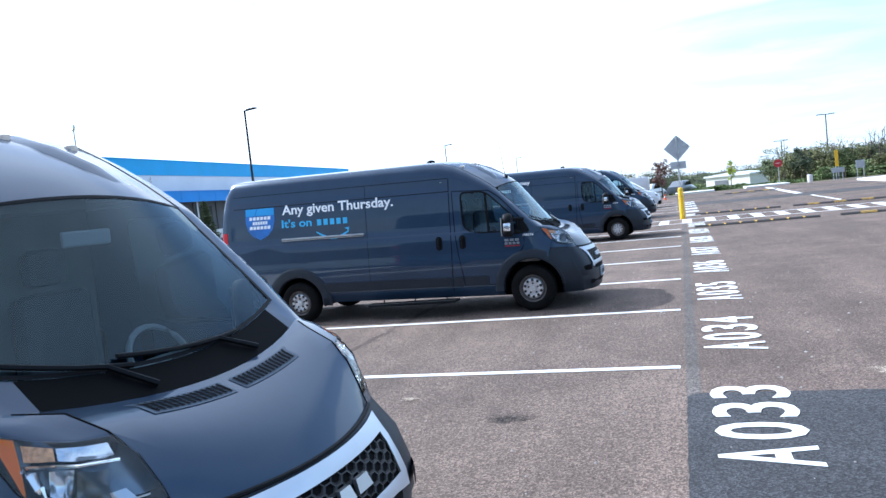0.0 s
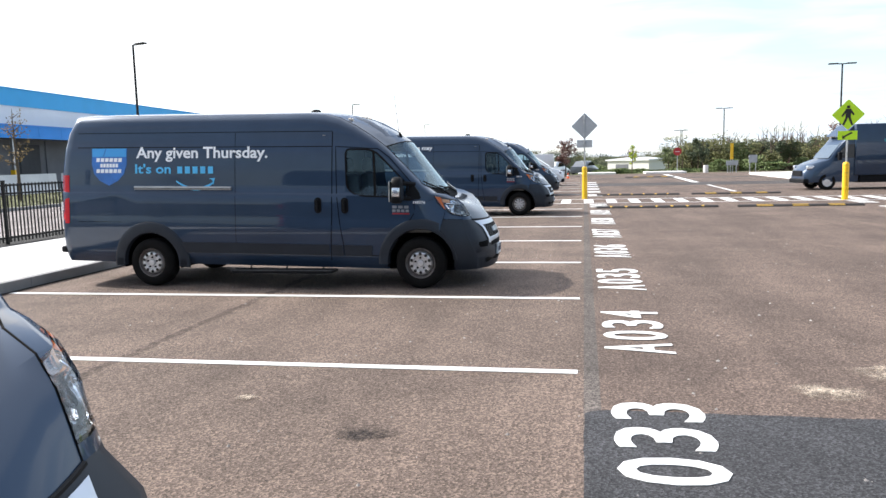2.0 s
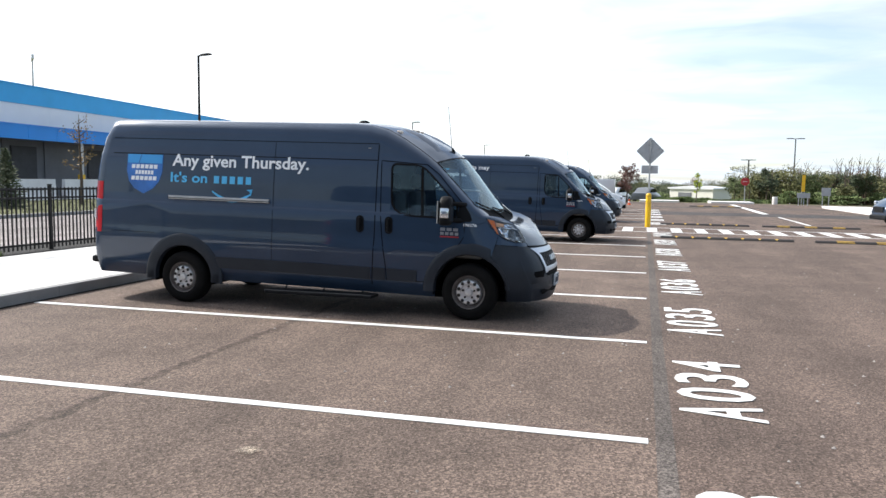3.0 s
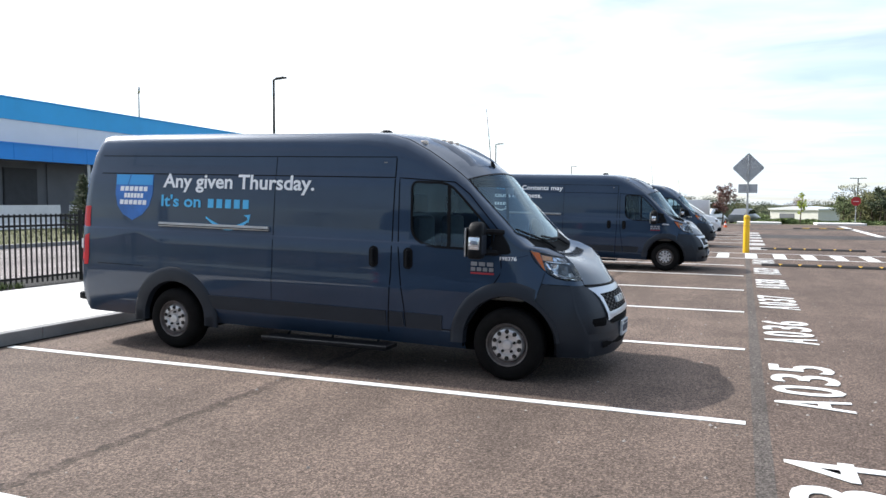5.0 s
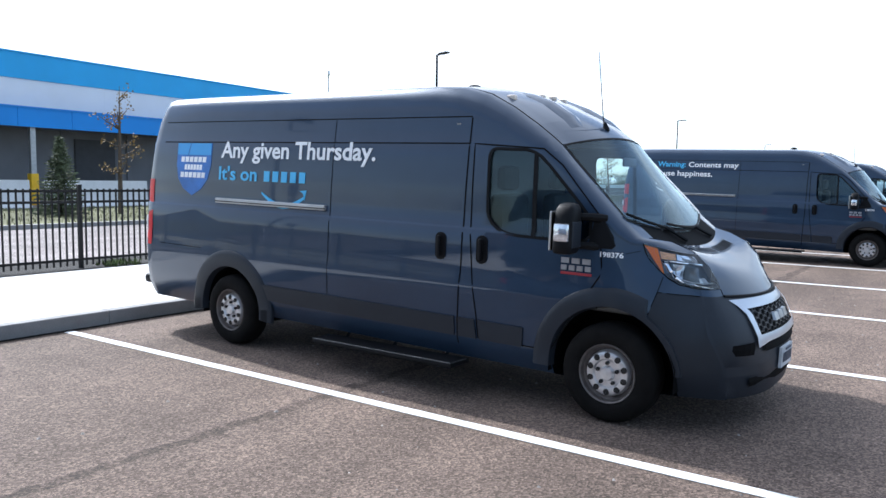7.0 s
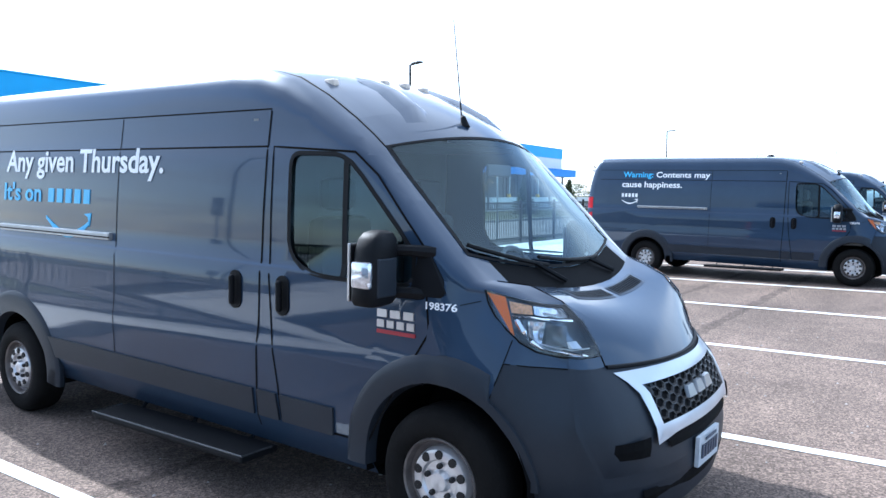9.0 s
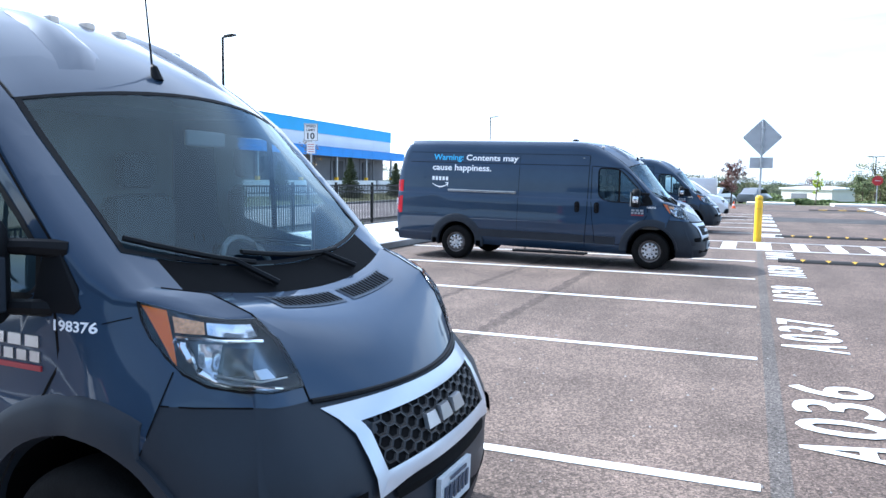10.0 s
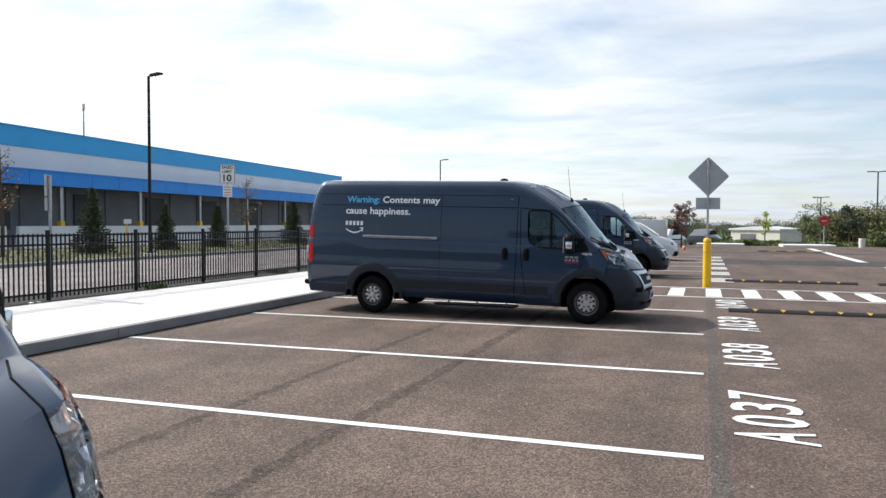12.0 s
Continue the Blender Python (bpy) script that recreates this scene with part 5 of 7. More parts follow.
    def nose_plate(outline, lift, thick=0.03, n=12):
        b = bmesh.new()
        a = [b.verts.new(nose(y, z, lift)) for y, z in outline]
        c = [b.verts.new(nose(y, z, lift - thick)) for y, z in outline]
        b.faces.new(a)
        m = len(a)
        for k in range(m):
            b.faces.new((a[k], c[k], c[(k + 1) % m], a[(k + 1) % m]))
        bmesh.ops.triangulate(b, faces=[f for f in b.faces if len(f.verts) > 4])
        bmesh.ops.recalc_face_normals(b, faces=b.faces)
        return b

    def strip(b, up, dn, lift):
        prev = None
        for (ya, za), (yb, zb) in zip(up, dn):
            cur = [b.verts.new(nose(ya, za, lift)), b.verts.new(nose(ya + (yb - ya) * 0.5, za + (zb - za) * 0.5, lift + 0.004)), b.verts.new(nose(yb, zb, lift))]
            if prev:
                b.faces.new((prev[0], prev[1], cur[1], cur[0]))
                b.faces.new((prev[1], prev[2], cur[2], cur[1]))
            prev = cur
    # the surround: a broad bar under the hood, straight legs with pointed feet, a thin lower bar
    b = bmesh.new()
    strip(b, [(-0.61 + 1.22 * k / 16, 0.908) for k in range(17)], [(-0.50 + 1.0 * k / 16, 0.848) for k in range(17)], 0.022)
    for s in (-1, 1):
        up = [(s * y, z) for y, z in ((0.61, 0.908), (0.575, 0.868), (0.553, 0.82), (0.546, 0.74), (0.542, 0.67), (0.54, 0.598))]
        dn = [(s * y, z) for y, z in ((0.50, 0.848), (0.492, 0.835), (0.487, 0.81), (0.482, 0.74), (0.476, 0.678), (0.45, 0.625))]
        strip(b, up, dn, 0.022)
    strip(b, [(-0.476 + 0.952 * k / 14, 0.678) for k in range(15)], [(-0.54 + 1.08 * k / 14, 0.598 + 0.026 * min(1.0, 3.0 * (1 - abs(k / 7 - 1)))) for k in range(15)], 0.022)
    bmesh.ops.recalc_face_normals(b, faces=b.faces)
    surround = part("grille_surround", raked(b), M["silver"], van, "silver painted grille surround", True)
    b = bmesh.new()
    strip(b, [(-0.505 + 1.01 * k / 14, 0.856) for k in range(15)], [(-0.48 + 0.96 * k / 14, 0.668) for k in range(15)], 0.006)
    bmesh.ops.recalc_face_normals(b, faces=b.faces)
    grille = part("grille", raked(b), M["gap"], surround, "black honeycomb grille")
    b = bmesh.new()
    for row in range(7):
        z = 0.690 + row * 0.0232
        for k in range(-6, 7):
            y = (k + (0.5 if row % 2 else 0.0)) * 0.123
            if abs(y) > 0.46:
                continue
            ringv = [nose(y + 0.041 * math.cos(radians(60 * a)), z + 0.0268 * math.sin(radians(60 * a)), 0.014) for a in range(6)]
            inn = [nose(y + 0.034 * math.cos(radians(60 * a)), z + 0.0215 * math.sin(radians(60 * a)), 0.016) for a in range(6)]
            deep = [nose(y + 0.032 * math.cos(radians(60 * a)), z + 0.0195 * math.sin(radians(60 * a)), 0.007) for a in range(6)]
            vo_, vi_, vd_ = [b.verts.new(p) for p in ringv], [b.verts.new(p) for p in inn], [b.verts.new(p) for p in deep]
            for a in range(6):
                b.faces.new((vo_[a], vo_[(a + 1) % 6], vi_[(a + 1) % 6], vi_[a]))
                b.faces.new((vi_[a], vi_[(a + 1) % 6], vd_[(a + 1) % 6], vd_[a]))
    part("mesh", raked(b), M["grille_mesh"], grille)
    for y0, y1 in ((-0.178, -0.082), (-0.055, 0.045), (0.072, 0.188)):
        b = nose_plate([(y0, 0.738), (y1, 0.738), (y1 - 0.012, 0.792), (y0 + 0.012, 0.792)], 0.036, 0.02)
        part("emblem_bar", raked(b), M["chrome"], surround, "chrome emblem bar")
    b = bmesh.new()
    strip(b, [(-0.45 + 0.9 * k / 12, 0.615) for k in range(13)], [(-0.43 + 0.86 * k / 12, 0.56) for k in range(13)], 0.012)
    part("lower_intake", raked(b), M["gap"], van, "black slot under the grille")
    b = bmesh.new()
    strip(b, [(-0.62 + 1.24 * k / 14, 0.40) for k in range(15)], [(-0.60 + 1.2 * k / 14, 0.335) for k in range(15)], 0.010)
    part("lower_intake", raked(b), M["gap"], van, "black lower air intake")
    for s in (-1, 1):
        b = bmesh.new()
        strip(b, [(s * (0.60 + 0.05 * k), 0.648 - 0.004 * k) for k in range(5)], [(s * (0.615 + 0.046 * k), 0.562) for k in range(5)], 0.024)
        part("fog_recess", raked(b), M["gap"], van, "black fog-lamp recess")
    b = nose_plate([(-0.185, 0.55), (0.12, 0.55), (0.12, 0.402), (-0.185, 0.402)], 0.036, 0.02)
    plate = part("number_plate", raked(b), M["plate_white"], van, "white number plate with plain bars")
    for k in range(6):
        y = -0.155 + k * 0.042
        b = nose_plate([(y, 0.508), (y + 0.026, 0.508), (y + 0.026, 0.44), (y, 0.44)], 0.040, 0.004)
        part("plate_bar", raked(b), M["plate_dark"], plate)
    b = nose_plate([(-0.11, 0.538), (0.05, 0.538), (0.05, 0.524), (-0.11, 0.524)], 0.040, 0.004)
    part("plate_bar", raked(b), M["plate_dark"], plate)
    # cab interior
    b = boxbm(-2.36, -2.32, -0.92, 0.92, 0.4, 2.1)
    cab = part("cab_partition", raked(b), M["interior"], van, "grey partition behind the seats")
    b = boxbm(-1.30, -0.82, -0.88, 0.88, 0.75, 1.20, bevel=0.06)
    part("dashboard", raked(b), M["interior"], van, "dark grey dashboard", True)
    part("cab_floor", raked(boxbm(-2.35, -1.56, -0.88, 0.88, 0.44, 0.5)), M["interior"], van)
    part("headliner", raked(boxbm(-2.3, -1.62, -0.72, 0.72, 1.97, 2.0)), M["interior"], van)
    for s in (-1, 1):
        b = boxbm(-2.05, -1.55, s * 0.45 - 0.24, s * 0.45 + 0.24, 0.80, 0.98, bevel=0.06)
        seat = part("seat", raked(b), M["seat"], van, "dark fabric cab seat", True)
        b = boxbm(-2.20, -2.05, s * 0.45 - 0.23, s * 0.45 + 0.23, 0.92, 1.55, bevel=0.06)
        part("backrest", raked(b), M["seat"], seat, smooth=True)
        b = boxbm(-2.20, -2.10, s * 0.45 - 0.13, s * 0.45 + 0.13, 1.58, 1.78, bevel=0.045)
        part("headrest", raked(b), M["seat"], seat, smooth=True)
        part("seat_base", raked(boxbm(-2.0, -1.6, s * 0.45 - 0.18, s * 0.45 + 0.18, 0.5, 0.80)), M["interior"], seat)
    b = bmesh.new()
    tilt = Matrix.Translation((-1.38, 0.45, 1.18)) @ Matrix.Rotation(radians(-28), 4, "Y")
    pts = [tilt @ Vector((0, 0.19 * math.cos(a), 0.19 * math.sin(a))) for a in [2 * math.pi * k / 20 for k in range(21)]]
    tube(b, pts, 0.016, 6, caps=False)
    tube(b, [tilt @ Vector((0, -0.18, 0)), tilt @ Vector((0.02, 0, 0)), tilt @ Vector((0, 0.18, 0))], 0.02, 6)
    tube(b, [tilt @ Vector((0, 0, 0)), (-1.15, 0.45, 1.05)], 0.03, 6)
    part("steering_wheel", raked(b), M["interior"], van, "dark steering wheel", True)
    b = boxbm(-1.30, -1.28, -0.13, 0.13, 1.80, 1.87, bevel=0.01)
    part("inner_mirror", raked(b), M["interior"], van)
    # roof: marker lamps, dome camera, antenna
    for y in (-0.62, -0.2, 0.0, 0.2, 0.62):
        q = abs(y) / 0.77
        p = top_point(12.35, q, 0.0)
        b = bmesh.new()
        box(b, p.x - 0.04, p.x + 0.04, y - 0.026, y + 0.026, p.z - 0.04, p.z + 0.016, bevel=0.012)
        part("marker_lamp", raked(b), M["red_lens_pale"], van, "pale amber roof marker lamp", True)
    b = lathe(bmesh.new(), [(0.08, 2.44), (0.08, 2.46), (0.07, 2.48), (0.04, 2.497), (0.0005, 2.5)], 16, "Z", (-2.75, -0.1, 0))
    part("dome_camera", raked(b), M["black_plastic"], van, "black dome on the roof", True)
    p = top_point(15.1, 0.13 / 0.79)
    b = tube(bmesh.new(), [(p.x, -0.13, p.z - 0.01), (p.x - 0.02, -0.13, p.z + 0.05), (p.x - 0.03, -0.13, p.z + 0.06)], [0.028, 0.016, 0.008], 10)
    ant = part("antenna", raked(b), M["black_plastic"], van, "thin black roof antenna")
    b = tube(bmesh.new(), [(p.x - 0.03, -0.13, p.z + 0.05), (p.x - 0.10, -0.13, p.z + 0.62)], [0.005, 0.003], 6)
    part("mast", raked(b), M["black_plastic"], ant)
    # dark gutter seam from the roof down to the windscreen
    for sgn in (-1, 1):
        pts = [(STATIONS[i][2], sgn * STATIONS[i][3], STATIONS[i][4] - 0.003) for i in range(11, 17)]
        part("gutter_seam", raked(tube(bmesh.new(), pts, [0.003, 0.008, 0.008, 0.008, 0.008, 0.008], 6)), M["black_plastic"], van, "dark seam along the roof edge", True)
    # low swages in the roof's front
    for sgn in (-1, 1):
        b = bmesh.new()
        rows = []
        for r, hgt, ya in ((11.8, 0.0, 0.30), (12.4, 0.02, 0.31), (13.2, 0.034, 0.34), (14.0, 0.03, 0.40), (14.8, 0.0, 0.46)):
            row = []
            for dy, f in ((-0.10, 0.0), (-0.05, 0.8), (0.0, 1.0), (0.05, 0.8), (0.10, 0.0)):
                y = ya + dy
                t = top_point(r, y / 0.77)
                row.append(b.verts.new((t.x, sgn * y, t.z + 0.001 + hgt * f)))
            rows.append(row)
        for p, q in zip(rows, rows[1:]):
            for k in range(4):
                b.faces.new((p[k], p[k + 1], q[k + 1], q[k]))
        bmesh.ops.recalc_face_normals(b, faces=b.faces)
        part("roof_swage", raked(b), M["paint"], van, smooth=True)
    # silver rail, step, exhaust and rear step
    b = boxbm(-5.24, -3.71, -side_y(-4.4, 1.36) - 0.03, -side_y(-4.4, 1.36) + 0.01, 1.335, 1.385, bevel=0.008)
    rail = part("door_rail", raked(b), M["galv"], van, "bare silver sliding-door rail")
    b = boxbm(-5.24, -3.71, -side_y(-4.4, 1.36) - 0.034, -side_y(-4.4, 1.36) - 0.02, 1.350, 1.358)
    part("rail_slot", raked(b), M["gap"], rail)
    b = boxbm(-3.68, -2.18, -1.17, -0.90, 0.225, 0.265, bevel=0.012)
    step = part("side_step", b, M["black_plastic"], van, "black folding side step")
    part("step_edge", tube(bmesh.new(), [(-3.68, -0.95, 0.268), (-3.68, -1.165, 0.268), (-2.18, -1.165, 0.268), (-2.18, -0.95, 0.268)], 0.006, 6), M["step_edge"], step, "paler trim along the step's edge")
    for x in (-3.5, -2.95, -2.4):
        part("step_bracket", tube(bmesh.new(), [(x, -0.92, 0.25), (x, -0.85, 0.33), (x, -0.7, 0.36)], 0.018, 6), M["black_plastic"], step)
    b = boxbm(-6.53, -6.38, -0.98, 0.98, 0.38, 0.48, bevel=0.03)
    part("rear_step", raked(b), M["black_plastic"], van, "black rear bumper step", True)
    part("axle", tube(bmesh.new(), [(-5.008, -0.9, 0.352), (-5.008, 0.9, 0.352)], 0.05, 8), M["gap"], van)
    part("axle", tube(bmesh.new(), [(-0.965, -0.9, 0.352), (-0.965, 0.9, 0.352)], 0.05, 8), M["gap"], van)
    for x in (-0.965, -5.008):
        for s in (-1, 1):
            make_wheel(van, x, s * 1.0, s)
    # fender badge and fleet number
    badge = [(-1.352 + k * 0.082, -1.290 + k * 0.082, 1.098, 1.136, "chrome") for k in range(3)]
    badge += [(-1.352 + k * 0.062, -1.307 + k * 0.062, 1.048, 1.084, "chrome") for k in range(4)]
    badge += [(-1.352, -1.115, 1.018, 1.036, "badge_red")]
    for x0, x1, z0, z1, m in badge:
        b = side_patch(bmesh.new(), [(x0, z0), (x0, z1), (x1, z1), (x1, z0)], 0.007, -1)
        part("badge_bar", raked(b), M[m], van, "red badge bar" if m == "badge_red" else "chrome badge bar")
    lettering(van, "198376", -1.06, -0.90, 1.163, 1.2, "white_letter", "white fleet number")
    return van


def glyphs(me):
    """Splits a text mesh into one list of polygons for each letter, left to right."""
    up = list(range(len(me.vertices)))

    def root_of(i):
        while up[i] != i:
            up[i] = up[up[i]]
            i = up[i]
        return i
    for e in me.edges:
        up[root_of(e.vertices[0])] = root_of(e.vertices[1])
    pieces = {}
    for p in me.polygons:
        pieces.setdefault(root_of(p.vertices[0]), []).append(list(p.vertices))
    spans = []
    for polys in pieces.values():
        xs = [me.vertices[i].co.x for p in polys for i in p]
        spans.append([min(xs), max(xs), polys])
    spans.sort(key=lambda t: t[0])
    out = []
    for lo, hi, polys in spans:
        if out and min(hi, out[-1][1]) - lo > 0.6 * min(hi - lo, out[-1][1] - out[-1][0]):
            out[-1][1] = max(hi, out[-1][1])
            out[-1][2].extend(polys)
        else:
            out.append([lo, hi, list(polys)])
    return [t[2] for t in out]


def lettering(van, words, x0, x1, z0, z1, material, label):
    """Words on the van's right side, letter by letter, bent to its skin."""
    me = text_mesh(words, x1 - x0, z1 - z0, 0.001, 0.022)
    for v in me.vertices:
        x, z = x0 + v.co.x, z0 + v.co.y
        v.co = RAKE @ Vector((x, -(side_y(x, z) + 0.004 + v.co.z), z))
    for polys in glyphs(me):
        used = sorted({i for p in polys for i in p})
        where = {i: k for k, i in enumerate(used)}
        m = bpy.data.meshes.new("letter")
        m.from_pydata([tuple(me.vertices[i].co) for i in used], [], [[where[i] for i in p] for p in polys])
        m.materials.append(M[material])
        ob = new("letter", m)
        ob.parent = van
        ob["label"] = label.replace("lettering", "letter").replace("word", "letter").replace("number", "numeral")
    bpy.data.meshes.remove(me)


def plates(van, name, outlines, material, label, lift=0.005):
    for o in outlines:
        ob = part(name, raked(side_patch(bmesh.new(), o, lift)), M[material], van, label)
    return ob


def smile(van, x0, x1, z, material, thick=0.022):
    """A curved underline with a small arrow tip."""
    n = 14
    up, dn = [], []
    for k in range(n + 1):
        t = k / n
        x = x0 + (x1 - x0) * t
        sag = -0.26 * (x1 - x0) * math.sin(math.pi * (0.08 + 0.80 * t)) ** 1.0
        w = thick * (0.3 + 1.2 * math.sin(math.pi * min(1, 0.1 + 0.75 * t)))
        up.append((x, z + sag + w / 2))
        dn.append((x, z + sag - w / 2))
    tip = [(x1 - 0.07, z + 0.0), (x1 + 0.02, z + 0.01), (x1 + 0.0, z - 0.085), (x1 - 0.022, z - 0.02)]
    b = bmesh.new()
    for k in range(n):
        side_patch(b, [up[k], up[k + 1], dn[k + 1], dn[k]], 0.005)
    side_patch(b, tip, 0.005)
    return part("underline_curve", raked(b), M[material], van, "curved arrow underline")


def word_bars(van, x0, x1, z0, z1, n, material, label):
    """A brand word as plain letter-sized bars."""
    w = (x1 - x0) / n
    outs = [[(x0 + w * (k + 0.18), z0), (x0 + w * (k + 0.18), z1), (x0 + w * (k + 0.82), z1), (x0 + w * (k + 0.82), z0)] for k in range(n)]
    return plates(van, "word_bar", outs, material, label)


def letters_thursday(van):
    lettering(van, "Any given Thursday.", -5.21, -3.165, 1.735, 1.948, "white_letter", "white slogan lettering")
    lettering(van, "It's on", -5.225, -4.655, 1.565, 1.707, "blue_letter", "light blue slogan lettering")
    word_bars(van, -4.575, -3.975, 1.568, 1.668, 5, "blue_letter", "light blue word bar")
    smile(van, -4.575, -3.99, 1.497, "blue_letter", 0.03)
    outer = [(-5.926, 1.93), (-5.931, 1.70), (-5.894, 1.56), (-5.808, 1.46), (-5.658, 1.39), (-5.509, 1.46), (-5.412, 1.56), (-5.364, 1.70), (-5.359, 1.93)]
    plates(van, "shield", [outer], "shield_blue", "blue shield emblem", 0.004)
    plates(van, "shield_field", [[(-5.921, 1.93), (-5.921, 1.81), (-5.749, 1.81), (-5.707, 1.93)], [(-5.690, 1.93), (-5.733, 1.81), (-5.369, 1.81), (-5.369, 1.93)]], "shield_light", "light blue shield field", 0.006)
    bars = []
    for z, xa, xb in ((1.735, -5.862, -5.434), (1.655, -5.797, -5.498), (1.575, -5.862, -5.444)):
        bars += [[(xa + (xb - xa) * (k + 0.08) / 6, z), (xa + (xb - xa) * (k + 0.16) / 6, z + 0.055), (xa + (xb - xa) * (k + 0.92) / 6, z + 0.055), (xa + (xb - xa) * (k + 0.84) / 6, z)] for k in range(6)]
    plates(van, "shield_bar", bars, "white_letter", "white lettering bar", 0.007)


def letters_happiness(van):
    lettering(van, "Warning:", -5.62, -4.93, 1.955, 2.115, "blue_letter", "light blue warning word")
    lettering(van, "Contents may", -4.86, -3.70, 1.955, 2.115, "white_letter", "white slogan lettering")
    lettering(van, "cause happiness.", -5.63, -4.28, 1.735, 1.905, "white_letter", "white slogan lettering")
    word_bars(van, -5.64, -5.24, 1.56, 1.64, 5, "white_letter", "white word bar")
    smile(van, -5.62, -5.26, 1.515, "white_letter", 0.018)


M["bowl_glass"] = mat("projector_glass", (0.10, 0.11, 0.12), 0.06, coat=1.0)
M["grille_mesh"] = mat("grille_plastic", (0.018, 0.0185, 0.02), 0.4, spec=0.4)
M["plate_white"] = mat("plate_white", (0.62, 0.65, 0.68), 0.5, vary=0.1, scale=20)
M["plate_dark"] = mat("plate_dark", (0.05, 0.07, 0.11), 0.5)
M["rim_outer"] = mat("dull_rim", (0.16, 0.14, 0.13), 0.5, 0.5, vary=0.3, scale=14)
M["red_lens_pale"] = mat("pale_marker_lens", (0.82, 0.68, 0.55), 0.3, coat=0.4)
van_a = build_van(pose(-1.163, 4.886, 0, 0, 0, -0.74), "dark navy high-roof delivery van with slogan and blue shield emblem")
van_b = copy_thing(van_a, pose(-0.86, 17.84, 0, 0, 0, -3.0))
van_b["label"] = "dark navy high-roof delivery van with a warning slogan in white"
van_c = copy_thing(van_a, pose(-1.11, -4.915, 0, 0, 0, -6.0))
van_c["label"] = "dark navy high-roof delivery van, plain hood seen close"
van_d = copy_thing(van_a, pose(-1.05, 29.5, 0, 0, 0, 0))
van_d["label"] = "dark navy high-roof delivery van beyond the crosswalk"
for o in list(van_c.children_recursive):
    if o.name.split(".")[0] in ("mast", "antenna"):
        bpy.data.objects.remove(o)
letters_thursday(van_a)
letters_happiness(van_b)


# ---- poles, signs, bollards, humps ----
def lamp_post(x, y, top, heads, base_z=0.0):
    """A square dark pole with flat lamp heads: heads are turns in degrees."""
    root = empty("street_lamp", pose(x, y, base_z), "tall dark metal pole lamp with flat heads" if len(heads) == 1 else "tall dark metal pole lamp with two flat heads", "street lamp", "lot lamps")
    h = top - base_z
    f = 0.75 if x > 0 else 0.12
    part("footing", lathe(bmesh.new(), [(0.3, 0.0), (0.3, f - 0.03), (0.28, f), (0.001, f)], 16, "Z"), M["concrete"], root, "round concrete footing")
    b = bmesh.new()
    tube(b, [(0, 0, f - 0.01), (0, 0, h - 0.1)], [0.085, 0.062], 8)
    box(b, -0.11, 0.11, -0.11, 0.11, f, f + 0.08, bevel=0.01)
    part("pole", b, M["bronze"], root)
    for a in heads:
        b = bmesh.new()
        box(b, 0.05, 0.35, -0.035, 0.035, h - 0.16, h - 0.08)
        box(b, 0.32, 1.0, -0.16, 0.16, h - 0.14, h - 0.05, bevel=0.02)
        part("head", b, M["bronze"], root, at=pose(0, 0, 0, 0, 0, a))
    return root


for x, y, top, heads, bz in ((-24.6, 33.2, 8.6, (-20,), 0.12), (-26.3, 79.5, 8.4, (-20,), 0.12), (-27.5, 126.0, 8.0, (-20,), -0.5), (-24.0, -12.0, 8.6, (-20,), 0.12),
                             (19.8, 58.6, 8.5, (0, 180), 0.0), (17.1, 93.5, 7.3, (0, 180), -1.0), (14.3, 112.7, 5.3, (0, 180), -1.8), (56.8, 117.4, 8.4, (0, 180), -1.9), (27.0, 215.0, 8.4, (0, 180), -3.2), (26.0, 20.0, 8.5, (0, 180), 0.0)):
    lamp_post(x, y, top, heads, bz)


def light_mast(x, y, z):
    root = empty("floodlight_mast", pose(x, y, 0, 0, 0, 45), "far thin mast with a cluster of floodlights", "floodlight mast")
    part("pole", tube(bmesh.new(), [(0, 0, 0), (0, 0, z)], [0.5, 0.22], 8), M["galv"], root)
    # heads take the wall's white: distance haze is put into their colour
    for yy in (-3.6, -1.2, 1.2, 3.6):
        part("floodlight", boxbm(-0.4, 0.4, yy - 0.9, yy + 0.9, z - 0.7, z + 0.7), M["wall_white"], root)
    part("crossarm", boxbm(-0.12, 0.12, -3.6, 3.6, z - 0.8, z - 0.5), M["galv"], root)


light_mast(-200.0, 209.0, 40.5)


def bollard(x, y, label):
    root = empty("bollard", pose(x, y, 0), label, "bollard", "yellow bollards")
    part("sleeve", lathe(bmesh.new(), [(0.105, 0.0), (0.105, 1.24), (0.095, 1.29), (0.06, 1.32), (0.001, 1.325)], 24, "Z"), M["yellow"], root, smooth=True)
    for z in (0.93, 1.2):
        part("stripe", lathe(bmesh.new(), [(0.1065, z), (0.1085, z + 0.006), (0.1085, z + 0.022), (0.1065, z + 0.028)], 24, "Z"), M["rubber_yellow"], root, "darker yellow groove")
    return root


bollard(0.08, 25.5, "bright yellow bollard sleeve holding a sign post")
bollard(9.1, 22.75, "bright yellow bollard sleeve under a crossing sign")


def diamond(r, n=4):
    """A square stood on a corner, with rounded corners."""
    pts = []
    for k in range(4):
        a = radians(90 * k + 90)
        cx, cz = (r - 0.05) * math.cos(a), (r - 0.05) * math.sin(a)
        pts += [(cx + 0.05 * math.cos(a + radians(t)), cz + 0.05 * math.sin(a + radians(t))) for t in (-45, -15, 15, 45)]
    return pts


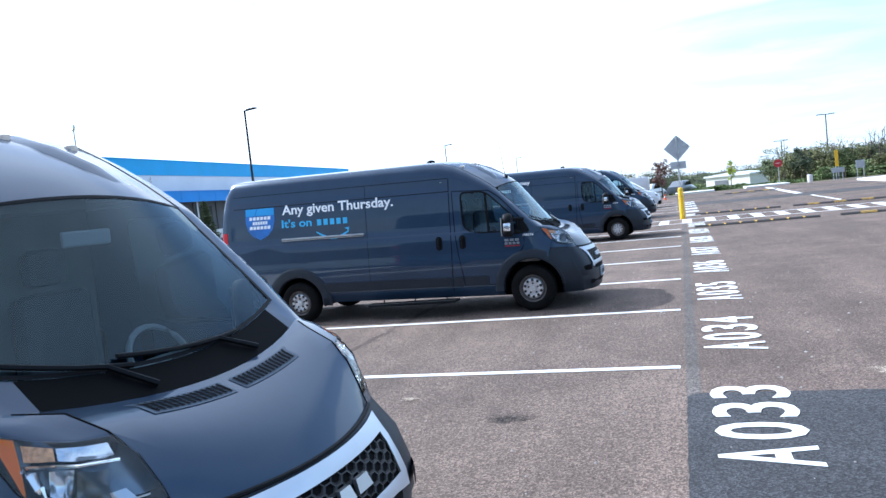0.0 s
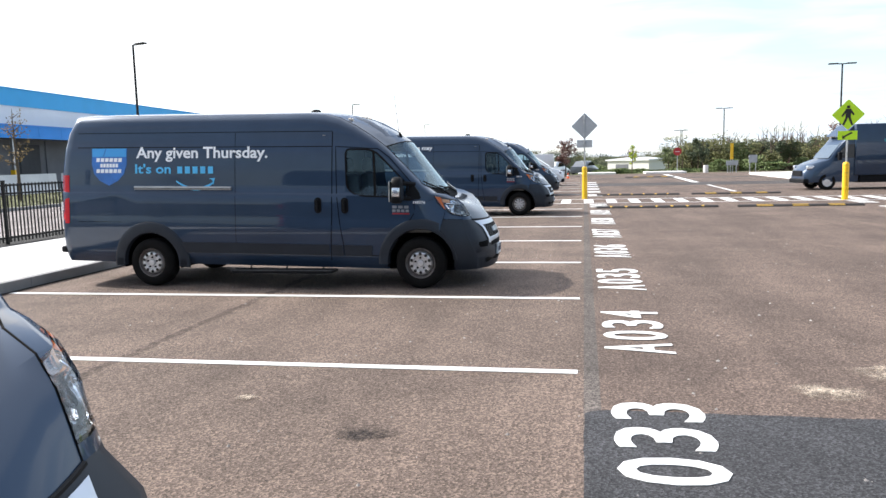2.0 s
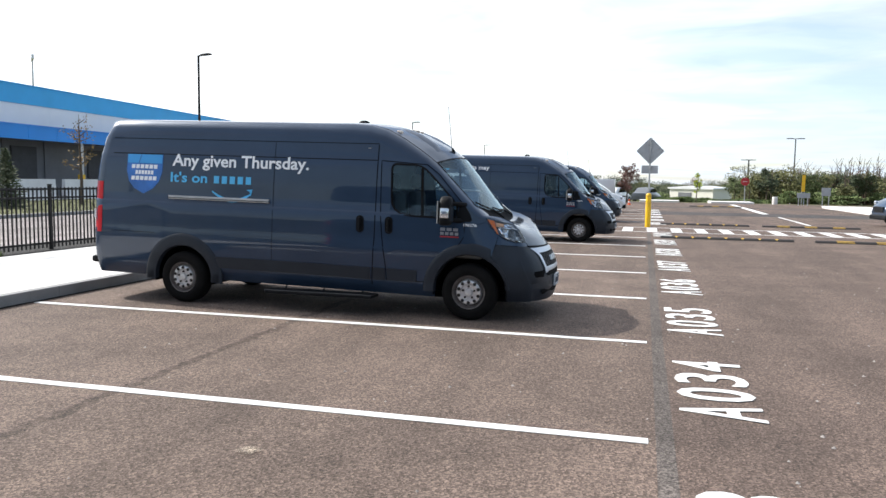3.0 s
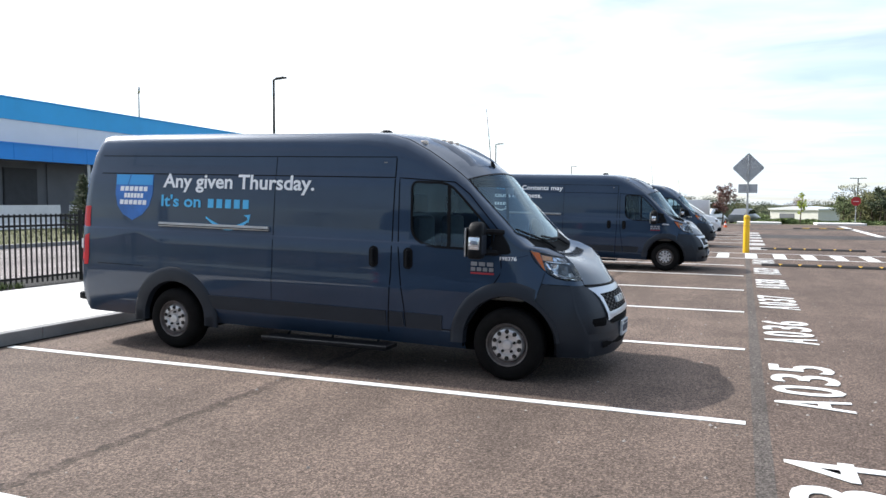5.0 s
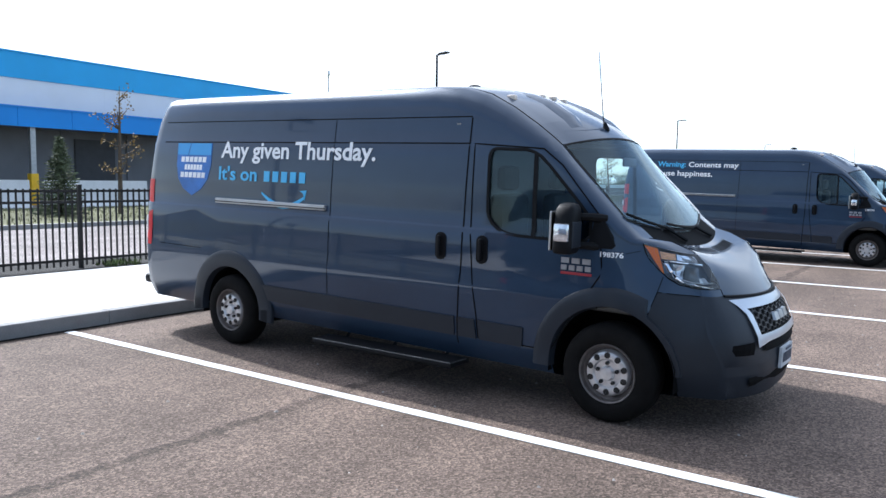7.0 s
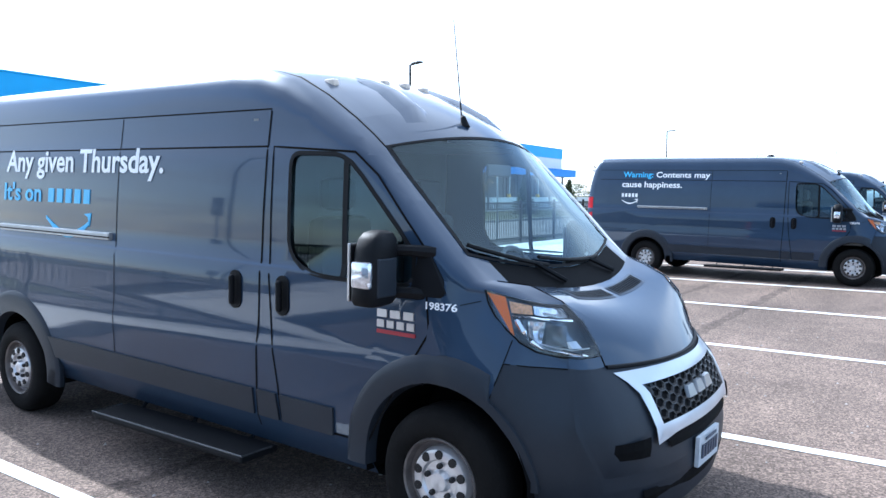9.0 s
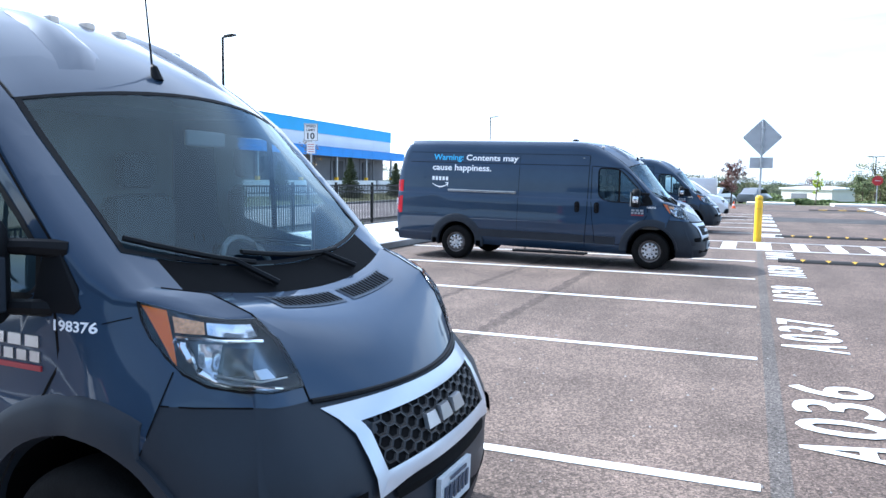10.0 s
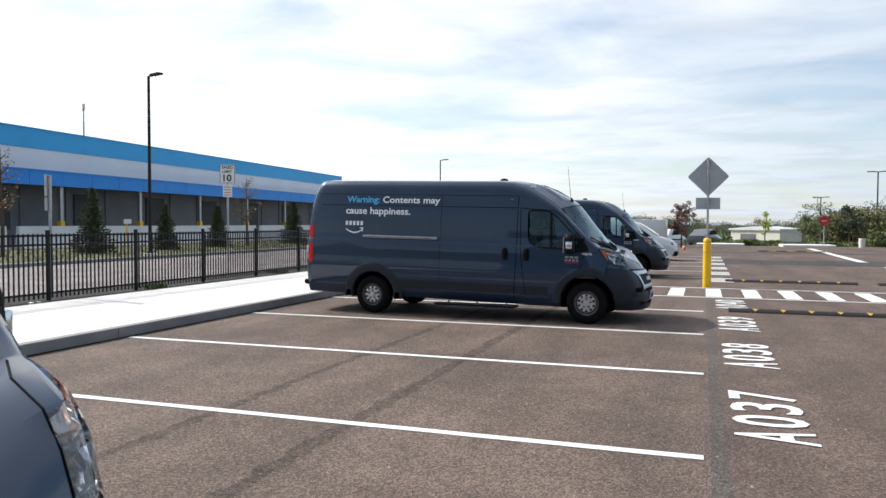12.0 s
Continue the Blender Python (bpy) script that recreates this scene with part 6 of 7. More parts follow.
def crossing_sign(x, y, turn, facing, label):
    """A post with a diamond board and a small board below. facing: whether the printed side looks at -y."""
    root = empty("crossing_sign", pose(x, y, 1.3, 0, 0, turn), label, "road sign", "crossing signs")
    part("post", tube(bmesh.new(), [(0, 0, 0), (0, 0, 2.12)], 0.03, 10), M["galv"], root)
    s = -1 if facing else 1
    b = bmesh.new()
    off = -0.045 if facing else 0.036
    prism(b, [(px, pz + 1.66) for px, pz in diamond(0.51)], 0.006, "XZ", off)
    board = part("board", b, M["sign_back"] if not facing else M["lime"], root, "grey back of a diamond sign" if not facing else "fluorescent lime diamond board")
    b = boxbm(-0.31, 0.31, off, off + 0.006, 0.79, 1.10)
    low = part("lower_board", b, M["sign_back"] if not facing else M["lime"], root)
    if not facing:
        for z in (0.95, 1.4, 1.9):
            part("clamp", boxbm(-0.05, 0.05, -0.034, 0.034, z - 0.02, z + 0.02), M["galv"], root)
    else:
        # walking figure as a plain shape
        b = bmesh.new()
        for o in ([(-0.05, 1.88), (0.05, 1.88), (0.05, 1.97), (-0.05, 1.97)], [(-0.09, 1.55), (0.08, 1.55), (0.09, 1.86), (-0.08, 1.86)],
                  [(-0.09, 1.55), (-0.01, 1.55), (-0.12, 1.30), (-0.19, 1.30)], [(0.0, 1.55), (0.08, 1.55), (0.17, 1.30), (0.10, 1.30)],
                  [(-0.08, 1.84), (-0.04, 1.76), (-0.18, 1.58), (-0.22, 1.62)], [(0.08, 1.84), (0.05, 1.76), (0.16, 1.62), (0.20, 1.67)]):
            prism(b, o, 0.002, "XZ", -0.049)
        part("symbol", b, M["sign_black"], board, "black walking symbol")
        b = bmesh.new()
        prism(b, [(-0.17, 0.83), (-0.06, 0.84), (-0.10, 0.88), (0.16, 1.02), (0.12, 1.06), (-0.13, 0.92), (-0.17, 0.95)], 0.002, "XZ", -0.049)
        part("arrow", b, M["sign_black"], low, "black slanting arrow")
    return root


crossing_sign(0.08, 25.5, 0, False, "grey back of a diamond road sign on a steel post")
crossing_sign(9.1, 22.75, -4, True, "lime pedestrian crossing sign with an arrow board")


def speed_hump(x0, x1, y, bright):
    """Rubber hump sections end to end, black and yellow in turn."""
    root = empty("speed_hump", pose(x0, y, 0), "black rubber speed hump with yellow blocks", "speed hump", "speed humps")
    n = max(2, round((x1 - x0) / 0.5))
    w = (x1 - x0) / n
    prof = [(-0.15, 0.0), (-0.13, 0.03), (-0.07, 0.062), (0.0, 0.07), (0.07, 0.062), (0.13, 0.03), (0.15, 0.0)]
    for k in range(n):
        b = bmesh.new()
        a = [b.verts.new((0.01, py, pz)) for py, pz in prof]
        c = [b.verts.new((w - 0.01, py, pz)) for py, pz in prof]
        for i in range(len(prof) - 1):
            b.faces.new((a[i], c[i], c[i + 1], a[i + 1]))
        b.faces.new(a)
        b.faces.new(c[::-1])
        sec = part("section", b, M["rubber"], root, at=pose(k * w, 0, 0))
        if bright and k % 2:
            b = bmesh.new()
            b.faces.new([b.verts.new(v) for v in ((0.03, -0.135, 0.031), (w - 0.03, -0.135, 0.031), (w - 0.03, -0.03, 0.073), (0.03, -0.03, 0.073))])
            b.faces.new([b.verts.new(v) for v in ((0.03, 0.135, 0.031), (0.03, 0.03, 0.073), (w - 0.03, 0.03, 0.073), (w - 0.03, 0.135, 0.031))])
            part("yellow_block", b, M["rubber_yellow"], sec, "yellow reflective block")
        elif not bright and k:
            b = bmesh.new()
            b.faces.new([b.verts.new(v) for v in ((-0.06, -0.05, 0.071), (0.0, -0.13, 0.035), (0.06, -0.05, 0.071))])
            b.faces.new([b.verts.new(v) for v in ((0.09, 0.138, 0.03), (-0.09, 0.138, 0.03), (0.0, 0.03, 0.073))])
            part("yellow_block", b, M["rubber_yellow"], sec, "yellow reflective triangle")


M["dark_strip"] = asphalt("dark_strip_surface", (0.055, 0.05, 0.048))
speed_hump(0.45, 4.35, 19.75, False)
speed_hump(4.95, 8.7, 19.7, True)
speed_hump(0.6, 4.1, 27.9, False)
speed_hump(4.6, 8.2, 27.9, True)
speed_hump(3.2, 6.9, 54.5, True)
flat("dark_band", wobbly([(0.4, 38.3), (32.0, 37.3), (32.0, 42.0), (0.4, 43.0)], 0.06, 1.0, 9), 0.0035, M["dark_strip"], "darker strip across the lot", "asphalt")
flat("dark_band", wobbly([(0.4, 51.5), (32.0, 51.0), (32.0, 52.5), (0.4, 53.0)], 0.06, 1.0, 10), 0.0035, M["dark_strip"], "darker strip across the lot", "asphalt")


def speed_sign(x, y):
    root = empty("speed_limit_sign", pose(x, y, 0.13, 0, 0, 0), "white speed limit 10 sign over a small red and white board", "road sign")
    # the boards look towards +x and -y, at the lot
    turn = pose(0, 0, 0.36, 0, 0, 24) @ Matrix.Diagonal((0.86, 1, 0.88, 1))
    part("post", tube(bmesh.new(), [(0, 0, 0), (0, 0, 3.15)], 0.03, 8), M["galv"], root)
    b = boxbm(-0.25, 0.25, -0.045, -0.038, 2.63, 3.25)
    bd = part("board", b, M["sign_white"], root, at=turn)
    b = bmesh.new()
    for o in ((-0.245, 0.245, 3.22, 3.235), (-0.245, 0.245, 2.645, 2.66), (-0.245, -0.23, 2.645, 3.235), (0.23, 0.245, 2.645, 3.235)):
        box(b, o[0], o[1], -0.048, -0.045, o[2], o[3])
    part("border", b, M["sign_black"], bd)
    for words, z0, h, w in (("SPEED", 3.11, 0.085, 0.36), ("LIMIT", 2.98, 0.085, 0.32), ("10", 2.70, 0.23, 0.27)):
        me = text_mesh(words, w, h, 0.002, 0.025)
        me.materials.append(M["sign_black"])
        o = new("lettering", me)
        o.parent = bd
        o.matrix_basis = Matrix.Translation((-w / 2, -0.046, z0)) @ Matrix.Rotation(radians(90), 4, "X")
    b = boxbm(-0.15, 0.15, -0.045, -0.038, 2.2, 2.6)
    b2 = part("lower_board", b, M["sign_white"], root, "white board with red bars", at=turn)
    for k in range(4):
        part("red_bar", boxbm(-0.11, 0.11, -0.048, -0.045, 2.25 + k * 0.085, 2.272 + k * 0.085), M["sign_red"], b2)


speed_sign(-12.97, 22.66)


def sign_edge_on(x, y):
    root = empty("road_sign", pose(x, y, 0.13, 0, 0, 106), "grey back of two sign boards on a steel post", "road sign")
    part("post", tube(bmesh.new(), [(0, 0, 0), (0, 0, 2.52)], 0.032, 8), M["galv"], root)
    part("board", boxbm(-0.13, 0.13, 0.034, 0.04, 2.10, 2.54), M["sign_back"], root)
    part("lower_board", boxbm(-0.13, 0.13, 0.034, 0.04, 1.80, 2.07), M["sign_back"], root)


sign_edge_on(-12.9, 16.32)
sign_edge_on(-12.9, -3.0)


def small_post_sign(x, y):
    root = empty("yard_sign", pose(x, y, 0.12), "small white sign on a yellow post by the docks", "road sign")
    part("post", tube(bmesh.new(), [(0, 0, 0), (0, 0, 1.5)], 0.04, 8), M["yellow"], root)
    part("board", boxbm(0.06, 0.08, -0.35, 0.35, 1.45, 1.75), M["sign_white"], root)


small_post_sign(-36.0, 44.5)


def stop_sign(x, y, z):
    root = empty("stop_sign", pose(x, y, z), "red octagonal stop sign on a steel post", "road sign")
    part("post", tube(bmesh.new(), [(0, 0, 0), (0, 0, 2.2 - z)], 0.035, 8), M["galv"], root)
    b = bmesh.new()
    prism(b, [(0.38 * math.cos(radians(45 * k + 22.5)), 1.95 - z + 0.38 * math.sin(radians(45 * k + 22.5))) for k in range(8)], 0.01, "XZ", -0.05)
    bd = part("board", b, M["sign_red"], root)
    part("white_bar", boxbm(-0.2, 0.2, -0.056, -0.05, 1.93 - z, 1.965 - z), M["sign_white"], bd)


stop_sign(8.5, 66.8, -0.1)


def board_sign(x, y, z0, z1, half, material, label):
    root = empty("road_sign", pose(x, y, -0.1), label, "road sign", "far signs")
    part("post", tube(bmesh.new(), [(-half * 0.7, 0.03, 0), (-half * 0.7, 0.03, z1)], 0.035, 6), M["galv"], root)
    part("post", tube(bmesh.new(), [(half * 0.7, 0.03, 0), (half * 0.7, 0.03, z1)], 0.035, 6), M["galv"], root)
    part("board", boxbm(-half, half, -0.02, 0.0, z0, z1, bevel=0.004), material, root)


board_sign(14.3, 63.0, 0.95, 1.6, 0.34, M["sign_back"], "grey sign board on two posts")
board_sign(12.7, 63.5, 0.75, 1.15, 0.5, M["sign_back"], "low grey sign board on posts")
board_sign(12.75, 64.0, 1.25, 2.65, 0.13, M["yellow"], "narrow yellow sign board on posts")

# concrete islands at the lot's far side
for x0, x1, y0, y1 in ((5.6, 9.2, 65.6, 69.0), (-0.5, 3.0, 66.5, 69.5), (12.9, 16.0, 43.6, 57.5), (18.0, 30.0, 44.0, 46.5)):
    b = boxbm(x0, x1, y0, y1, -0.05, 0.15, bevel=0.02)
    tagged(part("kerb_island", b, M["concrete"]), "pale concrete kerbed island in the lot", "kerb", "kerb islands", "structure")
for x, y in ((10.9, 66.0), (22.0, 60.0)):
    b = lathe(bmesh.new(), [(0.22, 0.0), (0.22, 0.62), (0.2, 0.66), (0.001, 0.66)], 16, "Z", (x, y, 0))
    tagged(part("concrete_post", b, M["concrete"]), "squat pale concrete post", "concrete post", "concrete posts")


def traffic_cone(x, y):
    root = empty("traffic_cone", pose(x, y, 0), "small orange traffic cone on the asphalt", "traffic cone", "traffic cones")
    part("foot", boxbm(-0.15, 0.15, -0.15, 0.15, 0, 0.03, bevel=0.008), M["cone"], root)
    part("body", lathe(bmesh.new(), [(0.11, 0.03), (0.025, 0.46), (0.001, 0.46)], 14, "Z"), M["cone"], root, smooth=True)
    part("band", lathe(bmesh.new(), [(0.083, 0.18), (0.066, 0.27)], 14, "Z"), M["sign_white"], root)


traffic_cone(-1.2, 55.5)


# ---- other vehicles ----
def simple_wheel(parent, x, y, r, side, dual=False):
    b = lathe(bmesh.new(), [(r * 0.6, 0.0), (r * 0.95, -0.01), (r, 0.03), (r, 0.2), (r * 0.95, 0.23), (r * 0.6, 0.23)], 24, "Y")
    w = part("wheel", b, M["tyre"], parent, "black tyre on a steel wheel", True, pose(x, y, r, 0, 0, 0 if side < 0 else 180))
    prof = [(r * 0.6, 0.01), (r * 0.5, 0.09 if dual else 0.02), (r * 0.25, 0.10 if dual else 0.0), (0.001, 0.0)]
    part("rim", lathe(bmesh.new(), prof, 24, "Y"), M["rim"], w, "grey steel rim", True)


def loft(bm, sections):
    """Skins closed rings of points."""
    rows = [[bm.verts.new(p) for p in s] for s in sections]
    n = len(rows[0])
    for a, b in zip(rows, rows[1:]):
        for k in range(n):
            bm.faces.new((a[k], a[(k + 1) % n], b[(k + 1) % n], b[k]))
    bm.faces.new(rows[0][::-1])
    bm.faces.new(rows[-1])
    bmesh.ops.recalc_face_normals(bm, faces=bm.faces)
    return bm


def hoop(x, w_low, w_mid, w_top, z0, zm, z1, r=0.1):
    return [(x, -w_low, z0), (x, -w_mid, zm), (x, -w_top, z1 - r), (x, -w_top + r * 0.7, z1 - r * 0.2), (x, -w_top + r * 2, z1), (x, w_top - r * 2, z1), (x, w_top - r * 0.7, z1 - r * 0.2), (x, w_top, z1 - r), (x, w_mid, zm), (x, w_low, z0)]


def box_truck(at):
    """A cutaway step van: short hood, slanted screen and a tall cargo box."""
    root = empty("box_truck", at, "dark navy box truck with a white and teal slogan", "truck")
    b = loft(bmesh.new(), [hoop(-2.25, 0.95, 1.0, 0.95, 0.35, 1.0, 2.35), hoop(-1.75, 0.95, 1.0, 0.92, 0.35, 1.0, 2.32), hoop(-1.55, 0.95, 1.0, 0.86, 0.35, 1.0, 2.1), hoop(-1.02, 0.95, 1.0, 0.9, 0.35, 1.0, 1.36, 0.06),
                           hoop(-0.55, 0.93, 0.99, 0.86, 0.35, 0.9, 1.22, 0.08), hoop(-0.22, 0.88, 0.93, 0.78, 0.32, 0.8, 1.08, 0.1), hoop(-0.02, 0.7, 0.78, 0.66, 0.3, 0.6, 0.86, 0.1)])
    part("cab", b, M["paint"], root, "dark navy truck cab", True)
    b = boxbm(-6.75, -2.05, -1.08, 1.08, 0.62, 2.86, bevel=0.05)
    part("cargo_box", b, M["paint"], root, "tall dark navy cargo box", True)
    b = bmesh.new()
    prism(b, [(-2.05, 2.35), (-1.55, 2.35), (-2.05, 2.80)], 1.7, "XZ", -0.85)
    part("wind_deflector", b, M["paint"], root, "dark navy roof deflector")
    b = bmesh.new()
    b.faces.new([b.verts.new(v) for v in ((-1.56, -0.80, 2.06), (-1.56, 0.80, 2.06), (-1.02, 0.84, 1.385), (-1.02, -0.84, 1.385))])
    bmesh.ops.translate(b, verts=b.verts, vec=(0.02, 0, 0.015))
    part("windshield", b, M["windshield_far"], root, "pale reflecting windshield")
    for s in (-1, 1):
        b = bmesh.new()
        prism(b, [(-2.15, 1.38), (-2.15, 1.98), (-1.68, 1.98), (-1.22, 1.42)], 0.012, "XZ", s * 0.99 - 0.006)
        part("side_window", b, M["dash_glass"], root, "dark door window")
        b = boxbm(-1.42, -1.27, s * 1.2 - 0.1, s * 1.2 + 0.1, 1.3, 1.65, bevel=0.03)
        part("mirror", b, M["black_plastic"], root, "black door mirror")
        b = bmesh.new()
        box(b, -0.42, -0.12, s * 0.76 - 0.1, s * 0.76 + 0.1, 0.92, 1.08, bevel=0.03)
        part("headlamp", b, M["reflector"], root, "clear headlamp")
        simple_wheel(root, -0.95, s * 0.96, 0.36, s)
        simple_wheel(root, -4.95, s * 1.02, 0.36, s, True)
        b = bmesh.new()
        prism(b, arch(-4.95, 0.38, 0.5, 0.55), 0.05, "XZ", s * 1.06 - 0.025)
        part("arch_flare", b, M["black_plastic"], root, "black wheel-arch trim")
    part("grille", boxbm(-0.06, 0.02, -0.5, 0.5, 0.62, 0.85, bevel=0.02), M["black_plastic"], root, "black grille")
    part("bumper", boxbm(-0.25, 0.04, -0.86, 0.86, 0.3, 0.5, bevel=0.05), M["black_plastic"], root, "black bumper")
    part("skirt", boxbm(-6.7, -2.3, -1.0, 1.0, 0.30, 0.62), M["black_plastic"], root)
    # slogan: white words and teal brand bars, on the side that looks at the lot
    for words, x0, x1, m in (("It's on", -3.75, -3.25, "teal_letter"), ("and now it's on", -5.85, -4.45, "white_letter")):
        pass
    for words, x0, w, m in (("It's on", 3.25, 0.42, "teal_letter"), ("and now it's", 4.62, 1.1, "white_letter")):
        me = text_mesh(words, w, 0.16, 0.003, 0.01)
        me.materials.append(M[m])
        o = new("lettering", me)
        o.parent = root
        o.matrix_basis = Matrix.Translation((-x0, 1.082, 2.05)) @ Matrix.Rotation(radians(180), 4, "Z") @ Matrix.Rotation(radians(90), 4, "X")
    for k in range(5):
        part("word_bar", boxbm(-3.76 - k * 0.15, -3.64 - k * 0.15, 1.08, 1.084, 2.05, 2.16), M["teal_letter"], root, "teal word bar")
    return root


M["teal_letter"] = mat("teal_vinyl", (0.05, 0.38, 0.42), 0.4)
M["windshield_far"] = mat("sky_lit_glass", (0.08, 0.10, 0.11), 0.03, coat=1.0)
truck = box_truck(pose(9.6, 30.9, 0, 0, 0, 180 + 6))


def white_van(at):
    """A tall white cargo van seen from behind."""
    root = empty("cargo_van", at, "tall white cargo van seen from its rear corner", "van")
    b = loft(bmesh.new(), [hoop(-5.95, 0.92, 0.98, 0.80, 0.45, 1.1, 2.70, 0.14), hoop(-5.86, 0.98, 1.02, 0.86, 0.42, 1.1, 2.74, 0.14), hoop(-4.5, 0.98, 1.03, 0.87, 0.4, 1.1, 2.76, 0.14), hoop(-2.0, 0.98, 1.03, 0.86, 0.4, 1.1, 2.72, 0.14),
                           hoop(-1.7, 0.98, 1.02, 0.84, 0.4, 1.1, 2.5, 0.14), hoop(-0.95, 0.98, 1.0, 0.84, 0.4, 1.0, 1.4, 0.08), hoop(-0.3, 0.9, 0.95, 0.8, 0.38, 0.8, 1.15, 0.1), hoop(0.0, 0.7, 0.75, 0.6, 0.35, 0.6, 0.85, 0.1)])
    part("body", b, M["white_paint"], root, "white painted body", True)
    part("rear_bumper", boxbm(-6.1, -5.80, -0.99, 0.99, 0.40, 0.74, bevel=0.04), M["black_plastic"], root, "dark rear bumper")
    part("door_gap", boxbm(-5.975, -5.95, -0.008, 0.008, 0.65, 2.55), M["gap"], root)
    part("number_plate", boxbm(-5.985, -5.955, 0.25, 0.58, 0.85, 1.02), M["sign_back"], root, "plain grey number plate")
    part("brake_lamp", boxbm(-5.97, -5.90, -0.16, 0.16, 2.60, 2.66, bevel=0.01), M["red_lens"], root, "red roof brake lamp")
    part("sill", boxbm(-5.8, -1.0, -1.035, 1.035, 0.38, 0.70), M["black_plastic"], root, "black sill")
    for s in (-1, 1):
        part("tail_lamp", boxbm(-5.955, -5.84, s * 0.955 - 0.05, s * 0.955 + 0.05, 1.05, 1.62, bevel=0.02), M["red_lens"], root, "tall red tail lamp")
        part("rear_window", boxbm(-5.966, -5.94, s * 0.42 - 0.27, s * 0.42 + 0.27, 1.65, 2.25, bevel=0.01), M["white_paint"], root, "white blanked rear window")
        simple_wheel(root, -0.95, s * 1.0, 0.36, s)
        simple_wheel(root, -4.7, s * 1.0, 0.36, s)
        b = bmesh.new()
        prism(b, [(-1.95, 1.40), (-1.95, 1.98), (-1.6, 1.98), (-1.2, 1.42)], 0.012, "XZ", s * 1.0 - 0.006)
        part("side_window", b, M["dash_glass"], root, "dark door window")
    return root


white_van(pose(18.15, 21.3, 0, 0, 0, -4) @ Matrix.Diagonal((1, 1, 1.05, 1)))


def compact_van(at):
    root = empty("compact_van", at, "white compact van parked beyond the dark vans", "van")
    b = loft(bmesh.new(), [hoop(-4.6, 0.8, 0.88, 0.74, 0.3, 0.9, 1.78, 0.1), hoop(-4.4, 0.85, 0.91, 0.78, 0.3, 0.9, 1.84, 0.1), hoop(-2.3, 0.85, 0.92, 0.78, 0.28, 0.9, 1.86, 0.1), hoop(-1.75, 0.85, 0.92, 0.74, 0.28, 0.9, 1.74, 0.1),
                           hoop(-0.85, 0.85, 0.9, 0.76, 0.28, 0.8, 1.12, 0.06), hoop(-0.3, 0.8, 0.86, 0.7, 0.26, 0.7, 0.98, 0.08), hoop(0.0, 0.6, 0.66, 0.5, 0.25, 0.5, 0.72, 0.08)])
    part("body", b, M["white_paint"], root, "white painted body", True)
    b = bmesh.new()
    b.faces.new([b.verts.new(v) for v in ((-1.72, -0.66, 1.71), (-1.72, 0.66, 1.71), (-0.88, 0.74, 1.15), (-0.88, -0.74, 1.15))])
    bmesh.ops.translate(b, verts=b.verts, vec=(0.02, 0, 0.03))
    part("windshield", b, M["windshield_far"], root, "dark reflecting windshield")
    part("bumper", boxbm(-0.25, 0.03, -0.72, 0.72, 0.22, 0.45, bevel=0.05), M["black_plastic"], root, "black bumper")
    for s in (-1, 1):
        b = bmesh.new()
        prism(b, [(-2.5, 1.12), (-2.5, 1.6), (-1.8, 1.6), (-1.15, 1.14)], 0.012, "XZ", s * 0.885 - 0.006)
        part("side_window", b, M["dash_glass"], root, "dark door window")
        part("headlamp", boxbm(-0.42, -0.14, s * 0.64 - 0.1, s * 0.64 + 0.1, 0.72, 0.88, bevel=0.03), M["reflector"], root, "clear headlamp")
        simple_wheel(root, -0.85, s * 0.88, 0.32, s)
        simple_wheel(root, -3.7, s * 0.88, 0.32, s)
    return root


compact_van(pose(-1.15, 40.8, 0))


def box_trailer(at):
    root = empty("box_trailer", at, "plain white box trailer standing far off", "trailer")
    part("box", boxbm(-7.0, 0, -1.1, 1.1, 0.5, 2.0, bevel=0.04), M["white_paint"], root, "white box", True)
    for s in (-1, 1):
        simple_wheel(root, -4.4, s * 1.0, 0.34, s)
        simple_wheel(root, -3.5, s * 1.0, 0.34, s)
    part("tongue", boxbm(0, 1.0, -0.06, 0.06, 0.48, 0.56), M["black_plastic"], root)


box_trailer(pose(-2.6, 63.0, 0))


def parked_car(at, paint, label):
    root = empty("parked_car", at, label, "car", "far cars")
    b = loft(bmesh.new(), [hoop(-4.4, 0.75, 0.82, 0.7, 0.3, 0.6, 0.95, 0.08), hoop(-3.9, 0.82, 0.88, 0.72, 0.25, 0.6, 1.05, 0.08), hoop(-3.3, 0.82, 0.9, 0.62, 0.25, 0.7, 1.48, 0.08), hoop(-2.0, 0.82, 0.9, 0.62, 0.25, 0.7, 1.5, 0.08),
                           hoop(-1.2, 0.82, 0.9, 0.7, 0.25, 0.7, 1.02, 0.06), hoop(-0.3, 0.78, 0.84, 0.66, 0.25, 0.6, 0.85, 0.08), hoop(0, 0.6, 0.66, 0.5, 0.25, 0.5, 0.65, 0.08)])
    part("body", b, paint, root, smooth=True)
    for s in (-1, 1):
        b = bmesh.new()
        prism(b, [(-3.5, 1.02), (-3.15, 1.38), (-2.05, 1.4), (-1.5, 1.04)], 0.012, "XZ", s * 0.80 - 0.006)
        part("side_window", b, M["dash_glass"], root, "dark windows")
        simple_wheel(root, -0.85, s * 0.86, 0.31, s)
        simple_wheel(root, -3.5, s * 0.86, 0.31, s)


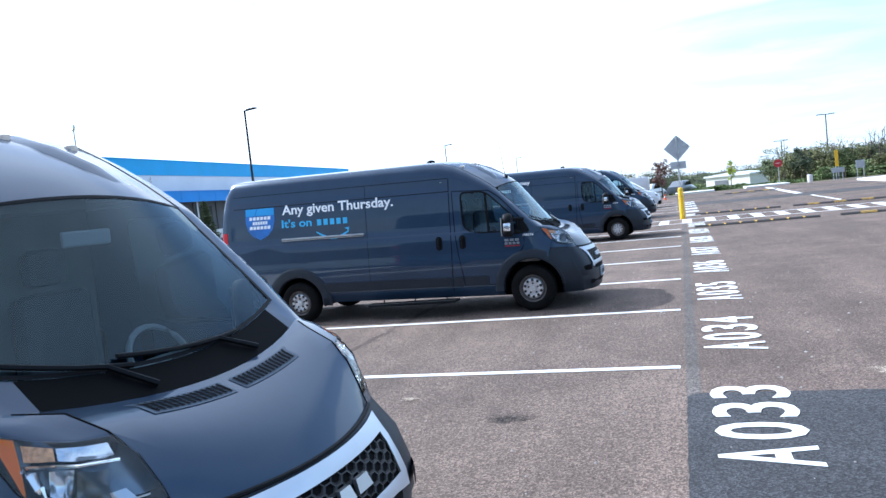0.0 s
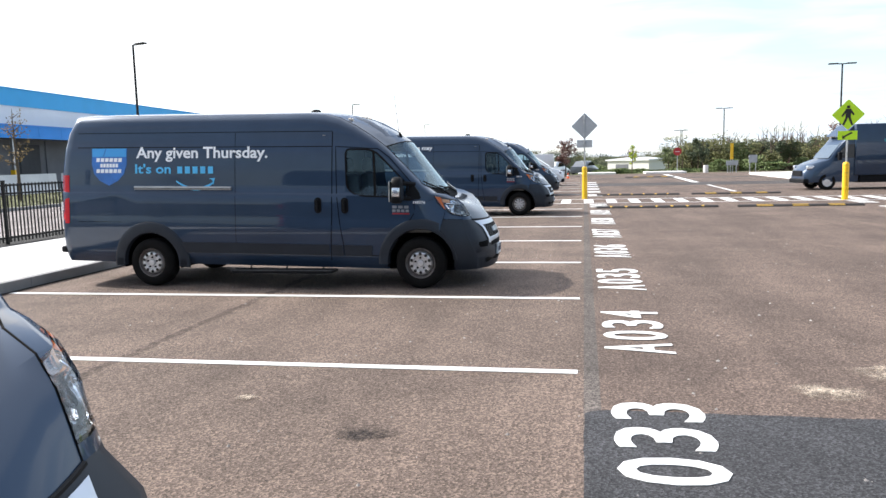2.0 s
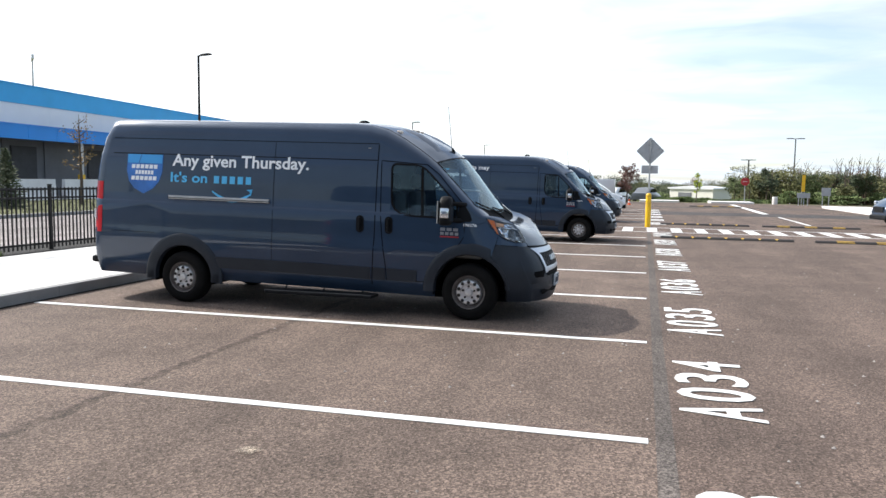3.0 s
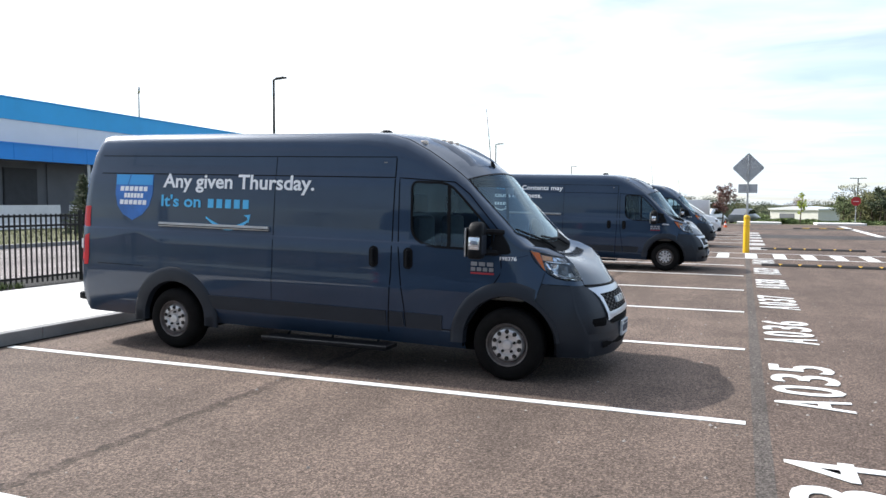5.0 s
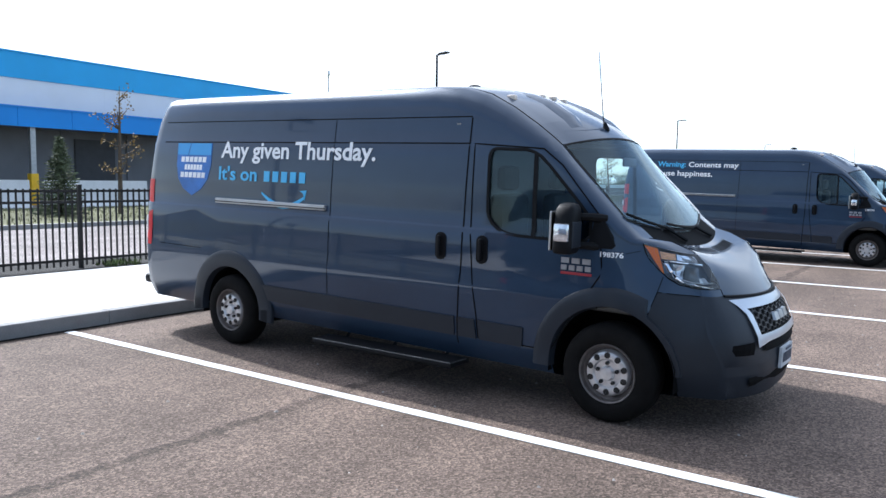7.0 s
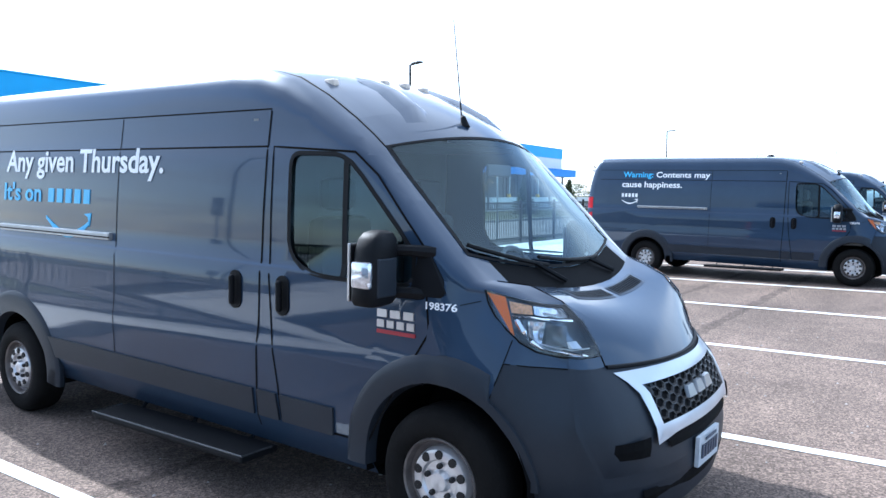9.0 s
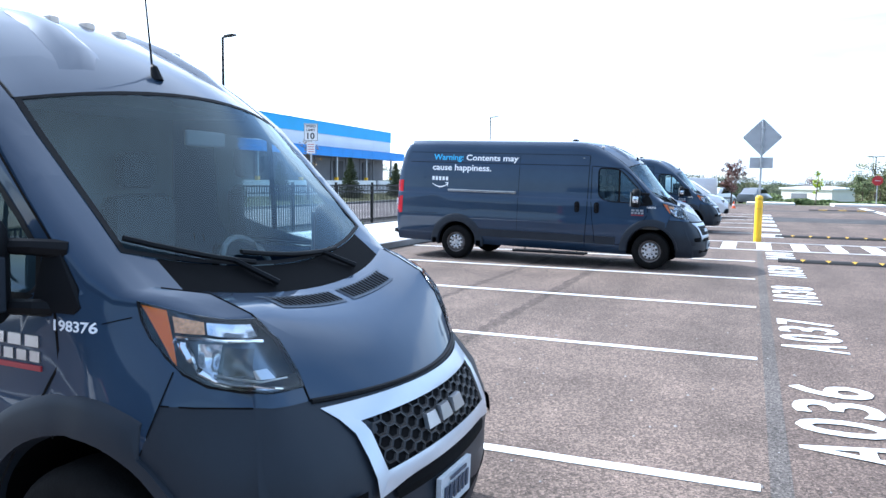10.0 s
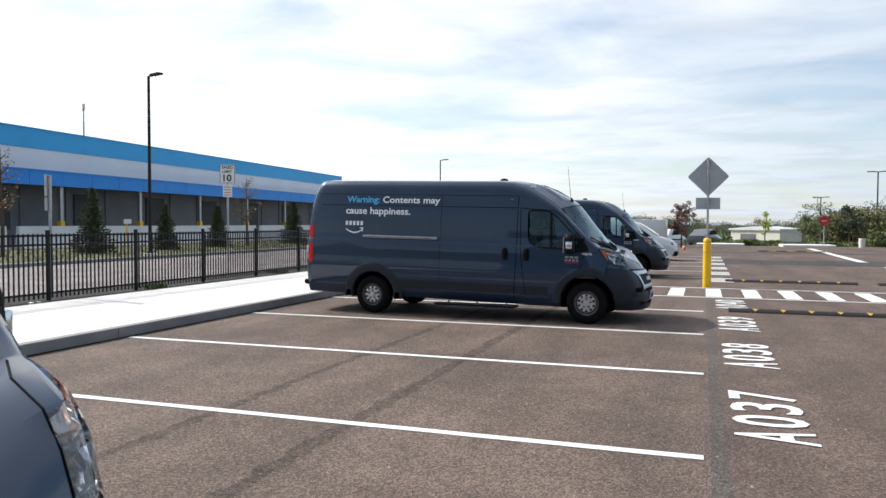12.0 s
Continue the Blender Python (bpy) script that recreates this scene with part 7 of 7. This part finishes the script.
M["car_grey"] = mat("car_grey", (0.12, 0.13, 0.14), 0.3, 0.4, vary=0.05, scale=2, coat=0.8)
for x, y, p, lab in ((-2.0, 72.0, "white_paint", "white car parked at the lot's far edge"), (-5.5, 74.0, "white_paint", "white car parked at the lot's far edge"), (0.9, 76.0, "car_grey", "dark grey car parked at the lot's far edge")):
    parked_car(pose(x, y, -0.25, 0, 0, 70), M[p], lab)


def far_shed(at):
    """A low pale metal building behind the woods."""
    root = empty("metal_shed", at, "low pale metal shed with a white roof", "building")
    part("wall", boxbm(0, 9.6, 0, 6, -1.0, 2.95), M["tan_wall"], root, "tan metal wall")
    b = bmesh.new()
    prism(b, [(-0.3, 2.95), (9.9, 2.95), (9.9, 3.2), (4.8, 3.6), (-0.3, 3.2)], 6.6, "XZ", -0.3)
    part("roof", b, M["white_paint"], root, "white metal roof")
    part("door", boxbm(2.0, 5.0, -0.05, 0.0, -1.0, 2.3), M["wall_grey"], root, "grey roller door")


far_shed(pose(4.6, 147.0, -2.3, 0, 0, -40))


# ---- plants ----
def gz(x, y):
    """Height of the land: it falls away beyond the lot."""
    return -0.03 - 3.3 * min(1.0, max(0.0, (y - 70.0) / 85.0)) ** 1.0


def leaf_cloud(verts, faces, centre, radii, count, size, rng, hollow=0.35):
    for _ in range(count):
        while True:
            p = Vector((rng.uniform(-1, 1), rng.uniform(-1, 1), rng.uniform(-1, 1)))
            if hollow < p.length < 1:
                break
        c = Vector(centre) + Vector((p.x * radii[0], p.y * radii[1], p.z * radii[2]))
        a = Vector((rng.gauss(0, 1), rng.gauss(0, 1), rng.gauss(0, 1))).normalized()
        b = a.orthogonal().normalized()
        s = size * rng.uniform(0.6, 1.3)
        i = len(verts)
        verts += [c + a * s, c + b * s * 0.6, c - a * s, c - b * s * 0.6]
        faces.append((i, i + 1, i + 2, i + 3))


def mesh_from(name, verts, faces, material):
    me = bpy.data.meshes.new(name)
    me.from_pydata([tuple(v) for v in verts], [], faces)
    me.materials.append(material)
    return me


def broad_tree(at, h, spread, leaf, seed, count=1500, size=0.07, name="tree", label="", sparse=False):
    """A tapered trunk, forked limbs and a loose crown of small leaves in clumps."""
    rng = random.Random(seed)
    root = empty(name, at, label, "tree", "trees")
    b = bmesh.new()
    lean = rng.uniform(-0.04, 0.04)
    tube(b, [(0, 0, -0.2), (0.02, 0, h * 0.25), (lean * h, 0, h * 0.6), (lean * h * 1.3, 0.02, h * 0.93)], [h * 0.02, h * 0.016, h * 0.009, 0.008], 7)
    tips = []
    for k in range(15):
        z = h * rng.uniform(0.28, 0.85)
        a = k * 2.4 + rng.uniform(-0.4, 0.4)
        r = spread * (1.0 - 0.75 * abs((z / h - 0.5) / 0.5) ** 1.6) * rng.uniform(0.6, 1.0)
        e = Vector((lean * z + r * math.cos(a), r * math.sin(a), z + r * rng.uniform(0.35, 0.8)))
        m = Vector((lean * z, 0, z)).lerp(e, 0.5) + Vector((0, 0, -0.05 * r))
        tube(b, [(lean * z, 0, z), m, e], [h * 0.006, h * 0.004, 0.004], 5)
        tips += [m, e]
    part("trunk", b, M["bark"], root, "brown trunk and limbs")
    verts, faces = [], []
    per = count // (len(tips) + 6)
    for t in tips:
        leaf_cloud(verts, faces, t, [spread * rng.uniform(0.18, 0.34)] * 2 + [spread * rng.uniform(0.15, 0.30)], per, size, rng, 0.0)
    if not sparse:
        for _ in range(6):
            leaf_cloud(verts, faces, (rng.uniform(-0.3, 0.3) * spread, rng.uniform(-0.3, 0.3) * spread, h * rng.uniform(0.5, 0.9)), [spread * 0.4, spread * 0.4, spread * 0.4], per, size, rng, 0.0)
    o = new("crown", mesh_from("crown", verts, faces, leaf))
    o.parent = root
    return root


def conifer(at, h, seed):
    """A young spruce: whorls of drooping boughs with needle tufts."""
    rng = random.Random(seed)
    root = empty("spruce", at, "young dark green spruce on the lawn", "tree", "young spruces")
    b = bmesh.new()
    tube(b, [(0, 0, -0.1), (0, 0, h * 0.97)], [0.05, 0.008], 6)
    part("trunk", b, M["bark"], root)
    verts, faces = [], []
    z = 0.12
    while z < h:
        t = z / h
        r = 0.36 * h * (1 - t) ** 0.85 * rng.uniform(0.85, 1.1)
        n = max(3, int(13 * (1 - t)))
        for k in range(n):
            a = 2 * math.pi * k / n + rng.uniform(-0.3, 0.3)
            rr = r * rng.uniform(0.75, 1.1)
            for s in range(5):
                f = (s + 0.7) / 5
                c = Vector((rr * f * math.cos(a), rr * f * math.sin(a), z - 0.12 * rr * f + 0.1 * rr * f * f))
                for _ in range(3):
                    d = Vector((math.cos(a) + rng.gauss(0, 0.6), math.sin(a) + rng.gauss(0, 0.6), rng.gauss(0.15, 0.35))).normalized()
                    w = d.orthogonal().normalized()
                    L_ = 0.17 * rng.uniform(0.7, 1.3)
                    i = len(verts)
                    verts += [c - d * L_ * 0.5 + w * 0.065, c + d * L_, c - d * L_ * 0.5 - w * 0.065]
                    faces.append((i, i + 1, i + 2))
        z += 0.115 * (1.25 - 0.5 * t)
    for _ in range(14):
        i = len(verts)
        c = Vector((rng.gauss(0, 0.02), rng.gauss(0, 0.02), h * rng.uniform(0.92, 1.02)))
        verts += [c + Vector((0.02, 0, -0.05)), c + Vector((0, 0, 0.08)), c + Vector((-0.02, 0, -0.05))]
        faces.append((i, i + 1, i + 2))
    o = new("needle_crown", mesh_from("needle_crown", verts, faces, LEAF["needle"]))
    o.parent = root
    return root


for k, (y, h) in enumerate(((-2.0, 2.4), (6.0, 2.6), (14.5, 2.7), (24.0, 2.5), (34.2, 2.9), (39.7, 2.25), (44.6, 2.3), (53.9, 2.75), (62.0, 2.6))):
    conifer(pose(-29.0, y, 0.12, 0, 0, 40 * k), h * 1.12, 20 + k)
for k, (x, y, h) in enumerate(((-29.0, 47.8, 5.0), (-29.5, 29.5, 5.2), (-29.0, 17.0, 5.6), (-29.0, 68.0, 5.0))):
    broad_tree(pose(x, y, 0.12), h, 1.0, LEAF["tan"], 40 + k, 420, 0.055, "young_tree", "young bare tree with a few tan leaves", True)
broad_tree(pose(-1.55, 62.0, 0.0), 3.3, 1.1, LEAF["rust"], 61, 1700, 0.07, "tree", "small tree with rust-red leaves")
broad_tree(pose(4.6, 69.5, 0.0), 2.9, 0.45, LEAF["yellow"], 62, 700, 0.06, "tree", "slim young tree with yellow-green leaves")
broad_tree(pose(23.5, 70.0, -0.1), 4.6, 1.5, LEAF["rust"], 63, 1800, 0.08, "tree", "small tree with rust-red leaves")
for k, (x, y, h, sp, lf) in enumerate(((11.2, 73.0, 4.3, 1.2, "dark"), (8.9, 78.0, 3.6, 1.2, "green"), (15.2, 74.0, 3.8, 1.1, "green"), (19.5, 72.0, 3.5, 1.2, "dark"), (27.5, 66.0, 3.7, 1.4, "olive"), (13.2, 71.0, 2.4, 1.0, "olive"), (17.4, 70.0, 2.0, 0.9, "olive"))):
    broad_tree(pose(x, y, gz(x, y), 0, 0, 60 * k), h * 0.78, sp, LEAF[lf], 70 + k, 1500, 0.085, "tree", "leafy young tree at the lot's far edge")


def woods(name, leaf, seed, spots, label):
    """Far trees and brush in one mesh, with trunks showing between the leaves."""
    rng = random.Random(seed)
    verts, faces = [], []
    b = bmesh.new()
    for x, y, h, w, bare in spots:
        z0 = gz(x, y)
        tube(b, [(x, y, z0 - 0.3), (x + rng.uniform(-0.2, 0.2), y, z0 + h * 0.55), (x + rng.uniform(-0.4, 0.4), y, z0 + h)], [0.09, 0.06, 0.015], 4, False)
        if bare:
            for _ in range(7):
                z = h * rng.uniform(0.35, 0.9)
                a = rng.uniform(0, 6.28)
                r = w * rng.uniform(0.4, 0.9)
                tube(b, [(x, y, z0 + z), (x + r * math.cos(a), y + r * math.sin(a), z0 + z + r * 1.3)], [0.035, 0.01], 3, False)
        for _ in range(4 if bare else 16):
            c = (x + rng.uniform(-0.7, 0.7) * w, y + rng.uniform(-0.7, 0.7) * w, z0 + h * (rng.uniform(0.12, 0.55) if bare else rng.uniform(0.15, 0.92)))
            leaf_cloud(verts, faces, c, (w * rng.uniform(0.3, 0.6), w * rng.uniform(0.3, 0.6), h * rng.uniform(0.07, 0.15)), 80, 0.008 * abs(y) ** 0.5 + 0.03, rng, 0.0)
    root = empty(name, pose(0, 0, 0), label, "woods", kind="stuff")
    part("trunks", b, M["bark"], root)
    o = new("leaves", mesh_from("leaves", verts, faces, leaf))
    o.parent = root


def scatter(seed, n, x0, x1, y0, y1, h0, h1, w0, w1, bare=0.0):
    rng = random.Random(seed)
    out = [(rng.uniform(x0, x1), rng.uniform(y0, y1), rng.uniform(h0, h1) * (0.8 if h0 > 3 and y0 > 60 else 1.0), rng.uniform(w0, w1), rng.random() < bare) for _ in range(n)]
    # a gap in the trees opens towards the shed
    return [s for s in out if not (60 < s[1] < 160 and 0.02 < s[0] / s[1] < 0.125 and s[2] > 0.95)]


woods("far_woods", LEAF["dark"], 1, scatter(1, 130, -70, 140, 165, 230, 6.0, 9.0, 3.0, 5.0) + scatter(2, 30, 14, 60, 90, 130, 4.0, 6.5, 1.5, 2.6), "dark green woods beyond the lot")
woods("far_woods", LEAF["olive"], 2, scatter(3, 110, -70, 150, 165, 235, 5.5, 8.5, 3.0, 5.0) + scatter(4, 40, 10, 80, 80, 110, 3.5, 6.0, 1.2, 2.4, 0.3), "olive autumn woods beyond the lot")
woods("far_woods", LEAF["rust"], 3, scatter(5, 16, -50, 120, 140, 200, 6.0, 9.0, 2.0, 3.5) + scatter(6, 14, 16, 70, 78, 100, 4.5, 6.5, 1.2, 2.2, 0.5), "rust-coloured autumn trees among the woods")
woods("bare_trees", LEAF["olive"], 4, scatter(7, 60, 14, 90, 75, 110, 4.5, 6.4, 0.7, 1.4, 1.0), "thin bare trees with brush below")
woods("tree_line", LEAF["olive"], 11, scatter(21, 34, 12, 36, 79, 90, 4.2, 5.0, 1.3, 2.0), "dense olive tree line along the lot's far edge")
woods("tree_line", LEAF["dark"], 12, scatter(22, 26, 12, 36, 80, 92, 4.2, 5.2, 1.2, 1.9), "dense dark green tree line along the lot's far edge")
woods("bare_trees", LEAF["rust"], 13, scatter(23, 36, 16, 34, 82, 94, 5.6, 7.2, 0.6, 1.1, 1.0), "thin bare poplars above the tree line")
woods("brush", LEAF["weed"], 5, scatter(8, 60, 12, 70, 69, 76, 0.8, 1.8, 0.9, 1.8) + scatter(18, 40, 0, 12, 69, 76, 0.25, 0.5, 0.6, 1.2) + scatter(9, 20, -30, 4, 78, 90, 0.8, 1.8, 0.9, 1.8), "low green brush along the lot's edge")
woods("far_woods", LEAF["green"], 6, scatter(10, 50, -160, -20, 170, 260, 9.0, 13.0, 3.0, 5.0), "green woods behind the warehouse")
# woods behind and beside the walk, seen only in glass and paint
woods("far_woods", LEAF["dark"], 7, scatter(11, 90, 62, 90, -90, 80, 6.0, 10.0, 3.0, 5.0) + scatter(12, 60, -60, 70, -95, -70, 6.0, 10.0, 3.0, 5.0), "dark woods along the lot's other sides")


def tufts(name, seed, x0, x1, y0, y1, z, n, size, leaf, label):
    rng = random.Random(seed)
    verts, faces = [], []
    for _ in range(n):
        x, y = rng.uniform(x0, x1), rng.uniform(y0, y1)
        for _ in range(4):
            a = rng.uniform(0, 6.28)
            s = size * rng.uniform(0.5, 1.3)
            i = len(verts)
            d = Vector((math.cos(a), math.sin(a), 0))
            w = Vector((-d.y, d.x, 0)) * s * 0.12
            verts += [Vector((x, y, z)) + w, Vector((x, y, z)) - w, Vector((x, y, z + s)) + d * s * 0.5]
            faces.append((i, i + 1, i + 2))
    o = new(name, mesh_from(name, verts, faces, leaf))
    return tagged(o, label, "grass", kind="stuff")


def pebbles(seed, n):
    """Loose chips of stone on the asphalt."""
    rng = random.Random(seed)
    verts, faces = [], []
    for _ in range(n):
        x, y, r = rng.uniform(-5.5, 5.0), rng.uniform(-4.5, 12.0), rng.uniform(0.005, 0.017)
        i = len(verts)
        ring_ = [Vector((x + r * rng.uniform(0.7, 1.2) * math.cos(a), y + r * rng.uniform(0.7, 1.2) * math.sin(a), 0.001)) for a in (0.0, 1.25, 2.5, 3.75, 5.0)]
        verts += ring_ + [Vector((x + rng.uniform(-0.3, 0.3) * r, y + rng.uniform(-0.3, 0.3) * r, r * 0.9))]
        faces += [(i + k, i + (k + 1) % 5, i + 5) for k in range(5)]
    o = new("stone_chips", mesh_from("stone_chips", verts, faces, M["chip"]))
    return tagged(o, "loose pale stone chips scattered on the asphalt", "gravel", kind="stuff")


M["chip"] = mat("stone_chip", (0.30, 0.28, 0.26), 0.9, vary=0.5, scale=3)
pebbles(91, 420)


def litter(x, y, size, seed):
    rng = random.Random(seed)
    b = bmesh.new()
    bmesh.ops.create_icosphere(b, subdivisions=2, radius=size)
    for v in b.verts:
        v.co *= rng.uniform(0.55, 1.1)
        v.co.z = max(v.co.z * 0.5, -size * 0.3) + size * 0.3
    o = part("paper_litter", b, M["sign_white"], at=pose(x, y, 0.135))
    return tagged(o, "crumpled white paper litter at the fence foot", "litter", "litter")


litter(-12.02, 15.0, 0.06, 3)
litter(-12.06, 15.22, 0.045, 4)
LEAF["grass"] = leaf_mat("grass_blade", (0.125, 0.128, 0.048))
tufts("lawn_grass", 31, -36.3, -24.4, 0, 75, 0.12, 9000, 0.09, LEAF["grass"], "dry yellow-green lawn grass")
for k, (x, y) in enumerate(((-12.35, 18.75), (-12.3, 6.5), (-12.5, 24.6), (-12.2, 31.0))):
    tufts("weeds", 33 + k, x - 0.22, x + 0.25, y - 0.3, y + 0.3, 0.13, 70, 0.11, LEAF["weed"], "green weeds at the foot of the fence")
